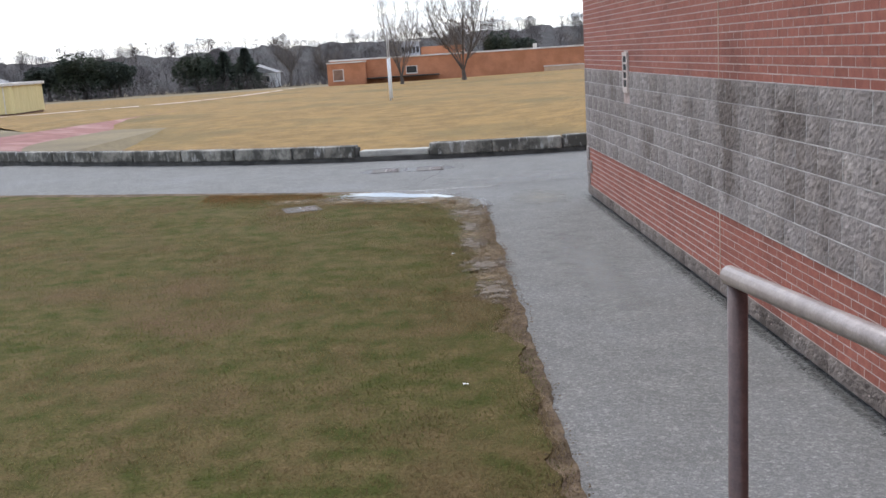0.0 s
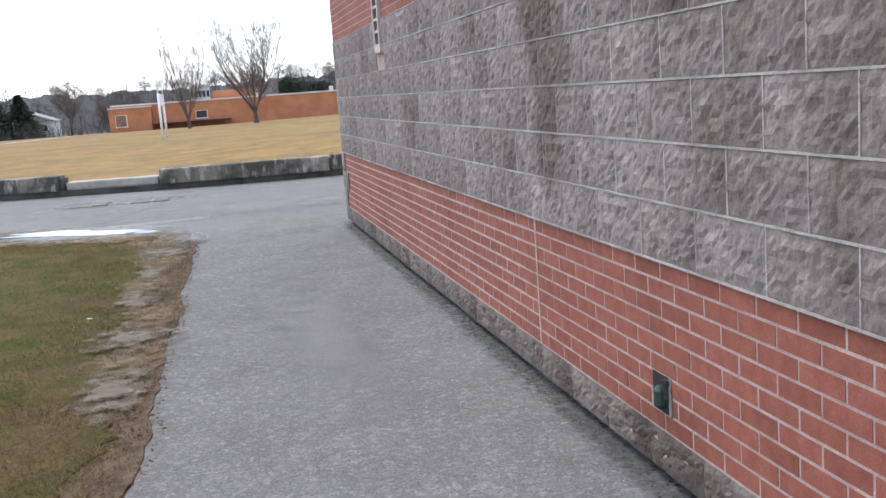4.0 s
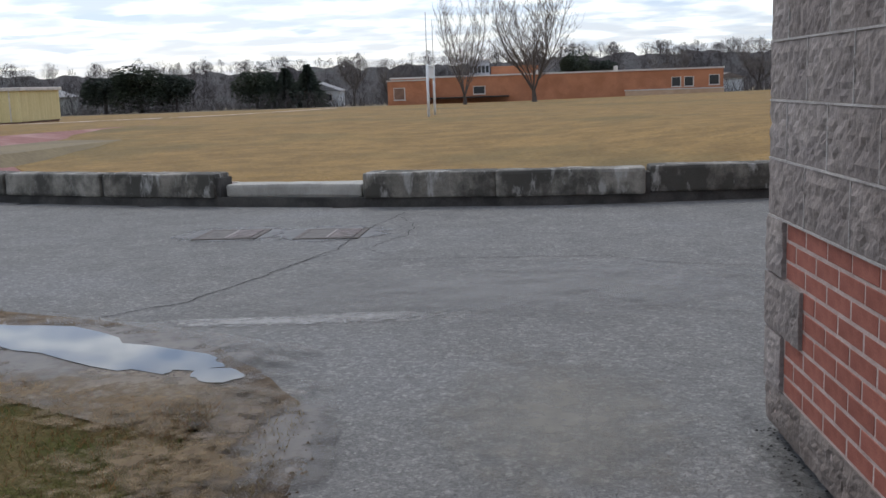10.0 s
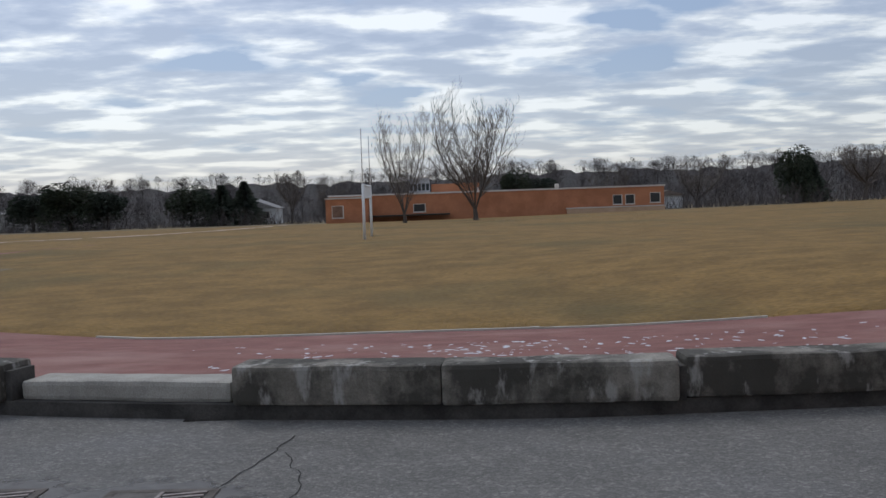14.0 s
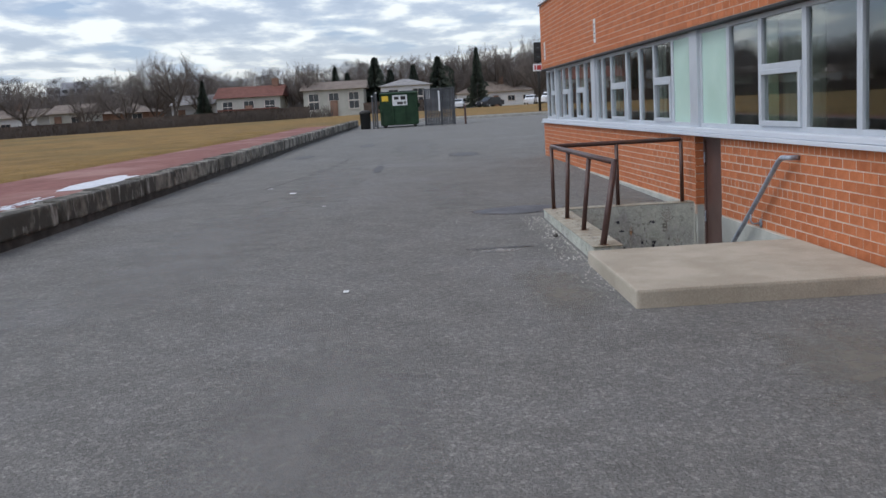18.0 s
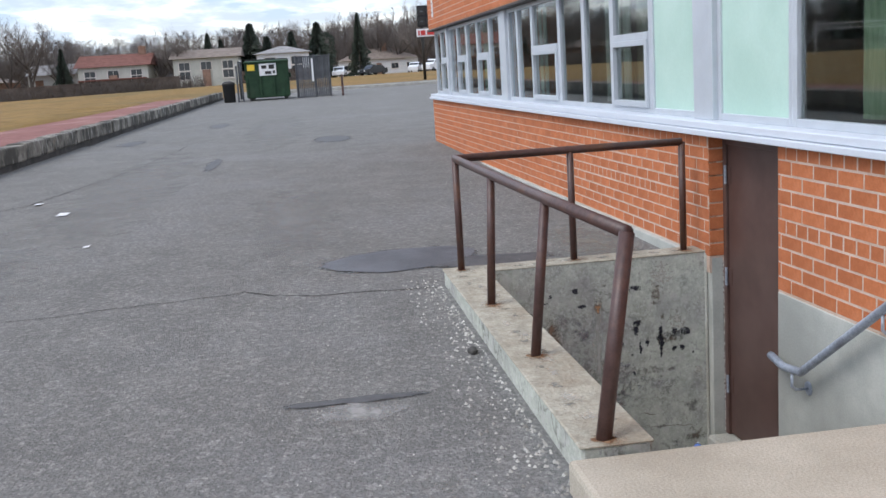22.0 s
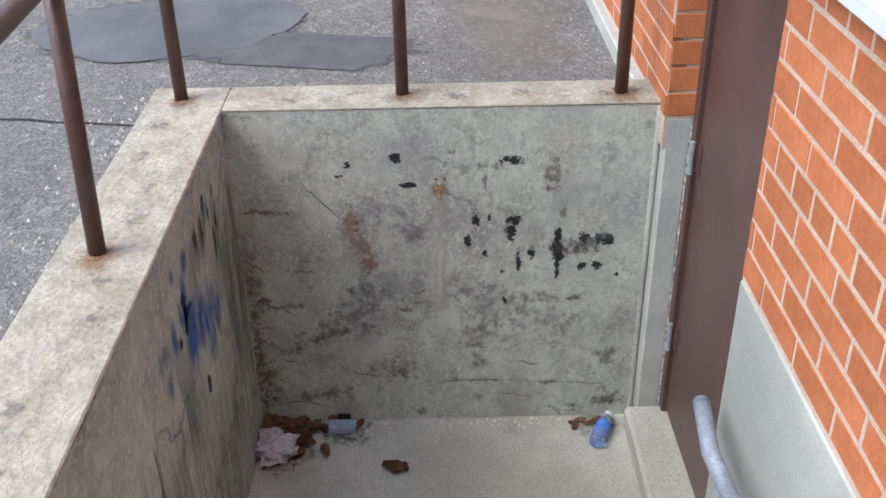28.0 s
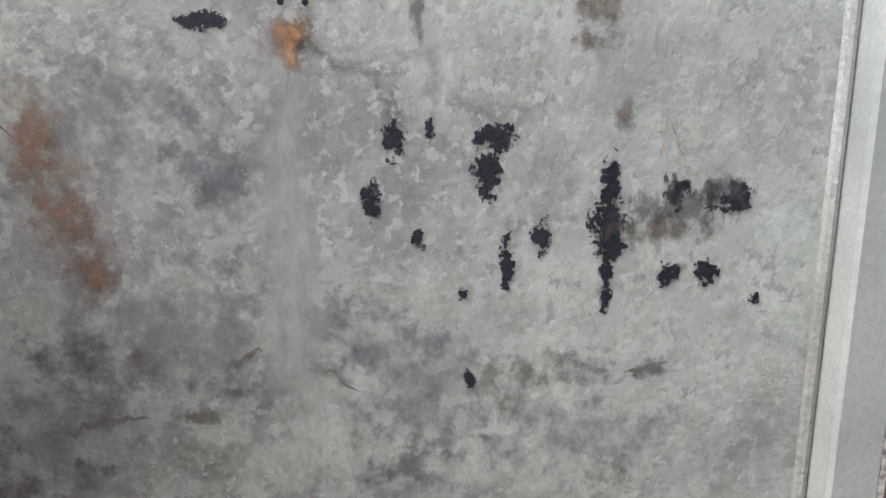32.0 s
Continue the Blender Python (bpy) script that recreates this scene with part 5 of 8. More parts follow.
for k, v in FEET.items():
    part("post", tube([(v[0], v[1], TOP_Z), tops[k]], 0.021 if k != "D" else 0.026, 12), M["pipe"], guard, smooth=True)
    bm = bmesh.new()
    bm.faces.new([bm.verts.new((v[0] + (0.034 + 0.012 * math.sin(3 * a + v[0])) * math.cos(a), v[1] + (0.032 + 0.012 * math.cos(2 * a + v[0])) * math.sin(a), TOP_Z + 0.0065)) for a in (2 * math.pi * j / 16 for j in range(16))])
    part("rust_ring", bm, M["rust"], guard)

R["rust", "cap"] = ragged("rust_bleed", (0.24, 0.125, 0.06), (0.36, 0.23, 0.135), "XY", 28, 2.4, 0.3, 1.1, 0.75)
R["grime", "cap"] = ragged("grey_grime", (0.16, 0.155, 0.14), (0.24, 0.235, 0.21), "XY", 40, 4.2, 0.5, 1.1, 0.6)
R["bleach", "cap"] = ragged("pale_worn_concrete", (0.50, 0.48, 0.42), (0.58, 0.56, 0.50), "XY", 24, 3.6, 0.35, 1.1, 0.5)
rnd = random.Random(17)
for x, y in FEET.values():
    patch("rust_bleed", "cap", x - 0.02, y - 0.01, 0.10, 0.075, R["rust", "cap"], well, rnd.uniform(-0.3, 0.3))
for k in range(26):
    patch("cap_stain", "cap", 9.75 + 2.75 * (k + rnd.random()) / 26, 0.565 + rnd.uniform(-0.04, 0.05), rnd.uniform(0.03, 0.09), rnd.uniform(0.02, 0.05), R[("grime", "bleach")[k % 2], "cap"], well, rnd.uniform(-0.4, 0.4))
for k in range(9):
    patch("cap_stain", "cap", 12.53 + rnd.uniform(-0.03, 0.03), -0.8 + 1.1 * (k + rnd.random()) / 9, rnd.uniform(0.02, 0.045), rnd.uniform(0.03, 0.09), R[("grime", "bleach")[k % 2], "cap"], well, rnd.uniform(-0.4, 0.4))

# galvanised wall handrail
hand = thing("handrail", (10.4, WALL_Y, 0.2), "grey galvanised pipe handrail bolted to the brick", "handrail")
HY = WALL_Y + 0.09
part("rail", tube([(11.47, HY - 0.02, -0.155), (11.30, HY, -0.165), (11.125, HY, -0.145), (10.4, HY, 0.362), (9.80, HY, 0.795), (9.72, HY, 0.83), (9.60, HY, 0.835), (9.585, HY - 0.02, 0.835), (9.585, WALL_Y + 0.005, 0.835)], 0.021, 12), M["galvanised"], hand, smooth=True)
for x_, z_ in ((10.45, 0.325), (11.21, -0.155)):
    br = part("bracket", tube([(x_, HY, z_ - 0.02), (x_, HY, z_ - 0.085), (x_ - 0.005, HY - 0.02, z_ - 0.105), (x_ - 0.01, WALL_Y + (0.008 if z_ > 0 else 0.012), z_ - 0.105)], 0.0075, 8), M["galvanised"], hand, smooth=True)
    bm = lathe([(0.036, 0), (0.036, 0.004), (0.03, 0.007)], sides=16)
    bmesh.ops.rotate(bm, verts=bm.verts, cent=(0, 0, 0), matrix=Matrix.Rotation(radians(-90), 3, "X"))
    bmesh.ops.translate(bm, verts=bm.verts, vec=(x_ - 0.01, WALL_Y + 0.005, z_ - 0.105))
    part("flange", bm, M["galvanised"], br)

# the wing stands very slightly askew
TURN = Matrix.Translation((12.35, WALL_Y, 0)) @ Matrix.Rotation(radians(0.75), 4, "Z") @ Matrix.Translation((-12.35, -WALL_Y, 0))
for ob in [wing, door, hand] + windows + upper + [o for o in scene.objects if o.name.startswith("wall_vent") and o.location.x > 5]:
    ob.matrix_basis = Matrix.Translation((0, 0.0 if ob == door else 0.022, 0)) @ TURN @ ob.matrix_basis

# ---- kerb blocks along the drive ----
def kerb_mesh(length, top, depth, seed):
    bm = box(-length / 2, length / 2, 0, depth, 0, top, 0.035, seg=2)
    bmesh.ops.subdivide_edges(bm, edges=[e_ for e_ in bm.edges if e_.calc_length() > length * 0.7], cuts=7, use_grid_fill=True)
    for v_ in bm.verts:
        v_.co += Vector((0, 1, 1)) * 0.008 * noise.noise((v_.co.x * 3 + seed * 5, v_.co.y * 9, v_.co.z * 9))
    return mesh_of(bm, "kerb_block")


def index_at(x):
    return min(range(len(KERB)), key=lambda i: abs(KERB[i].x - x) if KERB[i].y < 13 else 99)


JOINTS = [57.5]
while JOINTS[-1] > 9.5:
    JOINTS.append(JOINTS[-1] - 1.74)
JOINTS += [7.35, 5.90, 4.10, 2.38, 0.65, -0.93, -2.45, -4.09]
marks_i = [index_at(x) for x in JOINTS]
while marks_i[-1] + 16 < KERB_STOP:
    marks_i.append(marks_i[-1] + 16)


def streaked(m, tone, keep, scale, stretch, low, high):
    """Adds run-down streaks of one tone over a material."""
    n, l = m.node_tree.nodes, m.node_tree.links
    bsdf = n["Principled BSDF"]
    old = bsdf.inputs["Base Color"].links[0].from_socket
    co, mp, nz = n.new("ShaderNodeTexCoord"), n.new("ShaderNodeMapping"), n.new("ShaderNodeTexNoise")
    info, add = n.new("ShaderNodeObjectInfo"), n.new("ShaderNodeVectorMath")
    add.operation = "ADD"
    l.new(co.outputs["Object"], add.inputs[0])
    mul = n.new("ShaderNodeMath")
    mul.operation = "MULTIPLY"
    mul.inputs[1].default_value = 37.0
    l.new(info.outputs["Random"], mul.inputs[0])
    l.new(mul.outputs[0], add.inputs[1])
    mp.inputs["Scale"].default_value = stretch
    l.new(add.outputs[0], mp.inputs[0])
    nz.inputs["Scale"].default_value, nz.inputs["Detail"].default_value, nz.inputs["Roughness"].default_value = scale, 6, 0.62
    l.new(mp.outputs[0], nz.inputs["Vector"])
    rp = n.new("ShaderNodeValToRGB")
    rp.color_ramp.elements[0].position, rp.color_ramp.elements[0].color = low, (0, 0, 0, 1)
    rp.color_ramp.elements[1].position, rp.color_ramp.elements[1].color = high, (keep, keep, keep, 1)
    l.new(nz.outputs[0], rp.inputs[0])
    x = n.new("ShaderNodeMix")
    x.data_type = "RGBA"
    l.new(rp.outputs[0], x.inputs[0])
    l.new(old, x.inputs[6])
    x.inputs[7].default_value = (*tone, 1)
    l.new(x.outputs[2], bsdf.inputs["Base Color"])
    return m


streaked(M["kerb_block"], (0.058, 0.055, 0.047), 0.9, 2.4, (1.0, 1.0, 0.8), 0.40, 0.54)
streaked(M["well"], (0.235, 0.220, 0.222), 0.5, 3.4, (1, 1, 1), 0.53, 0.68)
streaked(M["well"], (0.50, 0.49, 0.44), 0.35, 6.0, (1, 1, 0.2), 0.58, 0.72)
streaked(M["well_floor"], (0.24, 0.23, 0.205), 0.6, 2.4, (1, 1, 1), 0.54, 0.64)
streaked(M["kerb_block"], (0.42, 0.41, 0.38), 0.75, 7.0, (1.0, 1.0, 0.35), 0.57, 0.66)
M["kerb_pale"] = mat("pale_kerb", (0.31, 0.296, 0.263), (0.41, 0.392, 0.35), 4, 0.92, 0.5, 80)
for n_, (a, b) in enumerate(zip(marks_i, marks_i[1:])):
    p, d, nn = kerb_frame((a + b) // 2)
    length = (b - a) * 0.1 - 0.045
    low = abs(p.x + 3.06) < 0.5
    top = 0.15 if low else 0.275
    ang = math.atan2(-d.y, -d.x)
    me = kerb_mesh(length, top, 0.34, n_)
    ob = link("kerb_block", me, M["kerb_block"] if not low else M["kerb_pale"])
    ob.matrix_basis = pose(p.x + nn.x * (0.10 if low else 0), p.y + nn.y * (0.10 if low else 0), gz(p.x, p.y) + 0.10, 0, 0, math.degrees(ang))
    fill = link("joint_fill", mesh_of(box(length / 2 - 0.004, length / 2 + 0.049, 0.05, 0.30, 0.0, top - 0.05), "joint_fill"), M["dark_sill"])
    fill.parent = ob
    tagged(ob, "low pale precast kerb block set in a gap of the row" if low else "weathered precast concrete kerb block with dark stains", "kerb", "kerb blocks")
# dark footing under the blocks, with its own joints
band("kerb_footing", lambda p: 0.03, lambda p: 0.33, 0.105, M["dark_sill"], "dark footing under the kerb blocks", "footing", rows=1, step=4, upto=KERB_STOP)
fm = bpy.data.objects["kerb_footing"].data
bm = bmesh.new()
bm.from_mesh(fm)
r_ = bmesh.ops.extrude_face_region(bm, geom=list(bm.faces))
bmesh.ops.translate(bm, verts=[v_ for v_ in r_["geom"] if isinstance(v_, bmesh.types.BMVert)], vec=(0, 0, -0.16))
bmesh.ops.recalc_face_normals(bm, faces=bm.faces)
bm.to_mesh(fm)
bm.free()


# ---- ground details on the drive ----
def flat(name, pts, lift, material, label="", category="", kind="structure", parent=None, follow=True):
    """A thin patch lying on the ground, from its outline."""
    bm = bmesh.new()
    bm.faces.new([bm.verts.new((x, y, (gz(x, y) if follow else 0) + lift)) for x, y in pts])
    return tagged(part(name, bm, material, parent), label, category, "", kind if not parent else "")


def round_patch(cx, cy, rx, ry, seed, n_=26, rough=0.25, turn=0.0):
    out = []
    for i in range(n_):
        a = 2 * math.pi * i / n_
        r = 1 + rough * noise.noise((math.cos(a) * 1.5 + seed, math.sin(a) * 1.5, seed)) + rough * 0.5 * noise.noise((math.cos(a) * 5, math.sin(a) * 5, seed))
        u, v = rx * r * math.cos(a), ry * r * math.sin(a)
        out.append((cx + u * math.cos(turn) - v * math.sin(turn), cy + u * math.sin(turn) + v * math.cos(turn)))
    return out


def crack(name, pts, width, seed, material=None, lift=0.004):
    """A thin meandering crack in the asphalt."""
    bm = bmesh.new()
    fine = []
    for (x0, y0), (x1, y1) in zip(pts, pts[1:]):
        n_ = max(2, int(math.hypot(x1 - x0, y1 - y0) / 0.07))
        for i in range(n_):
            t = i / n_
            fine.append((x0 + (x1 - x0) * t, y0 + (y1 - y0) * t))
    fine.append(pts[-1])
    prev = None
    for i, (x, y) in enumerate(fine):
        w = width * (0.6 + 0.6 * abs(noise.noise((i * 0.6, seed, 1)))) * 0.5
        x += 0.05 * noise.noise((x * 5, y * 5, seed)) + 0.02 * noise.noise((x * 19, y * 19, seed))
        y += 0.05 * noise.noise((x * 5, y * 5, seed + 9)) + 0.02 * noise.noise((x * 19, y * 19, seed + 4))
        j = min(i, len(fine) - 2)
        d = Vector((fine[j + 1][0] - fine[j][0], fine[j + 1][1] - fine[j][1])).normalized()
        e = [bm.verts.new((x - d.y * w * s, y + d.x * w * s, gz(x, y) + lift)) for s in (-1, 1)]
        if prev:
            bm.faces.new((prev[0], e[0], e[1], prev[1]))
        prev = e
    return tagged(part(name, bm, material or M["crack"]), "thin dark crack in the asphalt", "crack", "", "structure")


crack("crack", [(-2.94, 2.39), (-2.68, 3.07), (-2.47, 3.71), (-2.26, 4.34), (-2.14, 5.44), (-1.87, 6.6)], 0.012, 1)
crack("crack", [(-2.41, 3.71), (-1.81, 3.82), (-1.24, 3.81), (-0.13, 3.73), (0.12, 3.47), (0.9, 3.1)], 0.010, 2)
crack("crack", [(-1.80, 4.05), (-2.02, 4.33), (-1.75, 5.0), (-1.68, 5.51), (-1.87, 6.2)], 0.009, 3)
crack("crack", [(-2.47, 3.71), (-2.35, 4.05), (-2.02, 4.33)], 0.009, 4)
crack("crack", [(-1.44, -1.78), (-1.03, -1.83), (-0.64, -1.77), (-0.42, -1.65), (-0.05, -1.4)], 0.010, 5)
crack("crack", [(-2.94, 2.39), (-3.6, 1.9), (-4.4, 2.0)], 0.014, 6)
crack("crack", [(12.9, 1.9), (12.67, 1.59), (12.64, 1.21), (12.54, 0.74)], 0.014, 7)
crack("crack", [(12.9, 1.9), (12.7, 3.2), (12.9, 4.9), (12.8, 6.2)], 0.012, 8)
crack("crack", [(16.5, 5.9), (18.5, 4.6), (22.5, 3.9), (27, 3.6)], 0.02, 9)

rnd = random.Random(11)
R["salt", "ground"] = ragged("dried_salt", (0.30, 0.29, 0.275), (0.42, 0.41, 0.39), "XY", 14, 1.8, 0.25, 0.8, 0.7)
R["mud", "ground"] = ragged("wet_mud", (0.040, 0.032, 0.026), (0.085, 0.066, 0.050), "XY", 6, 1.5, 0.15, 0.7, 0.85, rough=0.45)
R["sludge", "ground"] = ragged("pale_dried_mud", (0.20, 0.165, 0.13), (0.29, 0.25, 0.20), "XY", 7, 1.8, 0.2, 0.8, 0.8)
R["wet", "ground"] = ragged("damp_asphalt", (0.060, 0.060, 0.062), (0.105, 0.104, 0.104), "XY", 5, 1.2, 0.12, 0.28, 0.88, rough=0.6)
R["worn", "ground"] = ragged("worn_pale_asphalt", (0.22, 0.215, 0.205), (0.27, 0.262, 0.248), "XY", 3, 1.8, 0.2, 0.9, 0.5)
R["dust", "ground"] = ragged("dusty_asphalt", (0.20, 0.185, 0.155), (0.27, 0.25, 0.21), "XY", 6, 1.9, 0.25, 0.9, 0.6)


def ground_stain(tone, x, y, rx, ry, label, category, turn=0.0, lift=0.003):
    return tagged(patch("ground_stain", "ground", x, y, rx, ry, R[tone, "ground"], None, turn, lift=lift), label, category, "", "structure")


ground_stain("salt", -2.25, 1.88, 1.25, 0.11, "pale salt line dried on the asphalt", "stain", 0.05)
ground_stain("salt", -1.75, 1.95, 0.6, 0.10, "pale salt line dried on the asphalt", "stain", 0.07)
# puddle and mud at the corner of the lawn
ground_stain("mud", -3.12, 1.18, 1.5, 0.62, "wet dark mud round the puddle", "mud", -0.50, 0.030)
ground_stain("sludge", -2.6, 0.55, 0.9, 0.35, "pale dried mud beside the puddle", "mud", -0.55, 0.030)
ground_stain("mud", -1.80, -0.10, 0.22, 0.75, "dark crumbly edge of the asphalt at the lawn's corner", "mud", 0.12, 0.020)
R["soil", "ground"] = ragged("scuffed_soil", (0.095, 0.074, 0.055), (0.185, 0.142, 0.10), "XY", 9, 3.0, 0.2, 0.8, 0.9)
R["thatch", "ground"] = ragged("dead_thatch", (0.135, 0.088, 0.042), (0.215, 0.150, 0.075), "XY", 12, 3.2, 0.25, 1.0, 0.75)
rnd = random.Random(31)
for k in range(11):
    y = 0.2 - 0.62 * k
    tone = ("soil", "thatch")[k % 2]
    ground_stain(tone, lawn_side(y) - 0.26 + rnd.uniform(-0.1, 0.06), y, rnd.uniform(0.16, 0.34), rnd.uniform(0.4, 0.75), "scuffed soil and thatch along the lawn's edge" if k % 2 == 0 else "dead straw thatch along the lawn's edge", "soil", rnd.uniform(-0.2, 0.2), 0.026)
for x, y, rx, ry in ((-2.5, 0.35, 0.5, 0.35), (-3.1, 0.55, 0.6, 0.25), (-3.9, 0.9, 0.7, 0.3), (-2.2, -0.3, 0.4, 0.5), (-4.8, 1.3, 0.8, 0.35)):
    ground_stain("thatch", x, y, rx, ry, "orange-brown dead patch in the lawn", "grass", rnd.uniform(-0.5, 0.1), 0.030)
for x, y, rx, ry, t_ in ((5.5, 2.6, 3.2, 0.8, 0.0), (12, 4.2, 5, 0.9, -0.02), (20, 3.6, 6, 0.7, -0.03), (30, 2.0, 7, 0.9, 0.0), (-0.9, -5.0, 0.5, 3.0, 0.0), (-0.8, 2.6, 2.2, 0.9, 0.1), (16, 1.6, 3.0, 0.5, 0.0), (7, 5.4, 4, 0.7, -0.03)):
    ground_stain("worn", x, y, rx, ry, "paler worn streak in the asphalt", "stain", t_)
ground_stain("dust", -0.75, 0.2, 0.55, 1.1, "dusty film on the asphalt by the corner", "stain", 0.2)
ground_stain("dust", 8.6, 1.1, 1.4, 0.35, "dusty grit on the asphalt by the landing", "stain")
ground_stain("dust", 13.6, -0.5, 1.1, 0.35, "pale crumbled dust along the wing's foot", "stain")
ground_stain("dust", 6.4, -0.1, 1.3, 0.7, "dusty film on the asphalt before the landing", "stain")
flat("puddle", round_patch(-3.08, 1.26, 1.05, 0.22, 7.7, 40, 0.5, -0.52), 0.036, M["water"], "shallow puddle at the lawn's corner mirroring the sky", "puddle")
flat("puddle", round_patch(-2.24, 0.72, 0.14, 0.10, 2.7, 24, 0.3, -0.5), 0.0362, M["water"], "small puddle at the lawn's corner", "puddle")
# damp hollow and broken patch near the stairwell
ground_stain("wet", 13.52, 0.85, 0.40, 0.58, "dark damp hollow in the asphalt", "damp patch", 0.15)
M["damp"] = mat("damp_asphalt", (0.070, 0.071, 0.077), (0.115, 0.116, 0.125), 3, 0.55, 0.2, 120, spec=0.35)
flat("damp_patch", round_patch(13.52, 0.85, 0.36, 0.52, 4.4, 40, 0.12, 0.15), 0.0062, M["damp"], "dark damp hollow in the asphalt with a bluish sheen", "damp patch")
ground_stain("wet", 13.22, 0.28, 0.18, 0.48, "dark damp hollow in the asphalt", "damp patch", -0.2)
ground_stain("salt", 10.5, 1.34, 0.19, 0.24, "small pale patch in the asphalt", "patch")
ground_stain("wet", 10.66, 1.34, 0.05, 0.36, "dark broken edge of a patch in the asphalt", "patch")
for cx, cy, rx, ry in ((28.2, 4.95, 1.5, 0.5), (33, 3.5, 2.0, 0.45), (25.5, 0.9, 1.6, 0.7), (22, 2.8, 2.0, 0.2)):
    ground_stain("wet", cx, cy, rx * 0.6, ry * 0.6, "dark damp stain on the asphalt", "stain")
# litter on the drive and the lawn
for x, y, s in ((-2.48, -8.85, 0.024), (-2.35, -4.11, 0.020), (17.45, 3.98, 0.14), (18.52, 4.48, 0.10), (15.2, 3.3, 0.06), (9.0, 2.6, 0.05)):
    bm = bmesh.new()
    vs = [bm.verts.new((x + s * (i - 1) * 0.9, y + s * (j - 0.5) * 0.8, gz(x, y) + (0.035 if x < 0 else 0.008) + 0.02 * abs(noise.noise((i, j, x))))) for j in range(2) for i in range(3)]
    bm.faces.new((vs[0], vs[1], vs[4], vs[3]))
    bm.faces.new((vs[1], vs[2], vs[5], vs[4]))
    tagged(part("paper_scrap", bm, M["white_metal"]), "crumpled white paper scrap on the " + ("lawn" if x < 0 else "asphalt"), "litter", "paper scraps")


def drain(x, y, turn, lift=0.0):
    d = thing("storm_drain", (x, y, 0.004), "rusty cast-iron storm drain grate in the drive", "drain", "storm drains")
    m = Matrix.Translation((x, y, lift)) @ Matrix.Rotation(turn, 4, "Z")

    def put(name, bm, material):
        bm.transform(m)
        return part(name, bm, material, d)
    iron = M["drain_iron"]
    # flat black plate paints the shaded pit under the bars
    put("pit", box(-0.24, 0.24, -0.24, 0.24, 0.001, 0.0045), M["black"])
    for a, b, c, e in ((-0.29, 0.29, -0.29, -0.24), (-0.29, 0.29, 0.24, 0.29), (-0.29, -0.24, -0.24, 0.24), (0.24, 0.29, -0.24, 0.24)):
        put("frame", box(a, b, c, e, 0.0, 0.012, 0.003), iron)
    put("cover_plate", box(-0.24, 0.0, -0.24, 0.24, 0.004, 0.011, 0.002), M["drain_plate"])
    put("divider", box(-0.008, 0.012, -0.24, 0.24, 0.004, 0.014), M["grate"])
    for i in range(8):
        bm = box(-0.11, 0.11, -0.013, 0.013, 0.003, 0.014)
        bmesh.ops.rotate(bm, verts=bm.verts, cent=(0, 0, 0), matrix=Matrix.Rotation(radians(14), 3, "Z"))
        bmesh.ops.translate(bm, verts=bm.verts, vec=(0.125, -0.21 + 0.06 * i, 0))
        put("bar", bm, M["grate"])


M["drain_iron"] = mat("weathered_iron", (0.085, 0.074, 0.066), (0.135, 0.118, 0.106), 16, 0.85, 0.4, 100)
M["drain_plate"] = mat("grimy_plate", (0.105, 0.096, 0.088), (0.155, 0.142, 0.130), 12, 0.85, 0.4, 100)
M["grate"] = mat("worn_pale_grate", (0.22, 0.19, 0.18), (0.32, 0.28, 0.265), 20, 0.7, 0.3, 120)
drain(-4.62, 0.45, 0.3, 0.012)
drain(-3.35, 5.32, -0.05)
drain(-2.42, 5.20, -0.06)
for x, y in ((-3.35, 5.32), (-2.42, 5.20)):
    ground_stain("wet", x, y + 0.05, 0.62, 0.55, "dark stained asphalt round the drain", "stain", 0, 0.001)


# ---- grass and gravel ----
def blades(name, count, pick, height, material, seed, label):
    """A mat of single grass blades."""
    r = random.Random(seed)
    vs, fs = [], []
    while len(fs) < count:
        q = pick(r)
        if q is None:
            continue
        x, y, z = q
        h = height * r.uniform(0.5, 1.4)
        a, lean = r.uniform(0, 6.28), r.uniform(0.6, 1.6) * h
        w = r.uniform(0.0022, 0.0046) * (height / 0.04)
        k = len(vs)
        ca, sa = math.cos(a), math.sin(a)
        vs += [(x - sa * w, y + ca * w, z), (x + sa * w, y - ca * w, z), (x + ca * lean, y + sa * lean, z + h)]
        fs.append((k, k + 1, k + 2))
    me = bpy.data.meshes.new(name)
    me.from_pydata(vs, [], fs)
    me.update()
    return tagged(link(name, me, material), label, "grass", "", "stuff")


M["blade_green"] = mat("green_blade", (0.092, 0.110, 0.028), (0.135, 0.135, 0.044), 2.5, 0.8, 0.0, 40, spread=0.15)
M["blade_straw"] = mat("straw_blade", (0.150, 0.110, 0.054), (0.225, 0.170, 0.086), 2.5, 0.85, 0.0, 40, spread=0.2)
M["blade_gold"] = mat("golden_blade", (0.24, 0.165, 0.06), (0.33, 0.245, 0.10), 1.5, 0.85, 0.0, 40, spread=0.3)


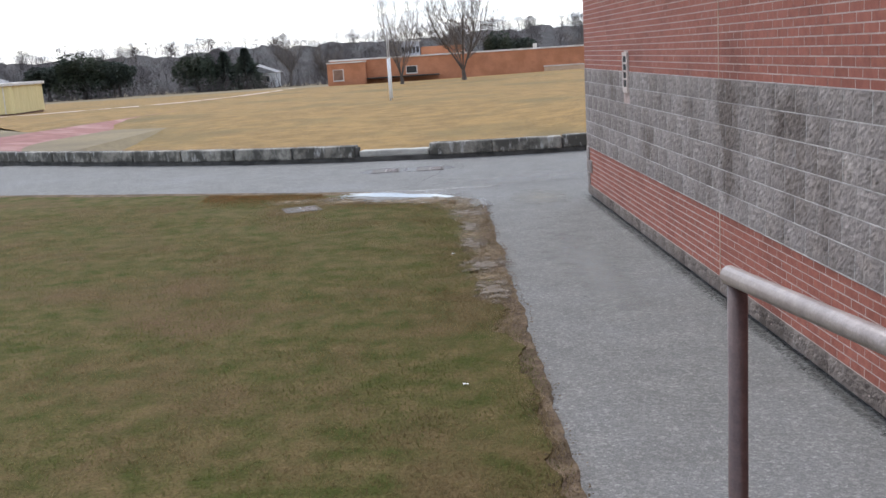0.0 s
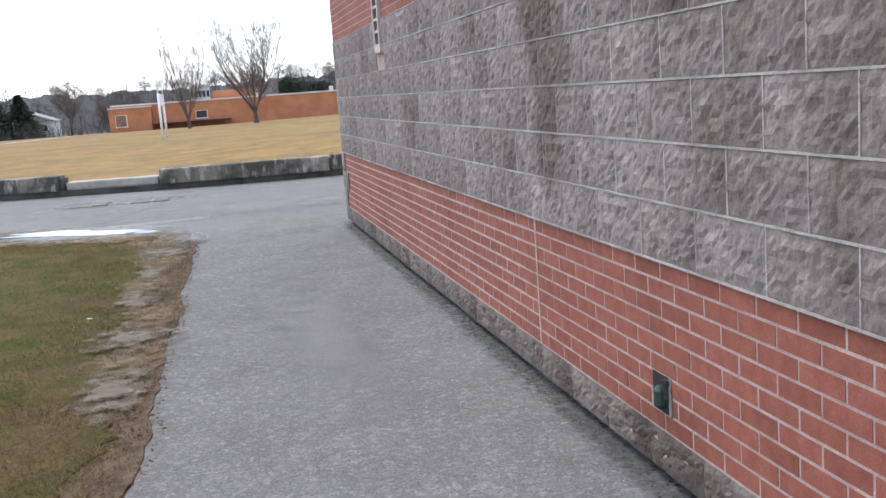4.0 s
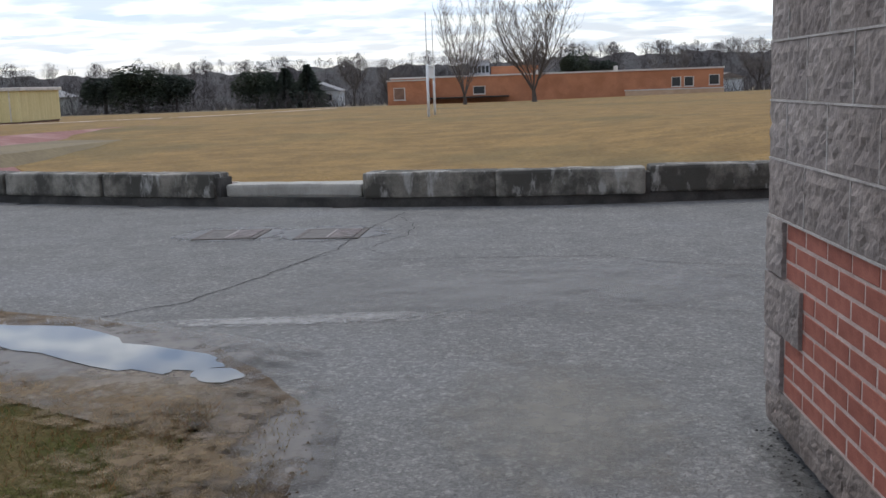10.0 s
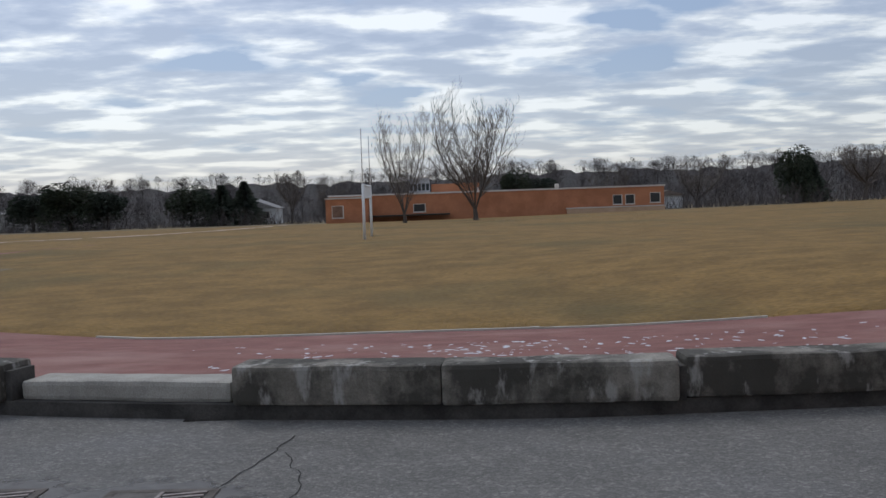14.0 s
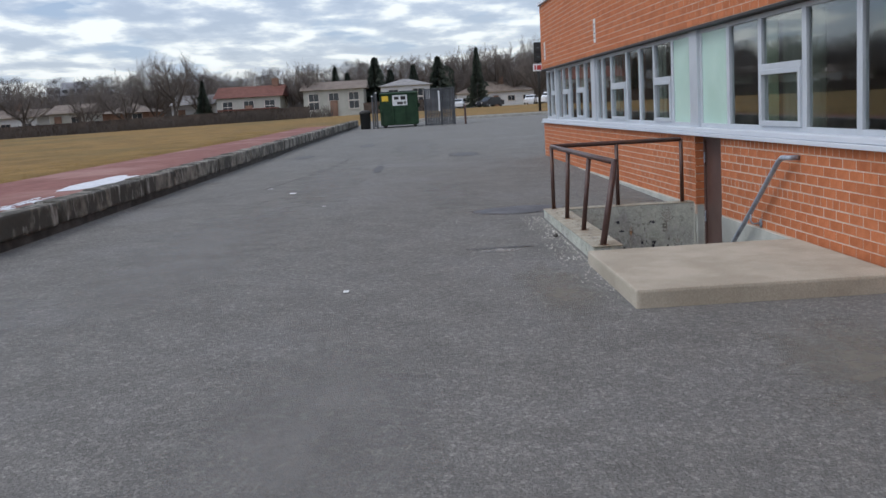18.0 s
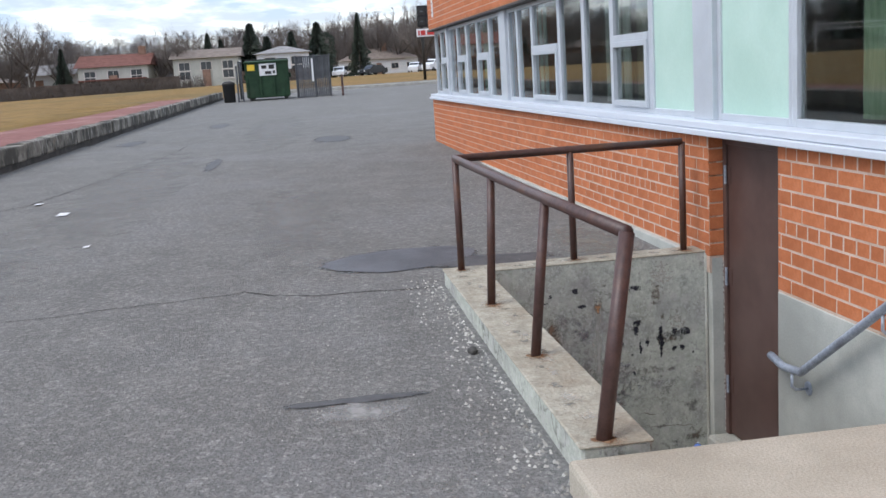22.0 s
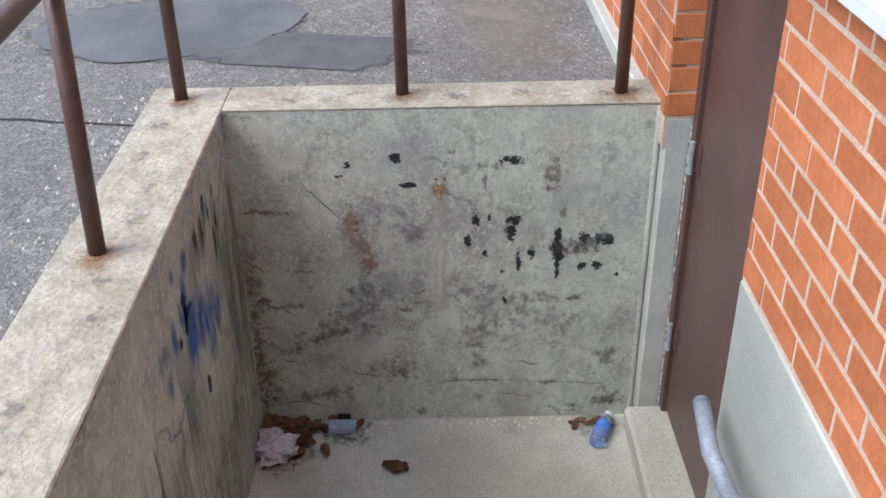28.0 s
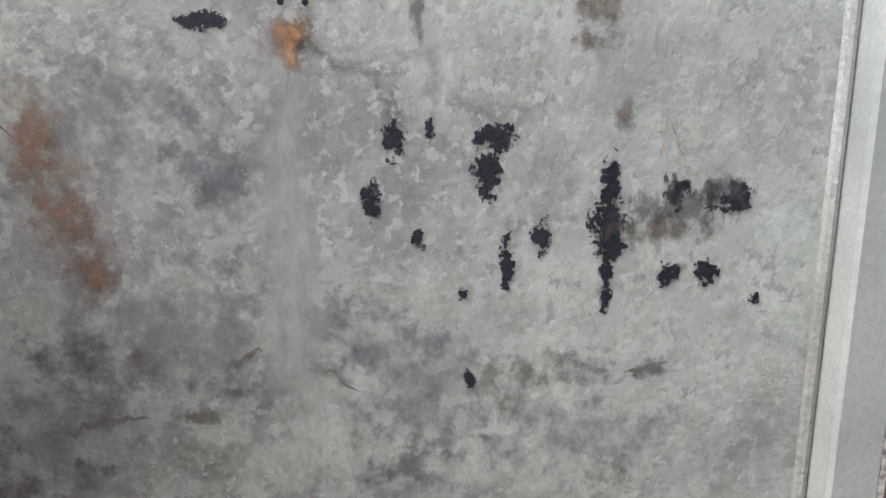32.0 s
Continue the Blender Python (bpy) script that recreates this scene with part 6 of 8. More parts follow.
def lawn_pick(green):
    def pick(r):
        x, y = -1.75 - 9.0 * r.random() ** 1.7, 2.6 - 17 * r.random()
        edge = min(lawn_far(x) - y, lawn_side(y) - x)
        trod = 0.42 * bare(y)
        if edge < 0.02 or (edge < trod and r.random() > 0.12 + 0.88 * (edge / trod) ** 2) or math.hypot((x + 3.1) / 1.3, (y - 1.2 + 0.55 * (x + 3.1)) / 0.5) < 1:
            return None
        g = noise.noise((x * 0.55, y * 0.55, 3)) + 0.5 * noise.noise((x * 1.9, y * 1.9, 5)) + 0.10 - max(0.0, 0.6 * bare(y) - edge)
        if (g + r.uniform(-0.35, 0.35) > 0.02) != green:
            return None
        return x, y, gz(x, y) + 0.014
    return pick


M["blade_rust"] = mat("rusty_blade", (0.165, 0.088, 0.036), (0.235, 0.135, 0.058), 2.5, 0.85, 0.0, 40, spread=0.2)
M["blade_pale"] = mat("bleached_blade", (0.26, 0.195, 0.115), (0.36, 0.285, 0.175), 2.5, 0.85, 0.0, 40, spread=0.2)


def rust_pick(r):
    """Dead orange-brown grass behind the puddle."""
    x, d = -2.1 - 4.5 * r.random(), 0.45 + 1.1 * abs(r.gauss(0, 0.55))
    y = lawn_far(x) - d
    if lawn_side(y) - x < 0.35 + 0.2 * r.random() or math.hypot((x + 3.1) / 1.3, (y - 1.2 + 0.55 * (x + 3.1)) / 0.5) < 1:
        return None
    return x, y, gz(x, y) + 0.016


def pale_pick(r):
    """Bleached grass lying along the trodden strip."""
    y = 1.8 - 12 * r.random()
    edge = bare(y) * 0.42 * r.uniform(0.55, 1.7)
    x = lawn_side(y) - edge
    if edge > lawn_far(x) - y or noise.noise((x * 2.3, y * 2.3, 8)) + r.uniform(-0.3, 0.3) < 0.05:
        return None
    return x, y, gz(x, y) + 0.012


for key in ("blade_green", "blade_straw", "blade_gold", "blade_rust", "blade_pale"):
    # light shines through thin blades
    nt = M[key].node_tree
    bsdf, out_ = nt.nodes["Principled BSDF"], nt.nodes["Material Output"]
    bsdf.inputs["Specular IOR Level"].default_value = 0.05
    thin, both = nt.nodes.new("ShaderNodeBsdfTranslucent"), nt.nodes.new("ShaderNodeMixShader")
    nt.links.new(bsdf.inputs["Base Color"].links[0].from_socket, thin.inputs[0])
    both.inputs[0].default_value = 0.45
    nt.links.new(bsdf.outputs[0], both.inputs[1])
    nt.links.new(thin.outputs[0], both.inputs[2])
    nt.links.new(both.outputs[0], out_.inputs["Surface"])
blades("rusty_grass", 16000, rust_pick, 0.026, M["blade_rust"], 4, "dead orange-brown grass behind the puddle")
blades("bleached_grass", 9000, pale_pick, 0.018, M["blade_pale"], 5, "bleached flattened grass along the bare strip")
blades("grass", 85000, lawn_pick(True), 0.026, M["blade_green"], 1, "short green blades of the lawn")
blades("dead_grass", 105000, lawn_pick(False), 0.026, M["blade_straw"], 2, "short straw-brown blades of the lawn")


def edge_pick(r):
    i = r.randrange(40, 760)
    p, d, n_ = kerb_frame(i)
    far = 0.12 + 2.6 * r.random() ** 2.2
    q = p + n_ * (track_width(p) + far)
    return q.x, q.y, gz(q.x, q.y) + field_lift(p, far) - 0.01


blades("field_grass", 40000, edge_pick, 0.035, M["blade_gold"], 3, "dry golden blades at the edge of the field")
M["stone"] = mat("loose_gravel", (0.15, 0.145, 0.135), (0.31, 0.30, 0.28), 3, 0.9, 0.3, 60, spread=0.4)


def gravel(name, count, pick, size, seed, label, material=None):
    r = random.Random(seed)
    vs, fs = [], []
    for _ in range(count):
        x, y, z = pick(r)
        s, a = size * r.uniform(0.4, 1.5), r.uniform(0, 6.28)
        k = len(vs)
        for j in range(4):
            t = a + j * 1.571
            vs.append((x + s * math.cos(t), y + s * 0.8 * math.sin(t), z))
        vs.append((x + s * 0.2, y, z + s * 0.8))
        fs += [(k, k + 1, k + 4), (k + 1, k + 2, k + 4), (k + 2, k + 3, k + 4), (k + 3, k, k + 4)]
    me = bpy.data.meshes.new(name)
    me.from_pydata(vs, [], fs)
    me.update()
    return tagged(link(name, me, material or M["stone"]), label, "gravel", "", "stuff")


gravel("grit", 5200, lambda r: (lambda x, y: (x, y, gz(x, y)))(-0.02 - 1.6 * r.random() ** 1.6, -14 + 14 * r.random()), 0.0045, 4, "loose grit on the foot path")
M["crumb"] = mat("concrete_crumbs", (0.28, 0.27, 0.245), (0.47, 0.455, 0.415), 6, 0.9, 0.3, 90, spread=0.3)
gravel("grit", 620, lambda r: (lambda x, y: (x, y, gz(x, y)))(8.2 + 4.6 * r.random(), 0.71 + 0.22 * r.random() ** 2.2), 0.0085, 5, "pale crumbled concrete beside the stairwell wall", M["crumb"])
gravel("grit", 420, lambda r: (lambda x, y: (x, y, gz(x, y)))(8.0 + 5.0 * r.random(), 0.74 + 0.9 * r.random() ** 1.6), 0.0045, 15, "pale grit beside the stairwell wall", M["crumb"])
gravel("grit", 900, lambda r: (lambda x, y: (x, y, gz(x, y)))(12.7 + 5 * r.random() ** 1.6, -0.85 + 1.2 * r.random() ** 1.7), 0.0065, 6, "pale grit along the foot of the wing")
gravel("grit", 900, lambda r: (lambda x, y: (x, y, gz(x, y)))(3.5 + 4.4 * r.random(), -0.8 + 1.6 * r.random()), 0.004, 7, "scattered grit before the landing")
gravel("grit", 150, lambda r: (12.43 - 0.05 * r.random() ** 2, -0.85 + 1.2 * r.random(), FLOOR_Z), 0.006, 8, "pale grit along the foot of the back wall", M["lime"])
gravel("soil_crumbs", 1500, lambda r: (lambda y: (lawn_side(y) - 0.25 * r.random() + 0.05, y, 0.02))(-13 + 13 * r.random()), 0.008, 9, "dark crumbs of soil along the lawn's edge", M["dirt"])
bm = bmesh.new()
bmesh.ops.create_icosphere(bm, subdivisions=2, radius=1)
for v_ in bm.verts:
    k = 1 + 0.3 * noise.noise(v_.co * 1.7)
    v_.co = Vector((11.155 + 0.034 * v_.co.x * k, 0.765 + 0.024 * v_.co.y * k, gz(11, 0.7) + 0.014 + 0.018 * v_.co.z * k))
tagged(part("stone", bm, M["dark_sill"]), "dark loose stone beside the stairwell wall", "stone")
# dark gutter of dirt at the foot of the addition
gravel("gutter_dirt", 1300, lambda r: (0.03 - 0.10 * r.random() ** 1.3, -14 + 14 * r.random(), 0.0), 0.007, 10, "dark dirt and leaf litter at the foot of the wall", M["crack"])
# gutter dirt, with the wall's shade on the asphalt painted in
R["gutter", "ground"] = ragged("gutter_dirt_and_shade", (0.030, 0.027, 0.024), (0.070, 0.064, 0.057), "XY", 22, 2.0, 0.15, 1.0, 0.6)
for k in range(9):
    ground_stain("gutter", -0.03, -0.9 - 1.7 * k, 0.11, 1.5, "dark line of dirt and painted shade along the wall's foot", "stain", 0, 0.0035)

# pale flakes and old snow on the track
M["track_pale"] = mat("dried_track_stain", (0.36, 0.22, 0.195), (0.44, 0.30, 0.27), 8, 0.9, 0.3, 80)
M["snow"] = mat("old_snow", (0.55, 0.56, 0.60), (0.70, 0.71, 0.74), 6, 0.7, 0.2, 80)
rnd = random.Random(21)


def on_track(i, off):
    p, d, n_ = kerb_frame(i)
    q = p + n_ * off
    return q.x, q.y, 0.176 - track_drop(p) * (off - 0.2) / (track_width(p) - 0.1)


i0 = index_at(1.0)
bm = bmesh.new()
for k in range(260):
    i = int(min(len(KERB) - 5, max(5, rnd.gauss(i0 + 8, 22))))
    x, y, h_ = on_track(i, 0.5 + 4.2 * rnd.random() ** 0.8)
    s = rnd.uniform(0.01, 0.038)
    ps = round_patch(x, y, s * 1.6, s * 0.8, k, 7, 0.3, rnd.uniform(0, 3))
    bm.faces.new([bm.verts.new((px_, py_, gz(px_, py_) + h_ + 0.0002 * (k % 9))) for px_, py_ in ps])
tagged(part("paint_flakes", bm, M["snow"]), "pale flakes scattered over the red track", "flakes", "", "stuff")
bm = bmesh.new()
for k in range(130):
    i = int(rnd.uniform(index_at(17.5), index_at(9.5)))
    x, y, h_ = on_track(i, 1.75 + rnd.gauss(0, 0.12) - 0.25 * math.sin(i * 0.05))
    s = rnd.uniform(0.03, 0.09)
    ps = round_patch(x, y, s * 2.2, s * 0.5, k, 8, 0.3, -0.03)
    bm.faces.new([bm.verts.new((px_, py_, gz(px_, py_) + h_ + 0.0002 * (k % 9))) for px_, py_ in ps])
tagged(part("frost_line", bm, M["snow"]), "thin broken line of frost along the track", "frost", "", "stuff")
x, y, h_ = on_track(index_at(20.5), 1.7)
flat("snow_patch", round_patch(x, y, 1.9, 0.38, 3, 30, 0.4, -0.02), h_ + 0.003, M["snow"], "flat patch of old snow on the track", "snow")
# white edging between track and field by the bend
pts = [on_track(i, track_width(KERB[i]) + 0.02) for i in range(index_at(3.2), index_at(-9.5), 3)]
bm = bmesh.new()
prev = None
for (x, y, h_), (x2, y2, _) in zip(pts, pts[1:]):
    d = Vector((x2 - x, y2 - y)).normalized()
    e = [bm.verts.new((x - d.y * s, y + d.x * s, gz(x, y) + h_ + z)) for s, z in ((-0.025, -0.06), (-0.025, 0.022), (0.025, 0.022), (0.025, -0.06))]
    if prev:
        for a in range(3):
            bm.faces.new((prev[a], e[a], e[a + 1], prev[a + 1]))
    prev = e
tagged(part("track_edging", bm, M["lime"]), "thin pale edging strip between track and field", "edging", "", "structure")

# ---- handrail at the top of the path ----
rail0 = thing("step_railing", (-2.136, -13.817, 0), "brown pipe railing at the steps by the path", "railing")
part("post", tube([(-2.136, -13.817, 0.0), (-2.136, -13.817, 1.908)], 0.0195, 12), M["pipe"], rail0, smooth=True)
part("top_rail", tube([(-2.148, -13.801, 1.921), (-2.067, -14.297, 1.921), (-1.892, -15.381, 1.921), (-1.803, -15.924, 1.921)], 0.0195, 12), M["pipe_pale"], rail0, "pale grey top rail, lighter than its posts", smooth=True)
part("post", tube([(-1.803, -15.924, 0.0), (-1.803, -15.924, 1.908)], 0.0195, 12), M["pipe"], rail0, smooth=True)

# ---- litter in the stairwell ----
M["leaf"] = mat("dead_leaf", (0.085, 0.038, 0.022), (0.16, 0.08, 0.045), 30, 0.9, 0.3, 120, spread=0.3)
M["plastic_blue"] = plain("blue_plastic", (0.50, 0.64, 0.90), 0.15, 0.0, 0.5, Transmission_Weight=0.75, IOR=1.3)
M["label_blue"] = mat("bottle_label", (0.05, 0.14, 0.55), (0.12, 0.25, 0.70), 40, 0.4, 0.0, 90)
M["paper"] = mat("grubby_paper", (0.40, 0.37, 0.41), (0.58, 0.55, 0.58), 25, 0.9, 0.3, 90)


def leaf(x, y, z, s, turn, seed, material=None, name="dead_leaf", label="curled brown dead leaf on the stairwell floor"):
    bm = bmesh.new()
    cols = 5
    rows_ = []
    for i in range(cols):
        t = i / (cols - 1)
        w = s * 0.55 * math.sin(math.pi * (0.12 + 0.76 * t)) * (1 + 0.3 * noise.noise((i, seed, 0)))
        row = []
        for j in (-1, 0, 1):
            row.append(bm.verts.new((s * (2 * t - 1), w * j, 0.004 + s * 0.35 * abs(j) * (0.6 + 0.5 * noise.noise((t * 3, j, seed))) + 0.1 * s * abs(noise.noise((t * 2, seed, 3))))))
        rows_.append(row)
    for a, b in zip(rows_, rows_[1:]):
        for j in range(2):
            bm.faces.new((a[j], b[j], b[j + 1], a[j + 1]))
    bm.transform(Matrix.Translation((x, y, z)) @ Matrix.Rotation(turn, 4, "Z"))
    return tagged(part(name, bm, material or M["leaf"]), label, "leaf", "dead leaves")


rnd = random.Random(8)
patch("leaf_stain", "floor", 12.33, 0.355, 0.20, 0.15, ragged("leaf_tannin", (0.10, 0.055, 0.030), (0.20, 0.125, 0.075), "XY", 25, 3.0, 0.2, 0.8, 0.85), well)
patch("damp_spot", "floor", 12.38, 0.14, 0.11, 0.12, ragged("damp_floor", (0.13, 0.115, 0.09), (0.22, 0.20, 0.16), "XY", 25, 2.6, 0.2, 0.8, 0.75), well)
patch("damp_spot", "floor", 12.40, -0.78, 0.10, 0.12, ragged("damp_corner", (0.16, 0.14, 0.11), (0.25, 0.225, 0.18), "XY", 25, 2.6, 0.2, 0.8, 0.7), well)
for k in range(58):
    leaf(12.36 + rnd.uniform(-0.13, 0.06), 0.35 + rnd.gauss(0, 0.055), FLOOR_Z + 0.0006 * k, rnd.uniform(0.022, 0.05), rnd.uniform(0, 6), k)
for k in range(9):
    leaf(12.39 + rnd.uniform(-0.03, 0.03), -0.76 + rnd.gauss(0, 0.05), FLOOR_Z, rnd.uniform(0.015, 0.03), rnd.uniform(0, 6), 40 + k)
for k in range(6):
    leaf(12.40 + rnd.uniform(-0.03, 0.02), 0.18 + rnd.gauss(0, 0.05), FLOOR_Z, rnd.uniform(0.015, 0.03), rnd.uniform(0, 6), 60 + k)
leaf(12.18, -0.05, FLOOR_Z, 0.05, 1.2, 90)
leaf(12.17, -0.07, FLOOR_Z + 0.004, 0.035, 2.4, 91)
leaf(11.36, -0.77, FLOOR_Z, 0.04, 0.5, 92, M["crack"], "stone_chip", "dark chip of stone on the stairwell floor")
bag = bmesh.new()
bmesh.ops.create_icosphere(bag, subdivisions=3, radius=1)
for v_ in bag.verts:
    k = 1 + 0.55 * noise.noise(v_.co * 2.3) + 0.3 * noise.noise(v_.co * 6)
    v_.co = Vector((v_.co.x * 0.075 * k, v_.co.y * 0.075 * k, max(0.0, (v_.co.z * 0.5 + 0.42) * 0.075 * k)))
bmesh.ops.translate(bag, verts=bag.verts, vec=(12.27, 0.375, FLOOR_Z))
tagged(part("paper_bag", bag, M["paper"]), "crumpled grey-white paper bag among the leaves", "litter")
cup = thing("crushed_carton", (12.385, 0.15, FLOOR_Z), "flattened pale blue drink carton by the wall", "carton")
part("body", box(12.36, 12.41, 0.10, 0.20, FLOOR_Z, FLOOR_Z + 0.035, 0.008, seg=2), mat("faded_blue_card", (0.25, 0.33, 0.42), (0.34, 0.43, 0.52), 20, 0.6, 0.1, 80), cup)
part("flap", box(12.415, 12.425, 0.12, 0.17, FLOOR_Z, FLOOR_Z + 0.05, 0.003), M["crack"], cup)
bottle = thing("plastic_bottle", (12.36, -0.80, FLOOR_Z), "clear blue plastic water bottle lying at the wall", "bottle")
bt = Matrix.Translation((12.335, -0.800, FLOOR_Z + 0.030)) @ Matrix.Rotation(radians(-24), 4, "Z") @ Matrix.Scale(0.85, 4) @ Matrix.Rotation(radians(90), 4, "Y")


def bottle_part(name, profile, material, parent, sides=18):
    bm = lathe(profile, sides=sides)
    bm.transform(bt)
    return part(name, bm, material, parent, smooth=True)


bottle_part("body", [(0.012, -0.10), (0.029, -0.097), (0.032, -0.09), (0.032, -0.04), (0.030, -0.03), (0.032, -0.02), (0.032, 0.03), (0.026, 0.06), (0.014, 0.08), (0.0125, 0.09)], M["plastic_blue"], bottle)
bottle_part("wrapper", [(0.0325, -0.035), (0.0328, -0.03), (0.0328, 0.02), (0.0325, 0.024)], M["label_blue"], bottle)
bottle_part("cap", [(0.0145, 0.088), (0.0150, 0.09), (0.0150, 0.105), (0.012, 0.108)], M["white_metal"], bottle)
fd = thing("floor_drain", (11.815, 0.04, FLOOR_Z), "round rusty floor drain with parallel slots", "drain")
# thin black disc gives the darkness below the drain's bars
part("sump", lathe([(0.062, 0.001), (0.062, 0.0025)], (11.815, 0.04, FLOOR_Z), 26), M["black"], fd)
ringbm = bmesh.new()
for r_in, r_out, z in ((0.062, 0.076, 0.006),):
    a_ = [[ringbm.verts.new((11.815 + r * math.cos(t), 0.04 + r * math.sin(t), FLOOR_Z + zz)) for t in (2 * math.pi * j / 30 for j in range(30))] for r, zz in ((r_in, 0.001), (r_in, z), (r_out, z), (r_out, 0.001))]
    for b_, c_ in zip(a_, a_[1:]):
        for j in range(30):
            ringbm.faces.new((b_[j], b_[(j + 1) % 30], c_[(j + 1) % 30], c_[j]))
part("rim", ringbm, M["iron"], fd)
for k in range(9):
    o = -0.052 + 0.013 * k
    w = math.sqrt(max(0.0, 0.062 ** 2 - o * o))
    part("bar", box(11.815 + o - 0.0032, 11.815 + o + 0.0032, 0.04 - w, 0.04 + w, FLOOR_Z + 0.001, FLOOR_Z + 0.006), M["iron"], fd)
part("bar", box(11.815 - 0.06, 11.815 + 0.06, 0.036, 0.044, FLOOR_Z + 0.002, FLOOR_Z + 0.0068), M["iron"], fd)
flat("lime_ring", [(11.815 + (0.092 + 0.012 * noise.noise((math.cos(a) * 2, math.sin(a) * 2, 0))) * math.cos(a), 0.04 + 0.095 * math.sin(a)) for a in (2 * math.pi * j / 24 for j in range(24))], FLOOR_Z + 0.0008, M["lime"], "pale ring of lime round the floor drain", "stain", follow=False)


# ---- beyond the drive: materials ----
M["bark"] = mat("grey_bark", (0.085, 0.070, 0.060), (0.140, 0.118, 0.102), 3, 0.95, 0.5, 20)
M["twig"] = mat("winter_twigs", (0.130, 0.112, 0.102), (0.205, 0.180, 0.164), 2, 0.95, 0.0, 9, spread=0.25)
M["woods"] = mat("far_winter_woods", (0.076, 0.067, 0.067), (0.120, 0.105, 0.100), 0.05, 0.95, 0.0, 2, spread=0.3)
M["hillside"] = mat("wooded_hillside", (0.042, 0.038, 0.039), (0.075, 0.066, 0.062), 0.30, 0.95, 0.8, 1.2, c3=(0.055, 0.058, 0.052), stretch=(1, 1, 0.45), depth=1.5, big=0.03)
M["needles"] = mat("dark_conifer_needles", (0.048, 0.062, 0.050), (0.088, 0.104, 0.078), 1.5, 0.9, 0.0, 12, spread=0.45)
M["pine"] = mat("pine_needles", (0.044, 0.060, 0.042), (0.086, 0.100, 0.066), 1.2, 0.9, 0.0, 12, spread=0.45)
M["far_brick"] = mat("far_school_brick", (0.40, 0.165, 0.085), (0.50, 0.215, 0.115), 0.6, 0.9, 0.3, 9, c3=(0.35, 0.15, 0.085), big=0.12)
M["far_tan"] = mat("tan_brick_base", (0.50, 0.33, 0.21), (0.58, 0.40, 0.27), 1.0, 0.9, 0.2, 9)
M["trim_pale"] = mat("pale_roof_trim", (0.55, 0.50, 0.45), (0.66, 0.61, 0.55), 1.5, 0.7, 0.0, 12)
M["pane_dark"] = plain("dark_far_glass", (0.03, 0.035, 0.04), 0.08, 0.0, 0.6)
M["stucco"] = mat("cream_stucco", (0.42, 0.41, 0.36), (0.50, 0.485, 0.43), 0.8, 0.9, 0.1, 10)
M["siding"] = mat("pale_siding", (0.60, 0.61, 0.62), (0.72, 0.72, 0.72), 0.7, 0.8, 0.1, 14, stretch=(0.3, 0.3, 5))
M["house_brown"] = mat("brown_house_brick", (0.20, 0.12, 0.085), (0.28, 0.17, 0.125), 1.5, 0.9, 0.2, 12)
M["roof_red"] = mat("red_brown_shingles", (0.125, 0.052, 0.040), (0.18, 0.078, 0.060), 1.5, 0.9, 0.4, 7, stretch=(1, 1, 4))
M["roof_grey"] = mat("grey_shingles", (0.20, 0.195, 0.19), (0.30, 0.29, 0.285), 1.5, 0.9, 0.4, 7, stretch=(1, 1, 4))
M["roof_brown"] = mat("brown_shingles", (0.15, 0.12, 0.10), (0.23, 0.19, 0.16), 1.5, 0.9, 0.4, 7, stretch=(1, 1, 4))
M["portable"] = mat("cream_portable_siding", (0.62, 0.50, 0.24), (0.70, 0.58, 0.30), 0.6, 0.7, 0.1, 10, stretch=(4, 4, 0.3))
M["fence_wood"] = mat("dark_fence_boards", (0.055, 0.040, 0.032), (0.10, 0.075, 0.06), 1.5, 0.95, 0.3, 20, spread=0.25)
M["bin_green"] = mat("dark_green_steel", (0.011, 0.033, 0.014), (0.019, 0.052, 0.023), 2.0, 0.6, 0.15, 30, c3=(0.035, 0.052, 0.03))
M["mesh_grey"] = mat("galvanised_slats", (0.055, 0.058, 0.064), (0.105, 0.11, 0.12), 3, 0.6, 0.1, 40, spread=0.15)
M["tower"] = mat("tower_concrete", (0.36, 0.36, 0.38), (0.46, 0.46, 0.48), 0.2, 0.9, 0.0, 2)
M["rubber"] = plain("tyre_rubber", (0.02, 0.02, 0.02), 0.85)
M["sign_red"] = plain("sign_red", (0.50, 0.035, 0.03), 0.5)
M["yellow"] = plain("yellow_label", (0.75, 0.50, 0.04), 0.5)
M["car_white"] = plain("white_car_paint", (0.72, 0.73, 0.75), 0.25, 0.0, 0.5)
M["car_dark"] = plain("dark_car_paint", (0.025, 0.028, 0.034), 0.25, 0.0, 0.5)


# ---- trees ----
def limb(vs, fs, p, q, r0, r1, sides=3):
    """A tapered twig between two points."""
    d = (q - p).normalized()
    s = d.orthogonal().normalized()
    b = d.cross(s)
    k = len(vs)
    for c, r in ((p, r0), (q, r1)):
        for j in range(sides):
            a = 2 * math.pi * j / sides
            vs.append(tuple(c + (s * math.cos(a) + b * math.sin(a)) * r))
    for j in range(sides):
        fs.append((k + j, k + (j + 1) % sides, k + sides + (j + 1) % sides, k + sides + j))


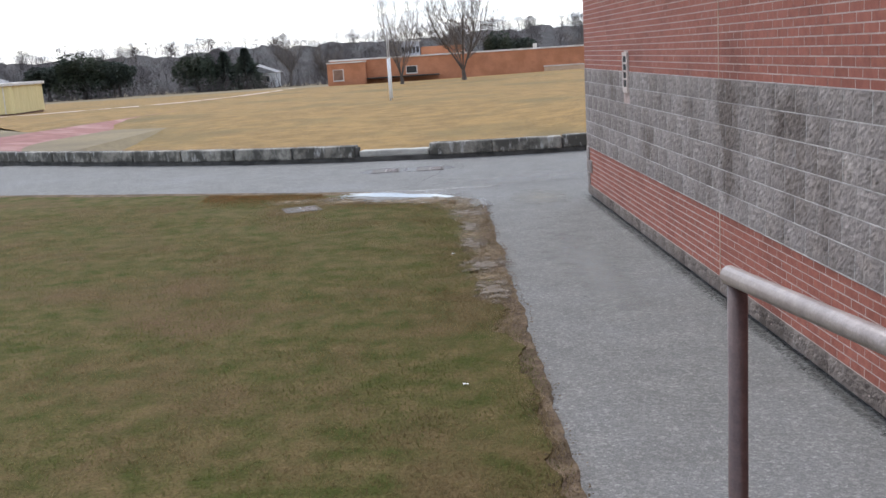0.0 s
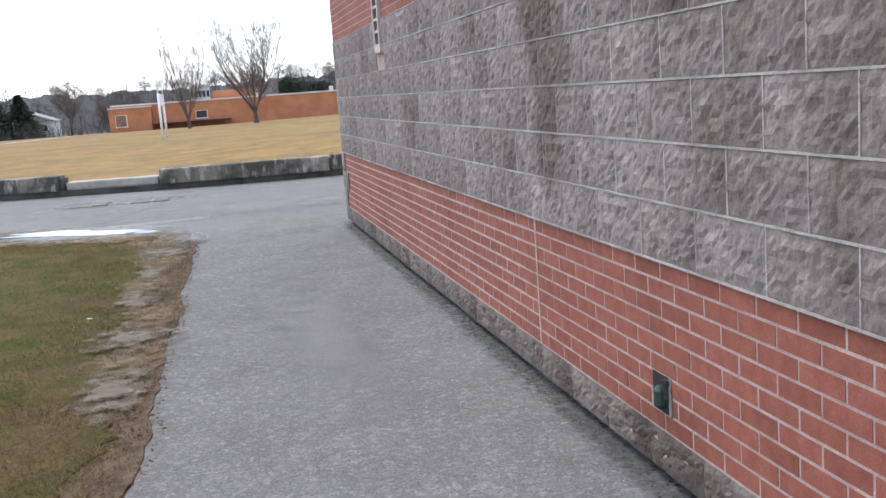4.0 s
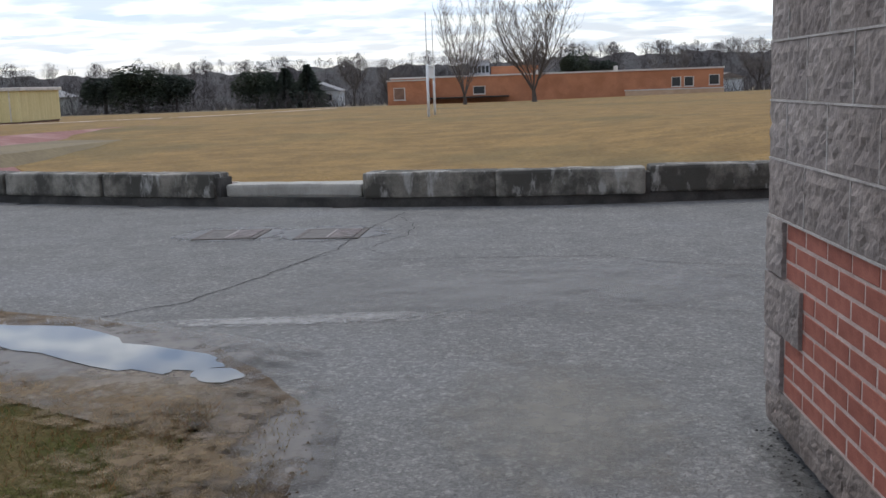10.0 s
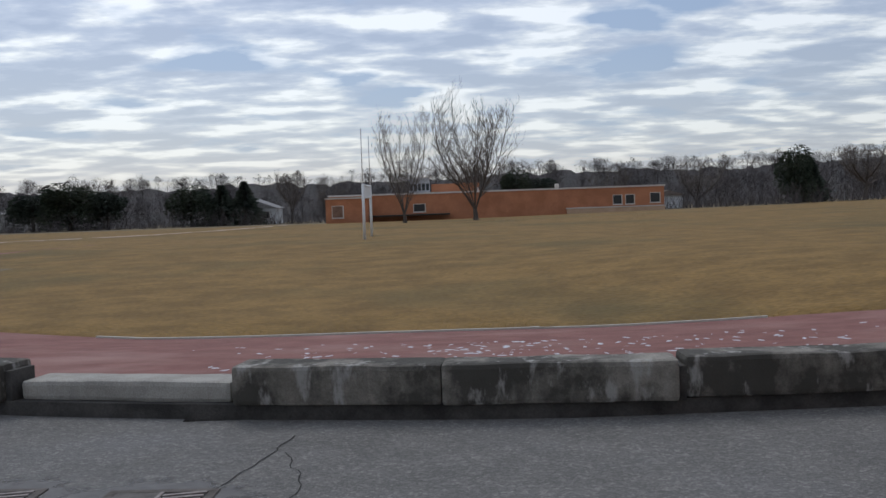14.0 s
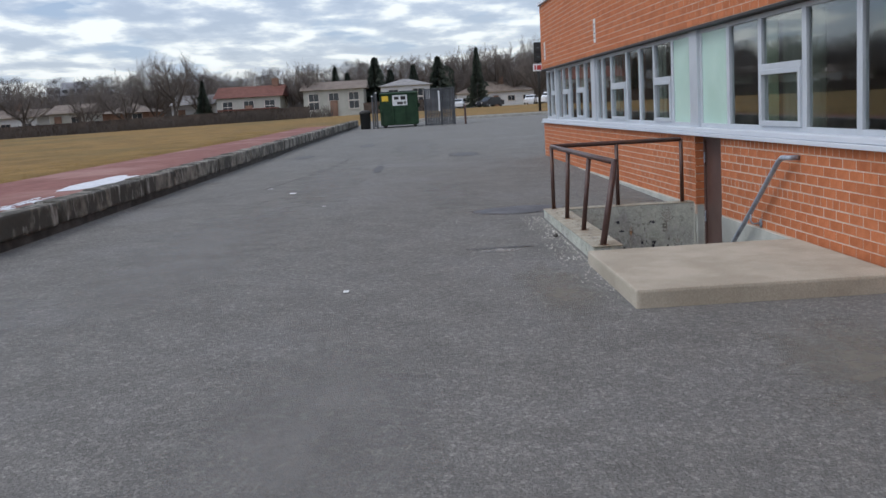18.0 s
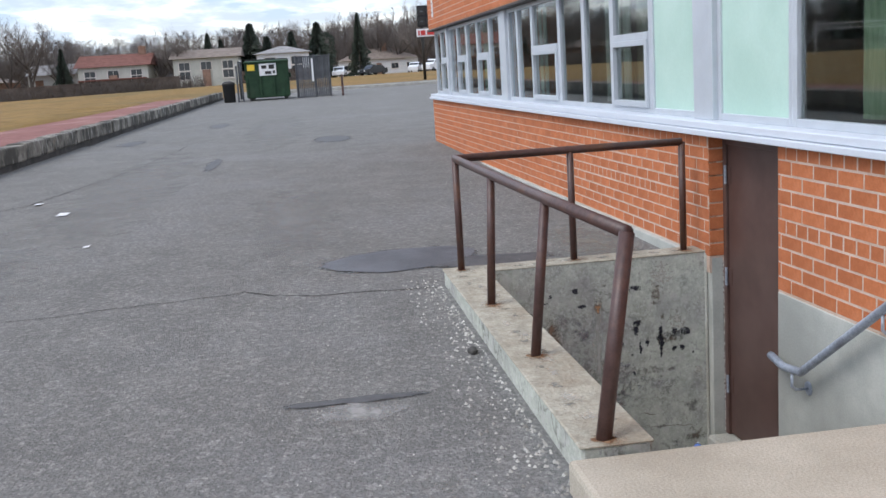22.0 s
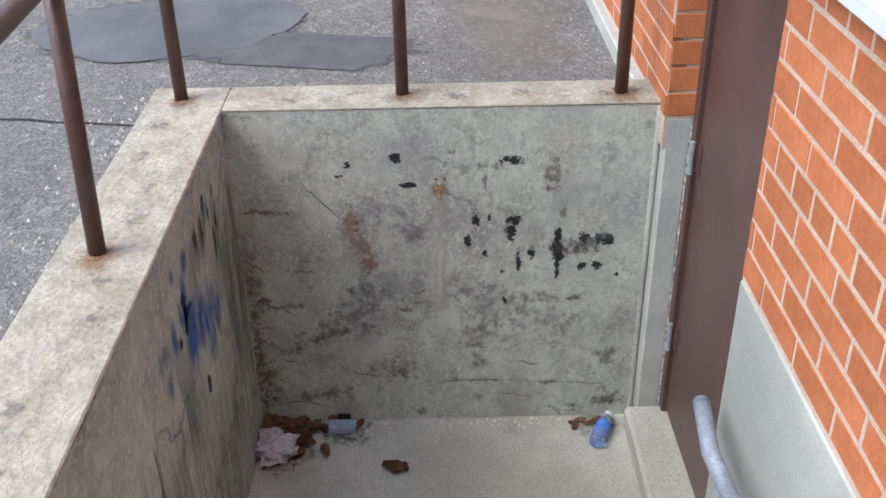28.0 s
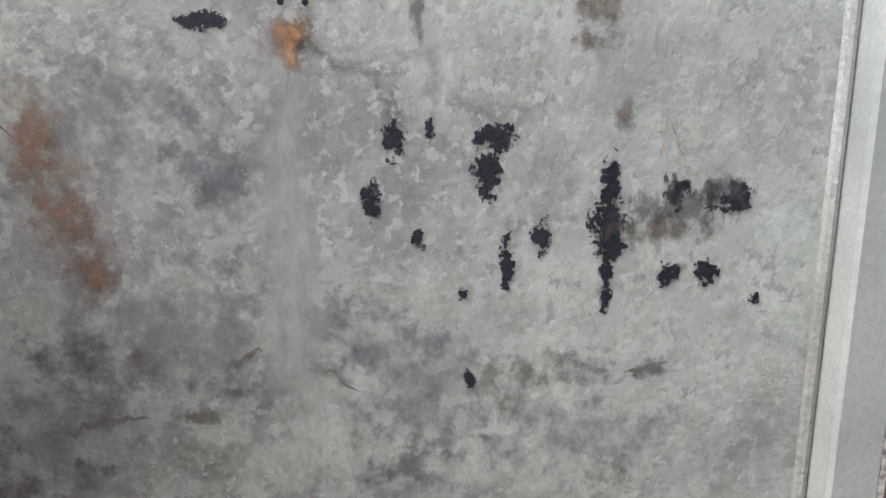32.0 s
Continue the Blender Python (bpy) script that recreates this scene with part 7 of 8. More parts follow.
def bare_tree_meshes(seed, stems, spread_, fork, twigs, thin, single=False, slim=1.0):
    """Trunk and crown of a leafless tree, one unit tall."""
    r = random.Random(seed)
    tv, tf, cv, cf = [], [], [], []
    base = Vector((0, 0, 0))
    head = Vector((r.uniform(-.01, .01), r.uniform(-.01, .01), fork))
    limb(tv, tf, base - Vector((0, 0, 0.02)), base + Vector((0, 0, 0.05)), 0.026, 0.017, 8)
    limb(tv, tf, base + Vector((0, 0, 0.05)), head, 0.017, 0.014, 8)

    def twig(p, d, length, rad, level):
        n_ = 3 if level else 5
        q, dd = p, d
        for i in range(n_):
            dd = (dd + Vector((r.uniform(-.2, .2), r.uniform(-.2, .2), 0.10 + r.uniform(-.1, .14)))).normalized()
            e = q + dd * length / n_
            k0, k1 = rad * (1 - i / n_ * 0.75), rad * (1 - (i + 1) / n_ * 0.75)
            limb(cv, cf, q, e, max(k0, thin), max(k1, thin * 0.8), 3)
            q = e
            if level < 2:
                for _ in range(twigs if level else max(2, twigs - 1)):
                    a = r.uniform(0, 6.28)
                    side = Vector((math.cos(a), math.sin(a), r.uniform(0.1, 0.9)))
                    twig(q - dd * length / n_ * r.random(), (dd * 0.9 + side * 0.75).normalized(), length * r.uniform(0.28, 0.5), rad * 0.45, level + 1)

    for s in range(stems):
        a = 6.28 * s / stems + r.uniform(-.3, .3)
        out = spread_ * r.uniform(0.45, 1.15) * (0.15 if (single and s == 0) else 1)
        d = Vector((math.cos(a) * out, math.sin(a) * out, 1)).normalized()
        start = head + Vector((0, 0, -fork * 0.5 * r.random() + (0.3 * s / stems if single else 0)))
        q, dd = start, d
        n_ = 7
        total = r.uniform(0.78, 1.0) * (1 - start.z)
        rad = slim * (0.0088 if not single or s else 0.013)
        for i in range(n_):
            dd = (dd + Vector((r.uniform(-.07, .07), r.uniform(-.07, .07), 0.07))).normalized()
            e = q + dd * total / n_
            limb(tv, tf, q, e, rad * (1 - 0.85 * i / n_), rad * (1 - 0.85 * (i + 1) / n_), 5)
            q = e
            if i > 0:
                for _ in range(4):
                    b = r.uniform(0, 6.28)
                    side = Vector((math.cos(b), math.sin(b), r.uniform(0.2, 0.8)))
                    twig(q - dd * total / n_ * r.random(), (dd * 0.8 + side * 0.7).normalized(), 0.26 * r.uniform(0.6, 1.1) * (1.15 - 0.6 * i / n_), rad * 0.4 * (1.1 - i / n_), 1 if twigs < 3 else 1)
    top = max(v[2] for v in cv)
    wide = sorted(math.hypot(v[0], v[1]) for v in cv)[int(len(cv) * 0.97)]
    out = []
    for nm, vs, fs in (("trunk", tv, tf), ("crown", cv, cf)):
        me = bpy.data.meshes.new(nm)
        def full(z):
            t = z / top
            return (1.35 - 0.65 * max(0.0, (t - 0.45) / 0.55) ** 1.4) if t > 0.3 else 1.0 + 0.35 * max(0.0, t - 0.12) / 0.18
        me.from_pydata([(x / wide * 0.5 * full(z), y / wide * 0.5 * full(z), z / top) for x, y, z in vs], [], fs)
        me.update()
        me.materials.append(M["bark"] if nm == "trunk" else M["twig"])
        out.append(me)
    return out


def conifer_meshes(seed, kind_, tufts, material):
    """Trunk and crown of an evergreen, one unit tall and one wide."""
    r = random.Random(seed)
    tv, tf, vs, fs = [], [], [], []
    limb(tv, tf, Vector((0, 0, -.02)), Vector((0, 0, 0.9)), 0.04, 0.006, 7)
    lumps = [(r.uniform(-.2, .2), r.uniform(-.2, .2), r.uniform(.35, .85), r.uniform(.16, .28)) for _ in range(9)]
    for i in range(tufts):
        if kind_ == "cone":
            t = r.random() ** 1.1
            z = 0.04 + 0.95 * t
            a = r.uniform(0, 6.28)
            rad = 0.5 * (1 - t) ** 1.1 * (0.85 + 0.9 * noise.noise((math.cos(a) * 2.2, math.sin(a) * 2.2, t * 11 + seed))) + 0.010
            rr = rad * math.sqrt(r.uniform(0.2, 1.12))
            c = Vector((rr * math.cos(a), rr * math.sin(a), z - 0.05 * rr))
        else:
            lx, ly, lz, lr = lumps[i % 9]
            dv = Vector((r.gauss(0, 1), r.gauss(0, 1), r.gauss(0, 1))).normalized() * lr * r.uniform(0.75, 1.05)
            c = Vector((lx + dv.x * 1.15, ly + dv.y * 1.15, max(0.05, lz + dv.z * 0.95 - (0.2 if i % 5 == 0 else 0))))
            a = math.atan2(c.y, c.x) + r.uniform(-.6, .6)
        s = r.uniform(0.03, 0.065) * (1 if kind_ == "cone" else 0.62)
        o = Vector((math.cos(a), math.sin(a), r.uniform(-0.5, 0.25))).normalized()
        w = o.cross(Vector((r.uniform(-.4, .4), r.uniform(-.4, .4), 1))).normalized()
        u_ = o.cross(w)
        for d1, d2 in ((w, u_), (u_, w)):
            k = len(vs)
            vs += [tuple(c - o * s * 0.6 - d1 * s * 0.35), tuple(c - o * s * 0.6 + d1 * s * 0.35), tuple(c + o * s + d1 * s * 0.18), tuple(c + o * s * 1.3 - d1 * s * 0.1 - d2 * 0.1 * s)]
            fs.append((k, k + 1, k + 2, k + 3))
    out = []
    for nm, v_, f_, m_ in (("trunk", tv, tf, M["bark"]), ("crown", vs, fs, material)):
        me = bpy.data.meshes.new(nm)
        me.from_pydata(v_, [], f_)
        me.update()
        me.materials.append(m_)
        out.append(me)
    return out


def tree(name, meshes, x, y, height, width, label, category="tree", group="", turn=0.0, z=None):
    ob = thing(name, (0, 0, 0), label, category, group)
    ob.matrix_basis = Matrix.Translation((x, y, (gz(x, y) - 0.05) if z is None else z)) @ Matrix.Rotation(turn, 4, "Z") @ Matrix.Diagonal((width, width, height, 1))
    for nm, me in zip(("trunk", "crown"), meshes):
        c = new(nm, me)
        c.parent = ob
        tagged(c)
    return ob


BARE_NEAR = [bare_tree_meshes(3, 11, 0.46, 0.11, 3, 0.0006, slim=0.52), bare_tree_meshes(8, 7, 0.36, 0.10, 3, 0.0006, slim=0.52)]
BARE_FAR = [bare_tree_meshes(21, 6, 0.6, 0.2, 4, 0.0009, slim=0.8), bare_tree_meshes(22, 7, 0.65, 0.16, 4, 0.0009, slim=0.8), bare_tree_meshes(23, 6, 0.55, 0.22, 4, 0.0009, True, slim=0.8)]
CONE = [conifer_meshes(1, "cone", 2600, M["needles"]), conifer_meshes(2, "cone", 2300, M["needles"])]
ROUND = [conifer_meshes(5, "round", 4200, M["pine"]), conifer_meshes(6, "round", 4000, M["needles"])]
tree("bare_tree", BARE_NEAR[0], 3.8, 103, 15.3, 9.6, "large leafless tree with many steep stems before the low school", "tree", "trees by the low school", 0.4)
tree("bare_tree", BARE_NEAR[1], -3.5, 103, 12.7, 7.2, "slender leafless tree with steep stems before the low school", "tree", "trees by the low school", 2.0)
rnd = random.Random(77)
EVERGREENS = [
    # x, y, top, width, kind
    (-61, 168, 5.6, 12, "round"), (-55, 169, 4.8, 9, "round"), (-41, 169, 4.6, 9, "round"), (-36, 170, 5.0, 8, "cone"), (-32, 169, 5.4, 8, "cone"), (-68, 170, 4.6, 10, "round"),
    (12, 150, 5.0, 6, "round"), (16, 152, 4.3, 6, "round"), (58, 160, 7.3, 7, "round"), (61, 161, 6.0, 6, "cone"), (79, 160, 6.6, 5.5, "cone"), (85, 160, 5.6, 7, "round"), (91, 160, 5.6, 7, "round"),
    (118, 150, 5.6, 6, "round"), (124, 151, 6.2, 6, "cone"), (134, 152, 7.0, 8, "round"), (140, 152, 6.4, 7, "round"), (150, 146, 6.4, 7, "cone"), (164, 150, 11.0, 8, "cone"), (170, 150, 12.0, 9, "round"),
    (187, 150, 9.5, 8, "round"), (196, 150, 10.5, 7, "cone"), (140, 104, 7.5, 6, "cone"), (140, 110, 7.0, 8, "round"),
    (140, 96, 10.5, 8, "round"), (141, 91, 10.3, 8, "round"), (140, 86.5, 10.0, 8, "round"), (140, 80, 8.0, 4.6, "cone"), (140, 77.5, 8.8, 4.6, "cone"),
    (142, 30.8, 7.0, 4.2, "cone"), (150, 7.2, 9.2, 8.5, "cone"), (150, 5.0, 7.4, 7, "cone"), (152, 1.6, 7.9, 6, "cone"), (150, -2.0, 8.9, 8.0, "cone"),
    (150, 13.0, 8.2, 4.8, "cone"), (152, 11.4, 7.4, 5, "cone"), (170, -9.0, 11.0, 5.5, "cone"), (190, -4.0, 9.6, 5, "round")]
for i, (x, y, top, w, k) in enumerate(EVERGREENS):
    g = gz(x, y)
    tree("conifer" if k == "cone" else "pine", (CONE if k == "cone" else ROUND)[i % 2], x, y, top - g, w * (0.68 if k == "cone" and x > 140 else 1.0),
         "dark pointed evergreen at the edge of the field" if k == "cone" else "dark spreading evergreen at the edge of the field", "tree", "evergreens", rnd.uniform(0, 6))
BARE = [(140, 41, 9.4, 9), (142, 37.5, 10.6, 8), (140, 34.4, 11.2, 8), (145, 31.5, 9.2, 6), (140, 61, 8.8, 10), (140, 55, 7.8, 8), (141, 47, 7.6, 7), (146, 19.0, 9.6, 7), (143, 17.2, 8.6, 6), (155, 9.0, 9.6, 6),
        (135, 150, 9.4, 9), (70, 162, 8.4, 10), (100, 165, 8.6, 10), (44, 168, 7.6, 10), (176, 166, 14, 14), (120, 168, 10, 9), (30, 166, 6.6, 8), (-24, 168, 7.4, 7), (-18, 169, 6.6, 7), (-58, 176, 7.5, 9),
        (146, 88, 9, 10), (146, 69, 8.4, 9), (150, 104, 9.4, 10), (142, 74, 8.2, 7)]
for i, (x, y, top, w) in enumerate(BARE):
    tree("bare_tree", BARE_FAR[i % 3], x, y, top - gz(x, y), w, "grey-brown leafless tree at the edge of the field", "tree", "far bare trees", rnd.uniform(0, 6))
for i in range(34):
    x, y = rnd.uniform(156, 182), -3 + 90 * (i + rnd.random()) / 34
    tree("bare_tree", BARE_FAR[i % 3], x, y, rnd.uniform(6.5, 9.8), rnd.uniform(7, 10), "leafless tree in the gardens behind the houses", "tree", "far bare trees", rnd.uniform(0, 6), gz(x, y))
for i in range(26):
    x, y = 205 + rnd.uniform(-18, 40), -2.5 - 36 * (i + rnd.random()) / 26
    tree("bare_tree", BARE_FAR[i % 3], x, y, rnd.uniform(10.5, 14.0), rnd.uniform(7, 11), "tall leafless tree in the woods behind the houses", "tree", "wood behind the houses", rnd.uniform(0, 6), gz(x, y))


# wooded rise round the far side of the field
def rim(a):
    """How far off the woods begin, by bearing in degrees to the right of straight ahead."""
    return 178 + 30 * max(0.0, min(1.0, (a - 10) / 40)) + 26 * max(0.0, min(1.0, (a - 66) / 12))


def rise(a, dist):
    x, y = dist * math.sin(radians(a)), dist * math.cos(radians(a))
    t = max(0.0, min(1.0, (dist - rim(a)) / 190))
    top = 5.2 + 2.4 * max(0.0, min(1.0, (a - 5) / 60)) + 1.5 * noise.noise((a * 0.09, 1, 0)) + 0.8 * noise.noise((a * 0.4, 2, 0))
    return gz(x, y) + (top + 1.5) * (t * t * (3 - 2 * t)) * (1 + 0.5 * t)


vs, fs = [], []
angles = [-75 + 0.25 * i for i in range(780)]
dists = [0, 25, 60, 100, 140, 190, 260, 420]
for a in angles:
    for k, dd in enumerate(dists):
        dist = rim(a) + dd
        bump = (1.3 if 0 < k < 7 else 0) * (noise.noise((a * 1.7, k * 2.1, 0)) + 0.6 * noise.noise((a * 5.1, k, 3)) + 0.5 * noise.noise((a * 13.0, k, 6)))
        vs.append((dist * math.sin(radians(a)), dist * math.cos(radians(a)), rise(a, dist) + bump - (0.3 if k == 0 else 0) - (30 if k == 7 else 0)))
kk = len(dists)
for i in range(len(angles) - 1):
    for k in range(kk - 1):
        fs.append((i * kk + k, i * kk + k + 1, (i + 1) * kk + k + 1, (i + 1) * kk + k))
me = bpy.data.meshes.new("hillside")
me.from_pydata(vs, [], fs)
me.update()
tagged(link("hillside", me, M["hillside"]), "low hillside covered in grey-brown winter woods", "hillside", "", "structure")

# single trees of the far woods, as one mass
protos = []
for s in range(5):
    r = random.Random(300 + s)
    pv, pf = [], []
    limb(pv, pf, Vector((0, 0, -.05)), Vector((0, 0, .45)), 0.020, 0.010, 4)
    for i in range(12):
        a, z0 = r.uniform(0, 6.28), r.uniform(0.15, 0.45)
        d = Vector((math.cos(a) * 0.6, math.sin(a) * 0.6, r.uniform(0.7, 1.6))).normalized()
        limb(pv, pf, Vector((0, 0, z0)), Vector((0, 0, z0)) + d * r.uniform(0.25, 0.42), 0.008, 0.003, 3)
    for i in range(330):
        a, el = r.uniform(0, 6.28), r.uniform(-1.2, 1.5)
        rad = 0.42 * (0.45 + 0.55 * r.random() ** 0.5) * (1 + 0.35 * noise.noise((math.cos(a) * 1.6, math.sin(a) * 1.6, el + s * 7)))
        p = Vector((math.cos(a) * math.cos(el) * rad, math.sin(a) * math.cos(el) * rad, 0.48 + 1.05 * math.sin(el) * rad))
        d = (p - Vector((0, 0, 0.25)) + Vector((r.gauss(0, .12), r.gauss(0, .12), r.gauss(0.05, .12)))).normalized()
        q, w = p + d * r.uniform(0.04, 0.11), d.orthogonal().normalized() * 0.0035
        k = len(pv)
        pv += [tuple(p - d * 0.06 - w), tuple(p - d * 0.06 + w), tuple(q + w * 0.4), tuple(q - w * 0.4)]
        pf.append((k, k + 1, k + 2, k + 3))
    protos.append((np.array(pv), pf))
r = random.Random(41)
all_v, all_f, count = [], [], 0
for i in range(1500):
    a = r.uniform(-62, 104)
    dist = rim(a) + 4 + 200 * r.random() ** 1.15
    x, y = dist * math.sin(radians(a)), dist * math.cos(radians(a))
    if (x > 440 and a > 60) or (-20 < x < 34 and y < 150):
        continue
    h = r.uniform(4.3, 6.4) + 2.8 * max(0.0, min(1.0, (a - 20) / 30))
    w = h * r.uniform(0.85, 1.35)
    pv, pf = protos[i % 5]
    ca, sa = math.cos(i * 1.7), math.sin(i * 1.7)
    q = np.stack([(pv[:, 0] * ca - pv[:, 1] * sa) * w + x, (pv[:, 0] * sa + pv[:, 1] * ca) * w + y, pv[:, 2] * h + rise(a, dist) - 0.3], 1)
    all_v.append(q)
    all_f += [tuple(j + count for j in f_) for f_ in pf]
    count += len(pv)
me = bpy.data.meshes.new("far_woods")
me.from_pydata(np.concatenate(all_v).tolist(), [], all_f)
me.update()
tagged(link("far_woods", me, M["woods"]), "mass of leafless grey-brown trees beyond the field", "woods", "", "stuff")


# brush along the back gardens
def brush(name, count_, pick, height, seed, label, material):
    r = random.Random(seed)
    vs, fs = [], []
    for _ in range(count_):
        x, y = pick(r)
        h = height * r.uniform(0.35, 1.25)
        p = Vector((x, y, gz(x, y) - 0.05))
        limb(vs, fs, p, p + Vector((r.uniform(-.7, .7) * h, r.uniform(-.7, .7) * h, h)), 0.035, 0.012, 3)
    me = bpy.data.meshes.new(name)
    me.from_pydata(vs, [], fs)
    me.update()
    return tagged(link(name, me, material), label, "brush", "", "stuff")


brush("brush", 3600, lambda r: (134 + r.gauss(0, 1.2), (lambda y: y if not 6 < y < 12.5 else y + 14)(-1 + 82 * r.random())), 1.35, 1, "tangled brown brush along the garden fences", M["bark"])
brush("brush", 2600, lambda r: (r.uniform(-95, 60), 166 + r.gauss(0, 2.5)), 2.6, 2, "tangled brown brush at the edge of the woods", M["woods"])
brush("brush", 2600, lambda r: (r.uniform(30, 215), 153 + r.gauss(0, 2.5)), 2.8, 3, "tangled brown brush at the edge of the woods", M["woods"])


# ---- far lawns and the far side of the track ----
sheet("verge", span(56, (140, 6), (400, 30)), span(-60, (10, 5), (170, 10)), -0.02, M["field"], lambda x, y: x < 62 and y < 4.2, label="rough straw-coloured grass beyond the drive", category="grass")
bm = box(62.0, 62.18, -8.5, 3.4, 0.50, 0.79, 0.02)
tagged(part("kerb", bm, M["kerb_pale"]), "pale concrete kerb between the drive and the verge", "kerb", "", "structure")
me = bpy.data.meshes.new("far_track")
pts = [(-44, 58), (-31.7, 67.5), (-26.5, 73), (-22.6, 80), (-20.5, 92), (-19.2, 108), (-18.3, 124)]
vs = [(x - 0.5 * o, y + 0.8 * o, gz(x, y) + 0.155) for x, y in pts for o in (0.0, 1.6)]
me.from_pydata(vs, [], [(2 * i, 2 * i + 2, 2 * i + 3, 2 * i + 1) for i in range(len(pts) - 1)])
me.update()
tagged(link("far_track", me, mat("dusty_track", (0.42, 0.33, 0.29), (0.52, 0.43, 0.38), 0.4, 0.95, 0.2, 8)), "dusty red far side of the running track", "track", "", "structure")


# ---- goals on the field ----
def goal(name, x, y0, y1, foot, label, board):
    g = thing(name, (x, (y0 + y1) / 2, foot), label, "goal", "goals")
    for y in (y0, y1):
        part("post", tube([(x, y, foot - 0.3), (x, y, foot + 2.55)], 0.065, 12), M["white_metal"], g, smooth=True)
        part("upright", tube([(x, y, foot + 2.55), (x, y, foot + 5.0)], 0.022, 8), M["white_metal"], g, smooth=True)
    for z in ((2.05, 2.50) if not board else (1.95, 2.5)):
        part("crossbar", tube([(x, y0, foot + z), (x, y1, foot + z)], 0.055, 10), M["white_metal"], g, smooth=True)
    if board:
        for k in range(2):
            part("board", box(x - 0.02, x + 0.02, y0 + 0.1 + (y1 - y0) / 2 * k, y0 + (y1 - y0) / 2 * (k + 1) - 0.05, foot + 1.98, foot + 2.47, 0.005), M["white_metal"], g)
    else:
        for k in range(1, 6):
            y = y0 + (y1 - y0) * k / 6
            part("brace", tube([(x, y, foot + 2.05), (x, y, foot + 2.5)], 0.035, 8), M["white_metal"], g, smooth=True)
    return g


goal("goal", -3.9, 44.8, 50.4, gz(-3.9, 44.8) + 0.08, "white steel football goal with tall thin uprights", True)
goal("goal", 92.5, 45.7, 52.7, gz(92.5, 46) + 0.18, "white steel goal with a double trussed crossbar", False)


# ---- buildings ----
def far_window(parent, axis, x, y, z0, z1, half, dark=None, cols=1):
    """A framed window on a wall facing -y (axis 1) or -x (axis 0)."""
    def b(u0, u1, d0, d1, a, c, bevel=0.0):
        return box(x + u0, x + u1, y - d1, y - d0, a, c, bevel) if axis == 1 else box(x - d1, x - d0, y + u0, y + u1, a, c, bevel)
    w = part("window", b(-half, half, -0.05, 0.02, z0, z1), M["trim_pale"], parent)
    for c in range(cols):
        u0, u1 = -half + 0.08 + (2 * half - 0.16) / cols * c, -half + 0.08 + (2 * half - 0.16) / cols * (c + 1) - 0.05
        part("pane", b(u0, u1, 0.02, 0.035, z0 + 0.08, z1 - 0.08), dark or M["pane_dark"], w)
    part("sill", b(-half - 0.06, half + 0.06, 0.0, 0.09, z0 - 0.08, z0), M["trim_pale"], w)
    return w


school = thing("low_school", (8, 127, -1.5), "long low orange brick school with a flat roof beyond the field", "school")
part("wall", box(-13.6, 28.95, 127, 140, -2.2, 2.05), M["far_brick"], school)
part("wall", box(-13.9, -8.6, 125.2, 127.2, -2.2, 1.75), M["far_brick"], school, "lower brick porch end")
part("roof_trim", box(-13.75, 29.1, 126.9, 140.1, 2.05, 2.25), M["trim_pale"], school)
part("roof_trim", box(-14.0, -8.5, 125.1, 126.88, 1.75, 1.92), M["trim_pale"], school)
part("wall_base", box(16.5, 29.0, 126.8, 127.02, -2.2, -0.45), M["far_tan"], school, "tan brick base course")
part("ledge", box(16.4, 29.05, 126.75, 127.02, -0.45, -0.32), M["trim_pale"], school)
for x, z0, z1, h in ((23.0, -0.1, 1.15, 0.62), (24.6, -0.1, 1.15, 0.62), (27.8, 0.0, 1.3, 0.68)):
    far_window(school, 1, x, 127.0, z0, z1, h)
far_window(school, 1, -12.4, 125.2, -0.6, 0.95, 0.75, M["house_brown"])
far_window(school, 1, -2.2, 127.0, -0.2, 0.85, 0.8)
part("canopy", box(-8.5, 1.6, 125.0, 127.0, -0.62, -0.45), M["dark_metal"], school, "dark flat entrance canopy")
part("rooftop_unit", box(-3.6, -0.8, 136, 139.5, 2.25, 4.3, 0.05), M["tower"], school, "grey rooftop plant room")
for k in range(5):
    part("louvre", box(-3.5 + 0.55 * k, -3.1 + 0.55 * k, 135.95, 136.02, 2.6, 3.5), M["pane_dark"], school)
part("rooftop_unit", box(-3.9, -0.5, 135.8, 139.7, 4.3, 4.45), M["trim_pale"], school)
part("rooftop_unit", box(-0.6, 6.0, 137, 139.5, 2.25, 3.4, 0.05), M["far_brick"], school)
part("chimney", box(15.6, 16.1, 131, 131.6, 2.25, 2.85, 0.05), M["trim_pale"], school)
part("chimney", box(5.2, 5.6, 131, 131.4, 2.25, 2.7, 0.05), M["trim_pale"], school)

cabin = thing("portable_classroom", (-44.30, 70, -0.7), "cream-yellow portable classroom with a pale flat roof", "portable building")
part("wall", box(-52.70, -35.90, 70, 77, -0.45, 1.85), M["portable"], cabin)
part("skirt", box(-52.60, -36.00, 70.1, 76.9, -1.0, -0.45), M["house_brown"], cabin)
part("roof", box(-52.90, -35.70, 69.8, 77.2, 1.85, 2.12, 0.03), M["trim_pale"], cabin)
for k in range(13):
    part("batten", box(-52.30 + 1.3 * k, -52.22 + 1.3 * k, 69.97, 70.0, -0.45, 1.85), M["trim_pale"], cabin)
dr = part("door", box(-40.60, -39.60, 69.93, 70.0, -0.42, 1.6), M["siding"], cabin)
part("door_handle", box(-39.80, -39.73, 69.88, 69.93, 0.5, 0.62), M["dark_metal"], dr)
far_window(cabin, 1, -43.20, 70, 0.4, 1.4, 0.8, cols=2)
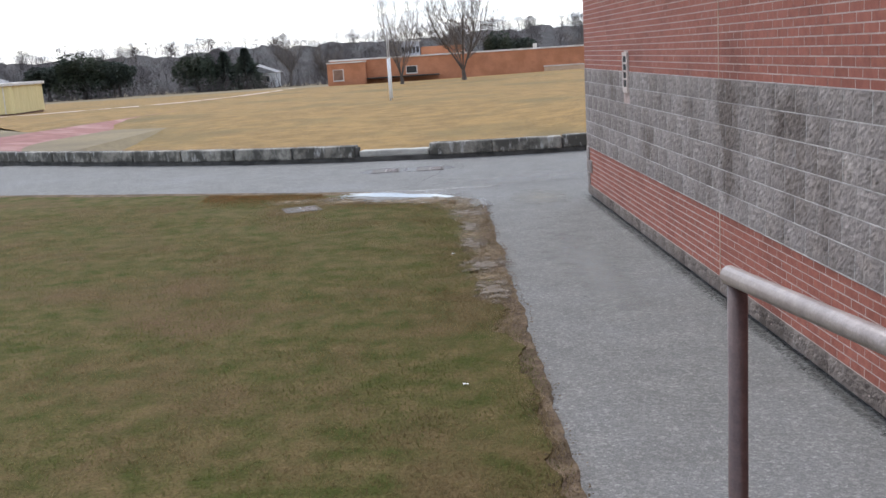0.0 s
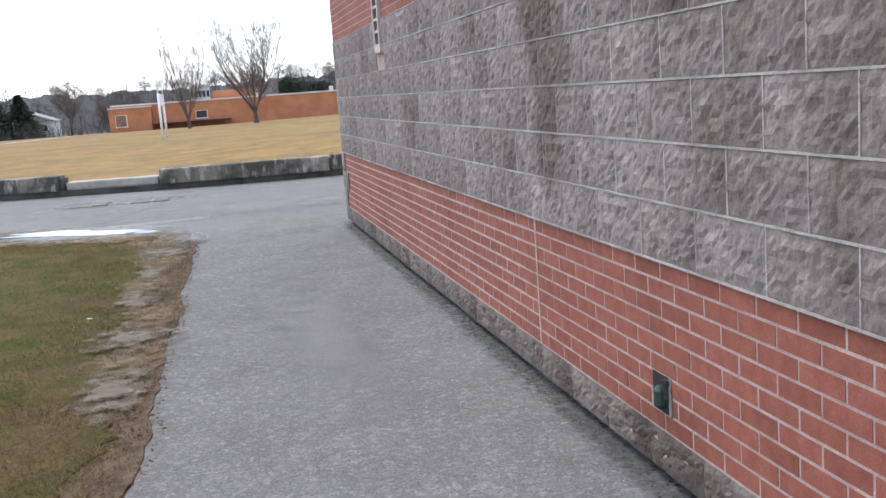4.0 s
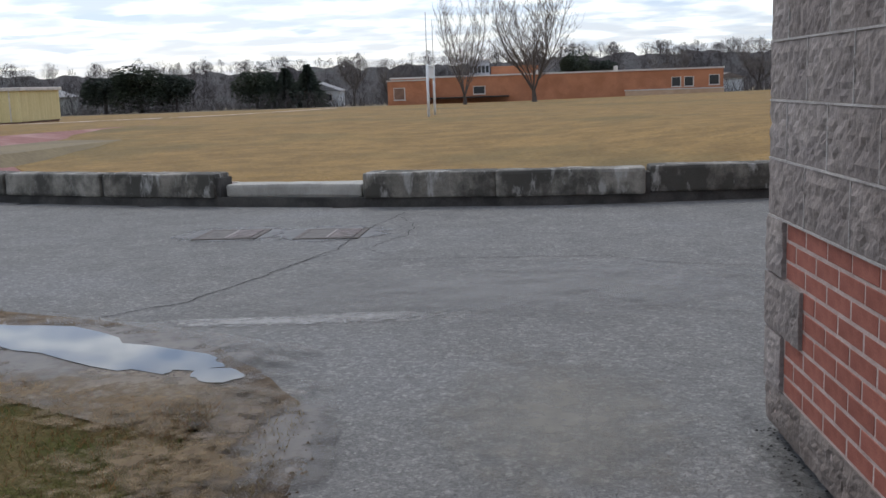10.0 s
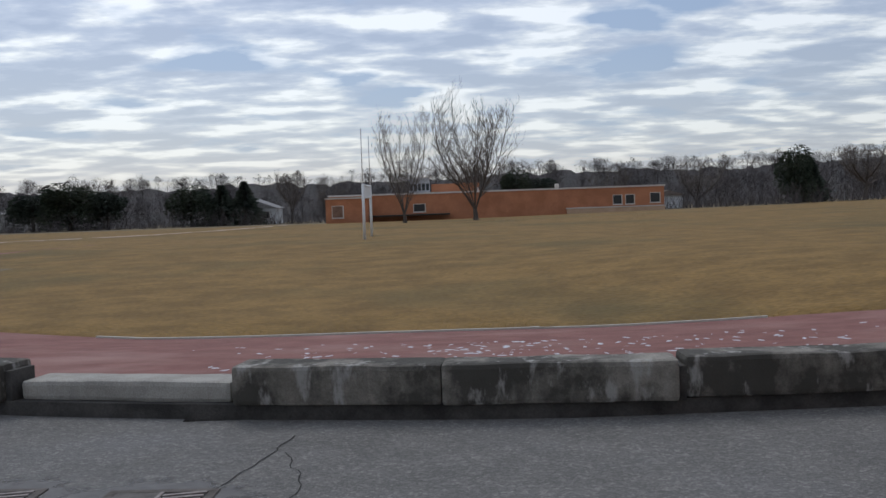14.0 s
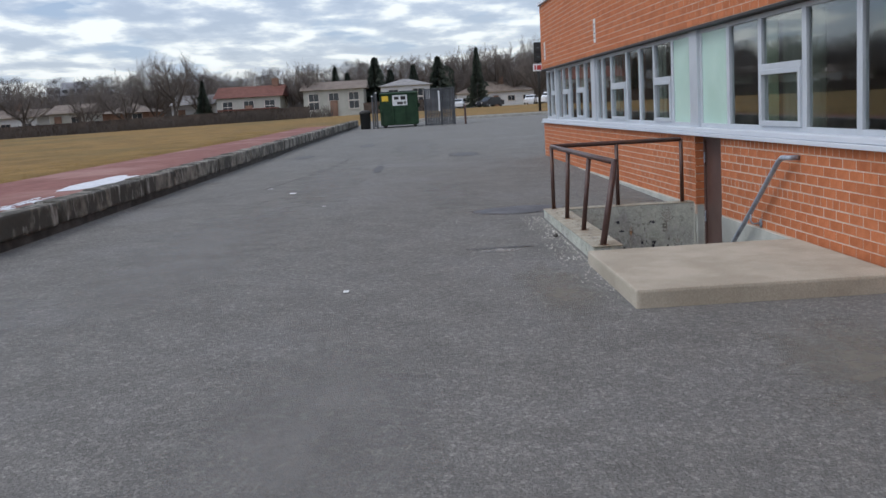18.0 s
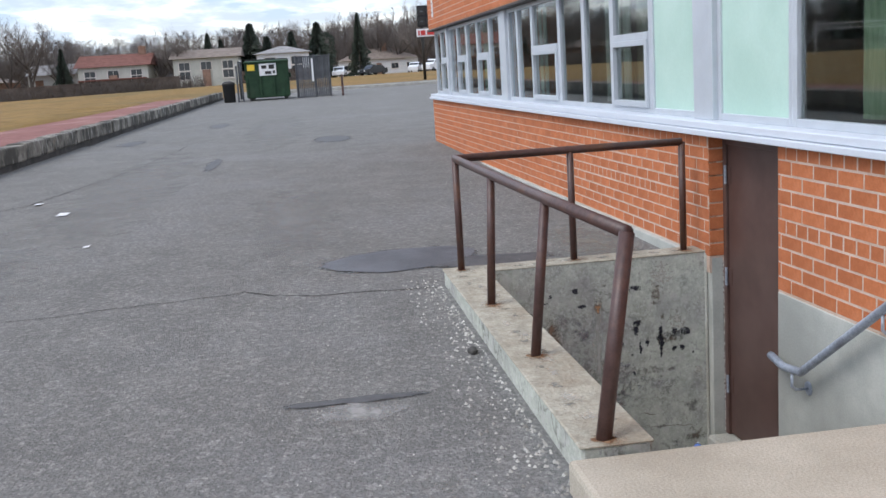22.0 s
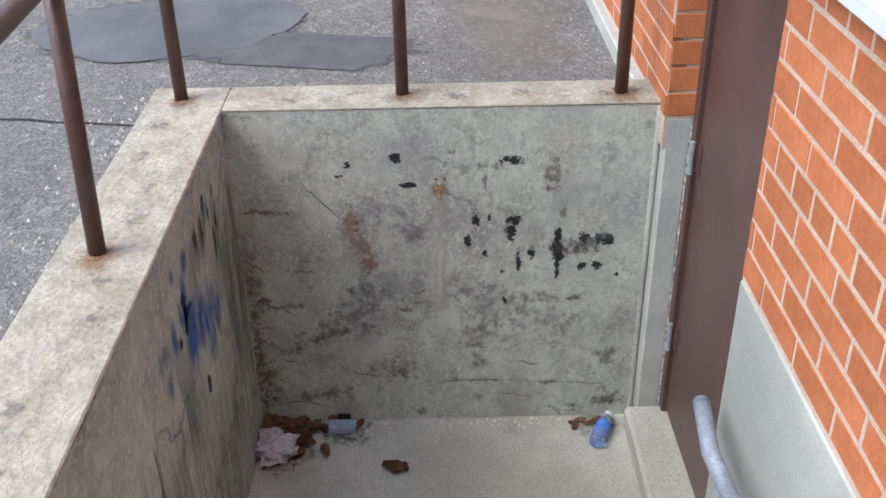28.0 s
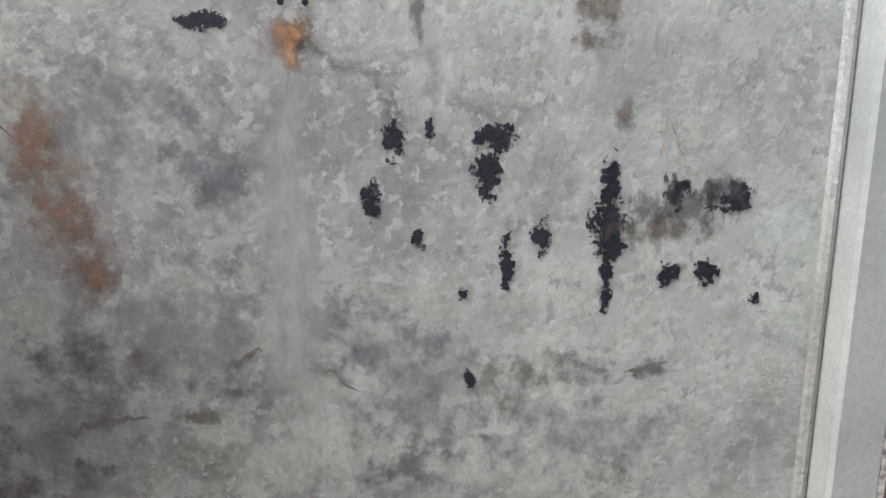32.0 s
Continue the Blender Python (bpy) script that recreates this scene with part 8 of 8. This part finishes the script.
far_window(cabin, 1, -48.20, 70, 0.4, 1.4, 0.8, cols=2)
for k in range(3):
    part("step", box(-40.90, -39.30, 69.9 - 0.3 * (k + 1), 69.9 - 0.3 * k, -1.0, -0.45 - 0.17 * k), M["fence_wood"], cabin)
for x in (-40.90, -39.30):
    part("handrail", tube([(x, 69.9, 0.45), (x, 69.0, 0.0), (x, 69.0, -0.9)], 0.03, 8), M["white_metal"], cabin)


def roof_mesh(x0, x1, y0, y1, z, h, hip, over=0.45):
    bm = bmesh.new()
    x0, x1, y0, y1 = x0 - over, x1 + over, y0 - over, y1 + over
    k = min((x1 - x0), (y1 - y0)) / 2 if hip else 0.0
    low = [bm.verts.new(p) for p in ((x0, y0, z), (x1, y0, z), (x1, y1, z), (x0, y1, z))]
    cx = (x0 + x1) / 2
    ra, rb = bm.verts.new((cx, y0 + k * 0.9, z + h)), bm.verts.new((cx, y1 - k * 0.9, z + h))
    for f_ in ((low[0], low[3], rb, ra), (low[1], low[2], rb, ra), (low[0], low[1], ra), (low[2], low[3], rb)):
        bm.faces.new(f_)
    bm.faces.new(low[::-1])
    r_ = bmesh.ops.extrude_face_region(bm, geom=[bm.faces[-1] if False else f_ for f_ in bm.faces if len(f_.verts) == 4 and abs(f_.normal.z) > 0.999])
    bmesh.ops.translate(bm, verts=[v_ for v_ in r_["geom"] if isinstance(v_, bmesh.types.BMVert)], vec=(0, 0, -0.18))
    return bm


def house(x, y0, y1, base, wall_top, roof_top, wall, roof, label, hip=False, deep=9.0, upper=True, chimney=None, lower=None, porch=False):
    hs = thing("house", (x, (y0 + y1) / 2, base), label, "house", "houses behind the field")
    part("wall", box(x, x + deep, y0, y1, base - 0.3, wall_top), wall, hs)
    if lower:
        part("lower_wall", box(x - 0.12, x, y0, y1, base - 0.3, base + (wall_top - base) * 0.48), lower, hs)
    part("roof", roof_mesh(x, x + deep, y0, y1, wall_top, roof_top - wall_top, hip), roof, hs)
    wd = y1 - y0
    n_ = max(2, int(wd / 2.6))
    levels = [(base + 0.9, base + 2.0)] + ([(wall_top - 1.55, wall_top - 0.45)] if upper else [])
    for li, (a, b) in enumerate(levels):
        for i in range(n_):
            if li == 0 and i == n_ // 2:
                d_ = part("door", box(x - 0.18, x - 0.05, y0 + wd * (i + 0.5) / n_ - 0.5, y0 + wd * (i + 0.5) / n_ + 0.5, base, base + 2.1), M["house_brown"], hs)
                part("door_handle", box(x - 0.24, x - 0.18, y0 + wd * (i + 0.5) / n_ + 0.3, y0 + wd * (i + 0.5) / n_ + 0.4, base + 0.95, base + 1.05), M["dark_metal"], d_)
            else:
                far_window(hs, 0, x - (0.12 if lower and li == 0 else 0.0), y0 + wd * (i + 0.5) / n_, a, b, min(0.75, wd / n_ * 0.3), cols=2)
    if chimney is not None:
        part("chimney", box(x + 3.8, x + 4.6, chimney - 0.45, chimney + 0.45, wall_top, roof_top + 0.9, 0.03), M["house_brown"], hs)
    if porch:
        part("eave_roof", box(x - 1.4, x, y0 + 0.2, y1 - 0.2, base + (wall_top - base) * 0.46, base + (wall_top - base) * 0.52, 0.03), roof, hs)
    return hs


house(140, 20, 28.6, 1.1, 4.3, 5.9, M["stucco"], M["roof_red"], "cream stucco house with a red shingle roof and red lean-to", chimney=21, lower=M["house_brown"], porch=True)
house(140, 8.6, 16.8, 1.1, 4.7, 5.9, M["stucco"], M["roof_brown"], "beige two-storey house with a grey-brown roof")
house(140, -0.5, 6.2, 1.1, 4.7, 5.7, M["siding"], M["roof_grey"], "white house with a grey hipped roof", hip=True, deep=8)
house(146, 30.5, 36.2, 1.1, 3.8, 5.2, M["siding"], M["roof_grey"], "white gabled house among bare trees", upper=False, deep=8)
house(146, 39.5, 46, 1.1, 3.2, 4.5, M["house_brown"], M["roof_brown"], "brown brick bungalow behind the fence", upper=False, hip=True)
house(146, 48.5, 53.5, 1.1, 3.6, 4.9, M["stucco"], M["roof_brown"], "tan house behind the fence", upper=False)
house(148, 56, 68, 0.6, 3.4, 4.6, M["siding"], M["roof_brown"], "long pale bungalow among bare trees", upper=False, chimney=60)
house(200, -22, -7, 1.1, 3.9, 6.1, M["siding"], M["roof_brown"], "white bungalow with a brown hipped roof across the road", hip=True, upper=False, deep=11, chimney=-16)
hs = house(104, 152, 160, -0.8, 1.9, 2.9, M["stucco"], M["roof_grey"], "white house at the edge of the woods", upper=False, deep=7.5)
for k in range(3):
    far_window(hs, 1, 105.4 + 2.2 * k, 152, 0.2, 1.2, 0.6, cols=2)
hs = house(-35, 170, 178, -2.0, 0.7, 2.4, M["siding"], M["roof_grey"], "grey-white house among the trees", upper=False, deep=8)
for k in range(3):
    far_window(hs, 1, -33.4 + 2.4 * k, 170, -1.0, 0.2, 0.6, cols=2)
hs = house(-86, 172, 180, -2.0, 1.2, 3.0, M["stucco"], M["roof_grey"], "pale house behind dark evergreens", upper=False, deep=9)
hs = house(36, 165, 171, -1.4, 0.6, 1.5, M["siding"], M["roof_brown"], "low white outbuilding at the edge of the woods", upper=False, deep=5)
tw = thing("tower_block", (472, 163, 0), "grey tower block far behind the houses", "tower block")
part("wall", box(462, 478, 149, 166, -2, 20.2), M["tower"], tw)
part("penthouse", box(467, 474, 153, 161, 20.2, 22.4), M["tower"], tw)
for lv in range(7):
    for k in range(5):
        w_ = part("window", box(461.8, 462.0, 150.2 + 3.3 * k, 152.4 + 3.3 * k, 2.0 + 2.6 * lv, 3.5 + 2.6 * lv), M["pane_dark"], tw)
# garden fence
fence = thing("garden_fence", (136.5, 40, 0.8), "dark weathered wooden fence along the back gardens", "fence")
y = -1.0
while y < 80:
    if not 7.5 < y < 15:
        b0 = gz(136.5, y)
        part("post", box(136.46, 136.6, y - 0.06, y + 0.06, b0 - 0.1, b0 + 1.65), M["fence_wood"], fence)
        part("panel", box(136.5, 136.54, y + 0.07, y + 2.33, b0 + 0.05, b0 + 1.5), M["fence_wood"], fence)
    y += 2.4

# ---- refuse corner at the end of the drive ----
DZ = gz(52, 3)
skip = thing("dumpster", (53, 2.7, DZ), "dark green steel dumpster with a white notice", "dumpster")
bm = bmesh.new()
prof = [(52.0, DZ + 0.12), (54.2, DZ + 0.12), (54.2, DZ + 1.75), (52.25, DZ + 1.75), (52.0, DZ + 1.70)]
a_ = [bm.verts.new((x, 1.75, z)) for x, z in prof]
b_ = [bm.verts.new((x, 3.65, z)) for x, z in prof]
for i in range(5):
    bm.faces.new((a_[i], a_[(i + 1) % 5], b_[(i + 1) % 5], b_[i]))
bm.faces.new(a_[::-1])
bm.faces.new(b_)
bmesh.ops.bevel(bm, geom=list(bm.edges), offset=0.03, segments=2, affect="EDGES")
body = part("body", bm, M["bin_green"], skip)
for y in (1.80, 2.42, 3.0, 3.60):
    part("rib", box(51.94, 52.0, y - 0.035, y + 0.035, DZ + 0.14, DZ + 1.04, 0.01), M["bin_green"], skip)
part("lip", box(51.93, 52.02, 1.72, 3.68, DZ + 1.64, DZ + 1.71, 0.012), M["bin_green"], skip)
for y in (1.76, 2.72):
    part("lid", box(52.6, 54.25, y, y + 0.92, DZ + 1.755, DZ + 1.80, 0.015), M["rubber"], skip, "black plastic lid")
for y in (1.66, 3.66):
    part("lift_pocket", box(52.5, 53.9, y, y + 0.09, DZ + 0.95, DZ + 1.15, 0.01), M["bin_green"], skip)
for x in (52.2, 53.9):
    for y in (1.95, 3.45):
        part("foot", box(x - 0.08, x + 0.08, y - 0.08, y + 0.08, DZ - 0.02, DZ + 0.12, 0.01), M["dark_metal"], skip)
notice = part("notice", box(51.975, 51.995, 2.28, 3.02, DZ + 1.08, DZ + 1.60, 0.004), M["white_metal"], skip, "white notice with dark unreadable bars")
for y0, y1, z0, z1 in ((2.36, 2.60, 1.36, 1.54), (2.70, 2.92, 1.38, 1.52), (2.50, 2.78, 1.14, 1.26), (2.34, 2.44, 1.16, 1.28)):
    part("bar", box(51.968, 51.975, y0, y1, DZ + z0, DZ + z1), M["dark_metal"], notice)
part("label_plate", box(51.975, 51.995, 3.22, 3.54, DZ + 1.32, DZ + 1.58), M["yellow"], skip, "small yellow label")
encl = thing("slatted_enclosure", (53, 0.6, DZ), "grey slatted chain-link enclosure beside the dumpster", "enclosure")
for y in (-0.05, 0.62, 1.42):
    part("post", tube([(52.0, y, DZ - 0.05), (52.0, y, DZ + 1.86)], 0.035, 10), M["mesh_grey"], encl)
for z in (0.06, 1.80):
    part("rail", tube([(52.0, -0.05, DZ + z), (52.0, 1.42, DZ + z)], 0.022, 8), M["mesh_grey"], encl)
    part("rail", tube([(52.0, -0.05, DZ + z), (54.6, -0.05, DZ + z)], 0.022, 8), M["mesh_grey"], encl)
slat = mesh_of(box(-0.006, 0.006, -0.032, 0.032, 0.0, 1.70), "slat")
for k in range(18):
    at_place("slat", slat, M["mesh_grey"], encl, (52.02, 0.0 + 0.08 * k, DZ + 0.08))
for k in range(14):
    ob = at_place("slat", slat, M["mesh_grey"], encl, (52.2 + 0.18 * k, -0.05, DZ + 0.08))
    ob.matrix_basis = Matrix.Translation((52.2 + 0.18 * k, -0.05, DZ + 0.08)) @ Matrix.Rotation(radians(90), 4, "Z")
part("pale_strip", box(51.98, 51.995, 0.66, 0.74, DZ + 0.7, DZ + 1.7), M["white_metal"], encl)
for y, h in ((3.82, 1.75), (4.02, 1.6)):
    p_ = thing("fence_post", (52.1, y, DZ), "thin pale steel post beside the dumpster", "post", "bin posts")
    part("pole", tube([(52.1, y, DZ - 0.05), (52.1, y, DZ + h)], 0.04, 10), M["mesh_grey"], p_)
    part("cap", lathe([(0.045, 0), (0.045, 0.03), (0.02, 0.05)], (52.1, y, DZ + h - 0.01), 10), M["white_metal"], p_)
gate = thing("gate_panel", (52.6, 3.95, DZ), "grey slatted gate panel standing open beside the dumpster", "gate")
for k in range(12):
    at_place("slat", slat, M["mesh_grey"], gate, (52.3 + 0.14 * k, 3.95, DZ + 0.08)).matrix_basis = Matrix.Translation((52.3 + 0.14 * k, 3.95, DZ + 0.08)) @ Matrix.Rotation(radians(90), 4, "Z")
drum = thing("refuse_bin", (52.2, 4.42, DZ), "dark round refuse bin on the asphalt", "bin")
part("body", lathe([(0.21, 0), (0.25, 0.02), (0.27, 0.75), (0.29, 0.76), (0.29, 0.80), (0.24, 0.80)], (52.2, 4.42, DZ), 20), M["rubber"], drum, smooth=True)
part("lid", lathe([(0.29, 0.80), (0.29, 0.84), (0.18, 0.92), (0.05, 0.94)], (52.2, 4.42, DZ), 20), M["dark_metal"], drum, smooth=True)
bol = thing("bollard", (51.6, -0.55, DZ), "thin dark steel bollard before the enclosure", "bollard")
part("pole", tube([(51.6, -0.55, DZ - 0.05), (51.6, -0.55, DZ + 0.9)], 0.05, 10), M["pipe"], bol)
part("cap", lathe([(0.055, 0), (0.05, 0.03), (0.02, 0.045)], (51.6, -0.55, DZ + 0.89), 10), M["pipe"], bol)

# scoreboard on its pole past the wing
sb = thing("scoreboard", (75, -7.5, gz(75, -7)), "black scoreboard over a white and red sign on a dark pole", "scoreboard")
part("pole", tube([(75.1, -7.25, 0.5), (75.1, -7.25, 5.6)], 0.10, 12), M["dark_metal"], sb, smooth=True)
part("panel", box(74.9, 75.05, -8.1, -6.95, 4.25, 5.66, 0.02), M["rubber"], sb, "black panel in four fields")
for y in (-8.0, -7.47):
    for z in (4.36, 5.02):
        fr_ = part("field", box(74.86, 74.9, y, y + 0.44, z, z + 0.54, 0.01), M["dark_metal"], sb)
        part("bar", box(74.85, 74.86, y + 0.12, y + 0.32, z + 0.2, z + 0.3), M["mesh_grey"], fr_)
sgn = part("sign", box(74.9, 75.02, -8.6, -6.85, 3.6, 4.13, 0.015), M["white_metal"], sb, "white sign with unreadable red bars")
for y0, y1 in ((-7.05, -6.95), (-7.45, -7.12), (-8.2, -7.55)):
    part("bar", box(74.885, 74.9, y0, y1, 3.70, 4.02), M["sign_red"], sgn)


# ---- parked cars across the verge ----
def car(x, y, turn, paint, label, tall=1.45, length=4.4):
    c = thing("car", (0, 0, 0), label, "car", "parked cars")
    c.matrix_basis = Matrix.Translation((x, y, gz(x, y))) @ Matrix.Rotation(radians(turn), 4, "Z")
    h, l = tall, length / 2

    def put(name, bm, material, parent=c):
        ob = new(name, mesh_of(bm, name))
        ob.data.materials.append(material)
        ob.parent = parent
        return tagged(ob)

    def profile(pts, w):
        bm = bmesh.new()
        aa, bb = [bm.verts.new((px_, -w, pz)) for px_, pz in pts], [bm.verts.new((px_, w, pz)) for px_, pz in pts]
        k = len(pts)
        for i in range(k):
            bm.faces.new((aa[i], aa[(i + 1) % k], bb[(i + 1) % k], bb[i]))
        bm.faces.new(aa[::-1])
        bm.faces.new(bb)
        bmesh.ops.bevel(bm, geom=list(bm.edges), offset=0.05, segments=2, affect="EDGES")
        return bm
    van = tall > 1.7
    put("body", profile([(-l, 0.28), (l, 0.28), (l, h * 0.55), (l * 0.55, h * 0.64), (-l, h * 0.66)], 0.86), paint)
    put("cabin", profile([(-l * (0.97 if van else 0.9), h * 0.6), (l * 0.55, h * 0.6), (l * 0.18, h), (-l * (0.94 if van else 0.55), h)], 0.76), paint)
    for s in (-1, 1):
        for a, b in ((-l * 0.62, -l * 0.15), (-l * 0.1, l * 0.25)):
            put("side_window", box(a, b, s * 0.775 - 0.012, s * 0.775 + 0.012, h * 0.68, h * 0.92), M["pane_dark"])
        put("headlight", box(l - 0.03, l + 0.03, s * 0.6 - 0.14, s * 0.6 + 0.14, h * 0.42, h * 0.50, 0.01), M["white_metal"])
        put("tail_light", box(-l - 0.03, -l + 0.03, s * 0.66 - 0.1, s * 0.66 + 0.1, h * 0.45, h * 0.6, 0.01), M["sign_red"])
        for xx in (-l * 0.62, l * 0.62):
            bm = lathe([(0.12, -0.1), (0.30, -0.1), (0.33, -0.06), (0.33, 0.06), (0.30, 0.1), (0.12, 0.1)], sides=18)
            bmesh.ops.rotate(bm, verts=bm.verts, cent=(0, 0, 0), matrix=Matrix.Rotation(radians(90), 3, "X"))
            bmesh.ops.translate(bm, verts=bm.verts, vec=(xx, s * 0.8, 0.33))
            w_ = put("wheel", bm, M["rubber"])
            bm = lathe([(0.05, 0), (0.19, 0), (0.19, 0.02), (0.05, 0.03)], sides=14)
            bmesh.ops.rotate(bm, verts=bm.verts, cent=(0, 0, 0), matrix=Matrix.Rotation(radians(-90 * s), 3, "X"))
            bmesh.ops.translate(bm, verts=bm.verts, vec=(xx, s * 0.895, 0.33))
            put("rim", bm, M["mesh_grey"], w_)
    bm = box(-0.01, 0.01, -0.66, 0.66, -0.2, 0.2)
    bm.transform(Matrix.Translation((l * 0.385, 0, h * 0.82)) @ Matrix.Rotation(radians(-43 if not van else -40), 4, "Y"))
    put("windscreen", bm, M["pane_dark"])
    return c


car(150, -4.7, 172, M["car_white"], "white hatchback parked facing the verge")
car(150, -9.4, 128, M["car_dark"], "dark low saloon parked across the verge", 1.4, 4.3)
car(172, -18.0, 165, M["car_white"], "white estate car parked before the woods", 1.6, 4.7)
car(170, -20.9, 140, M["car_white"], "white van parked before the woods", 1.9, 4.9)
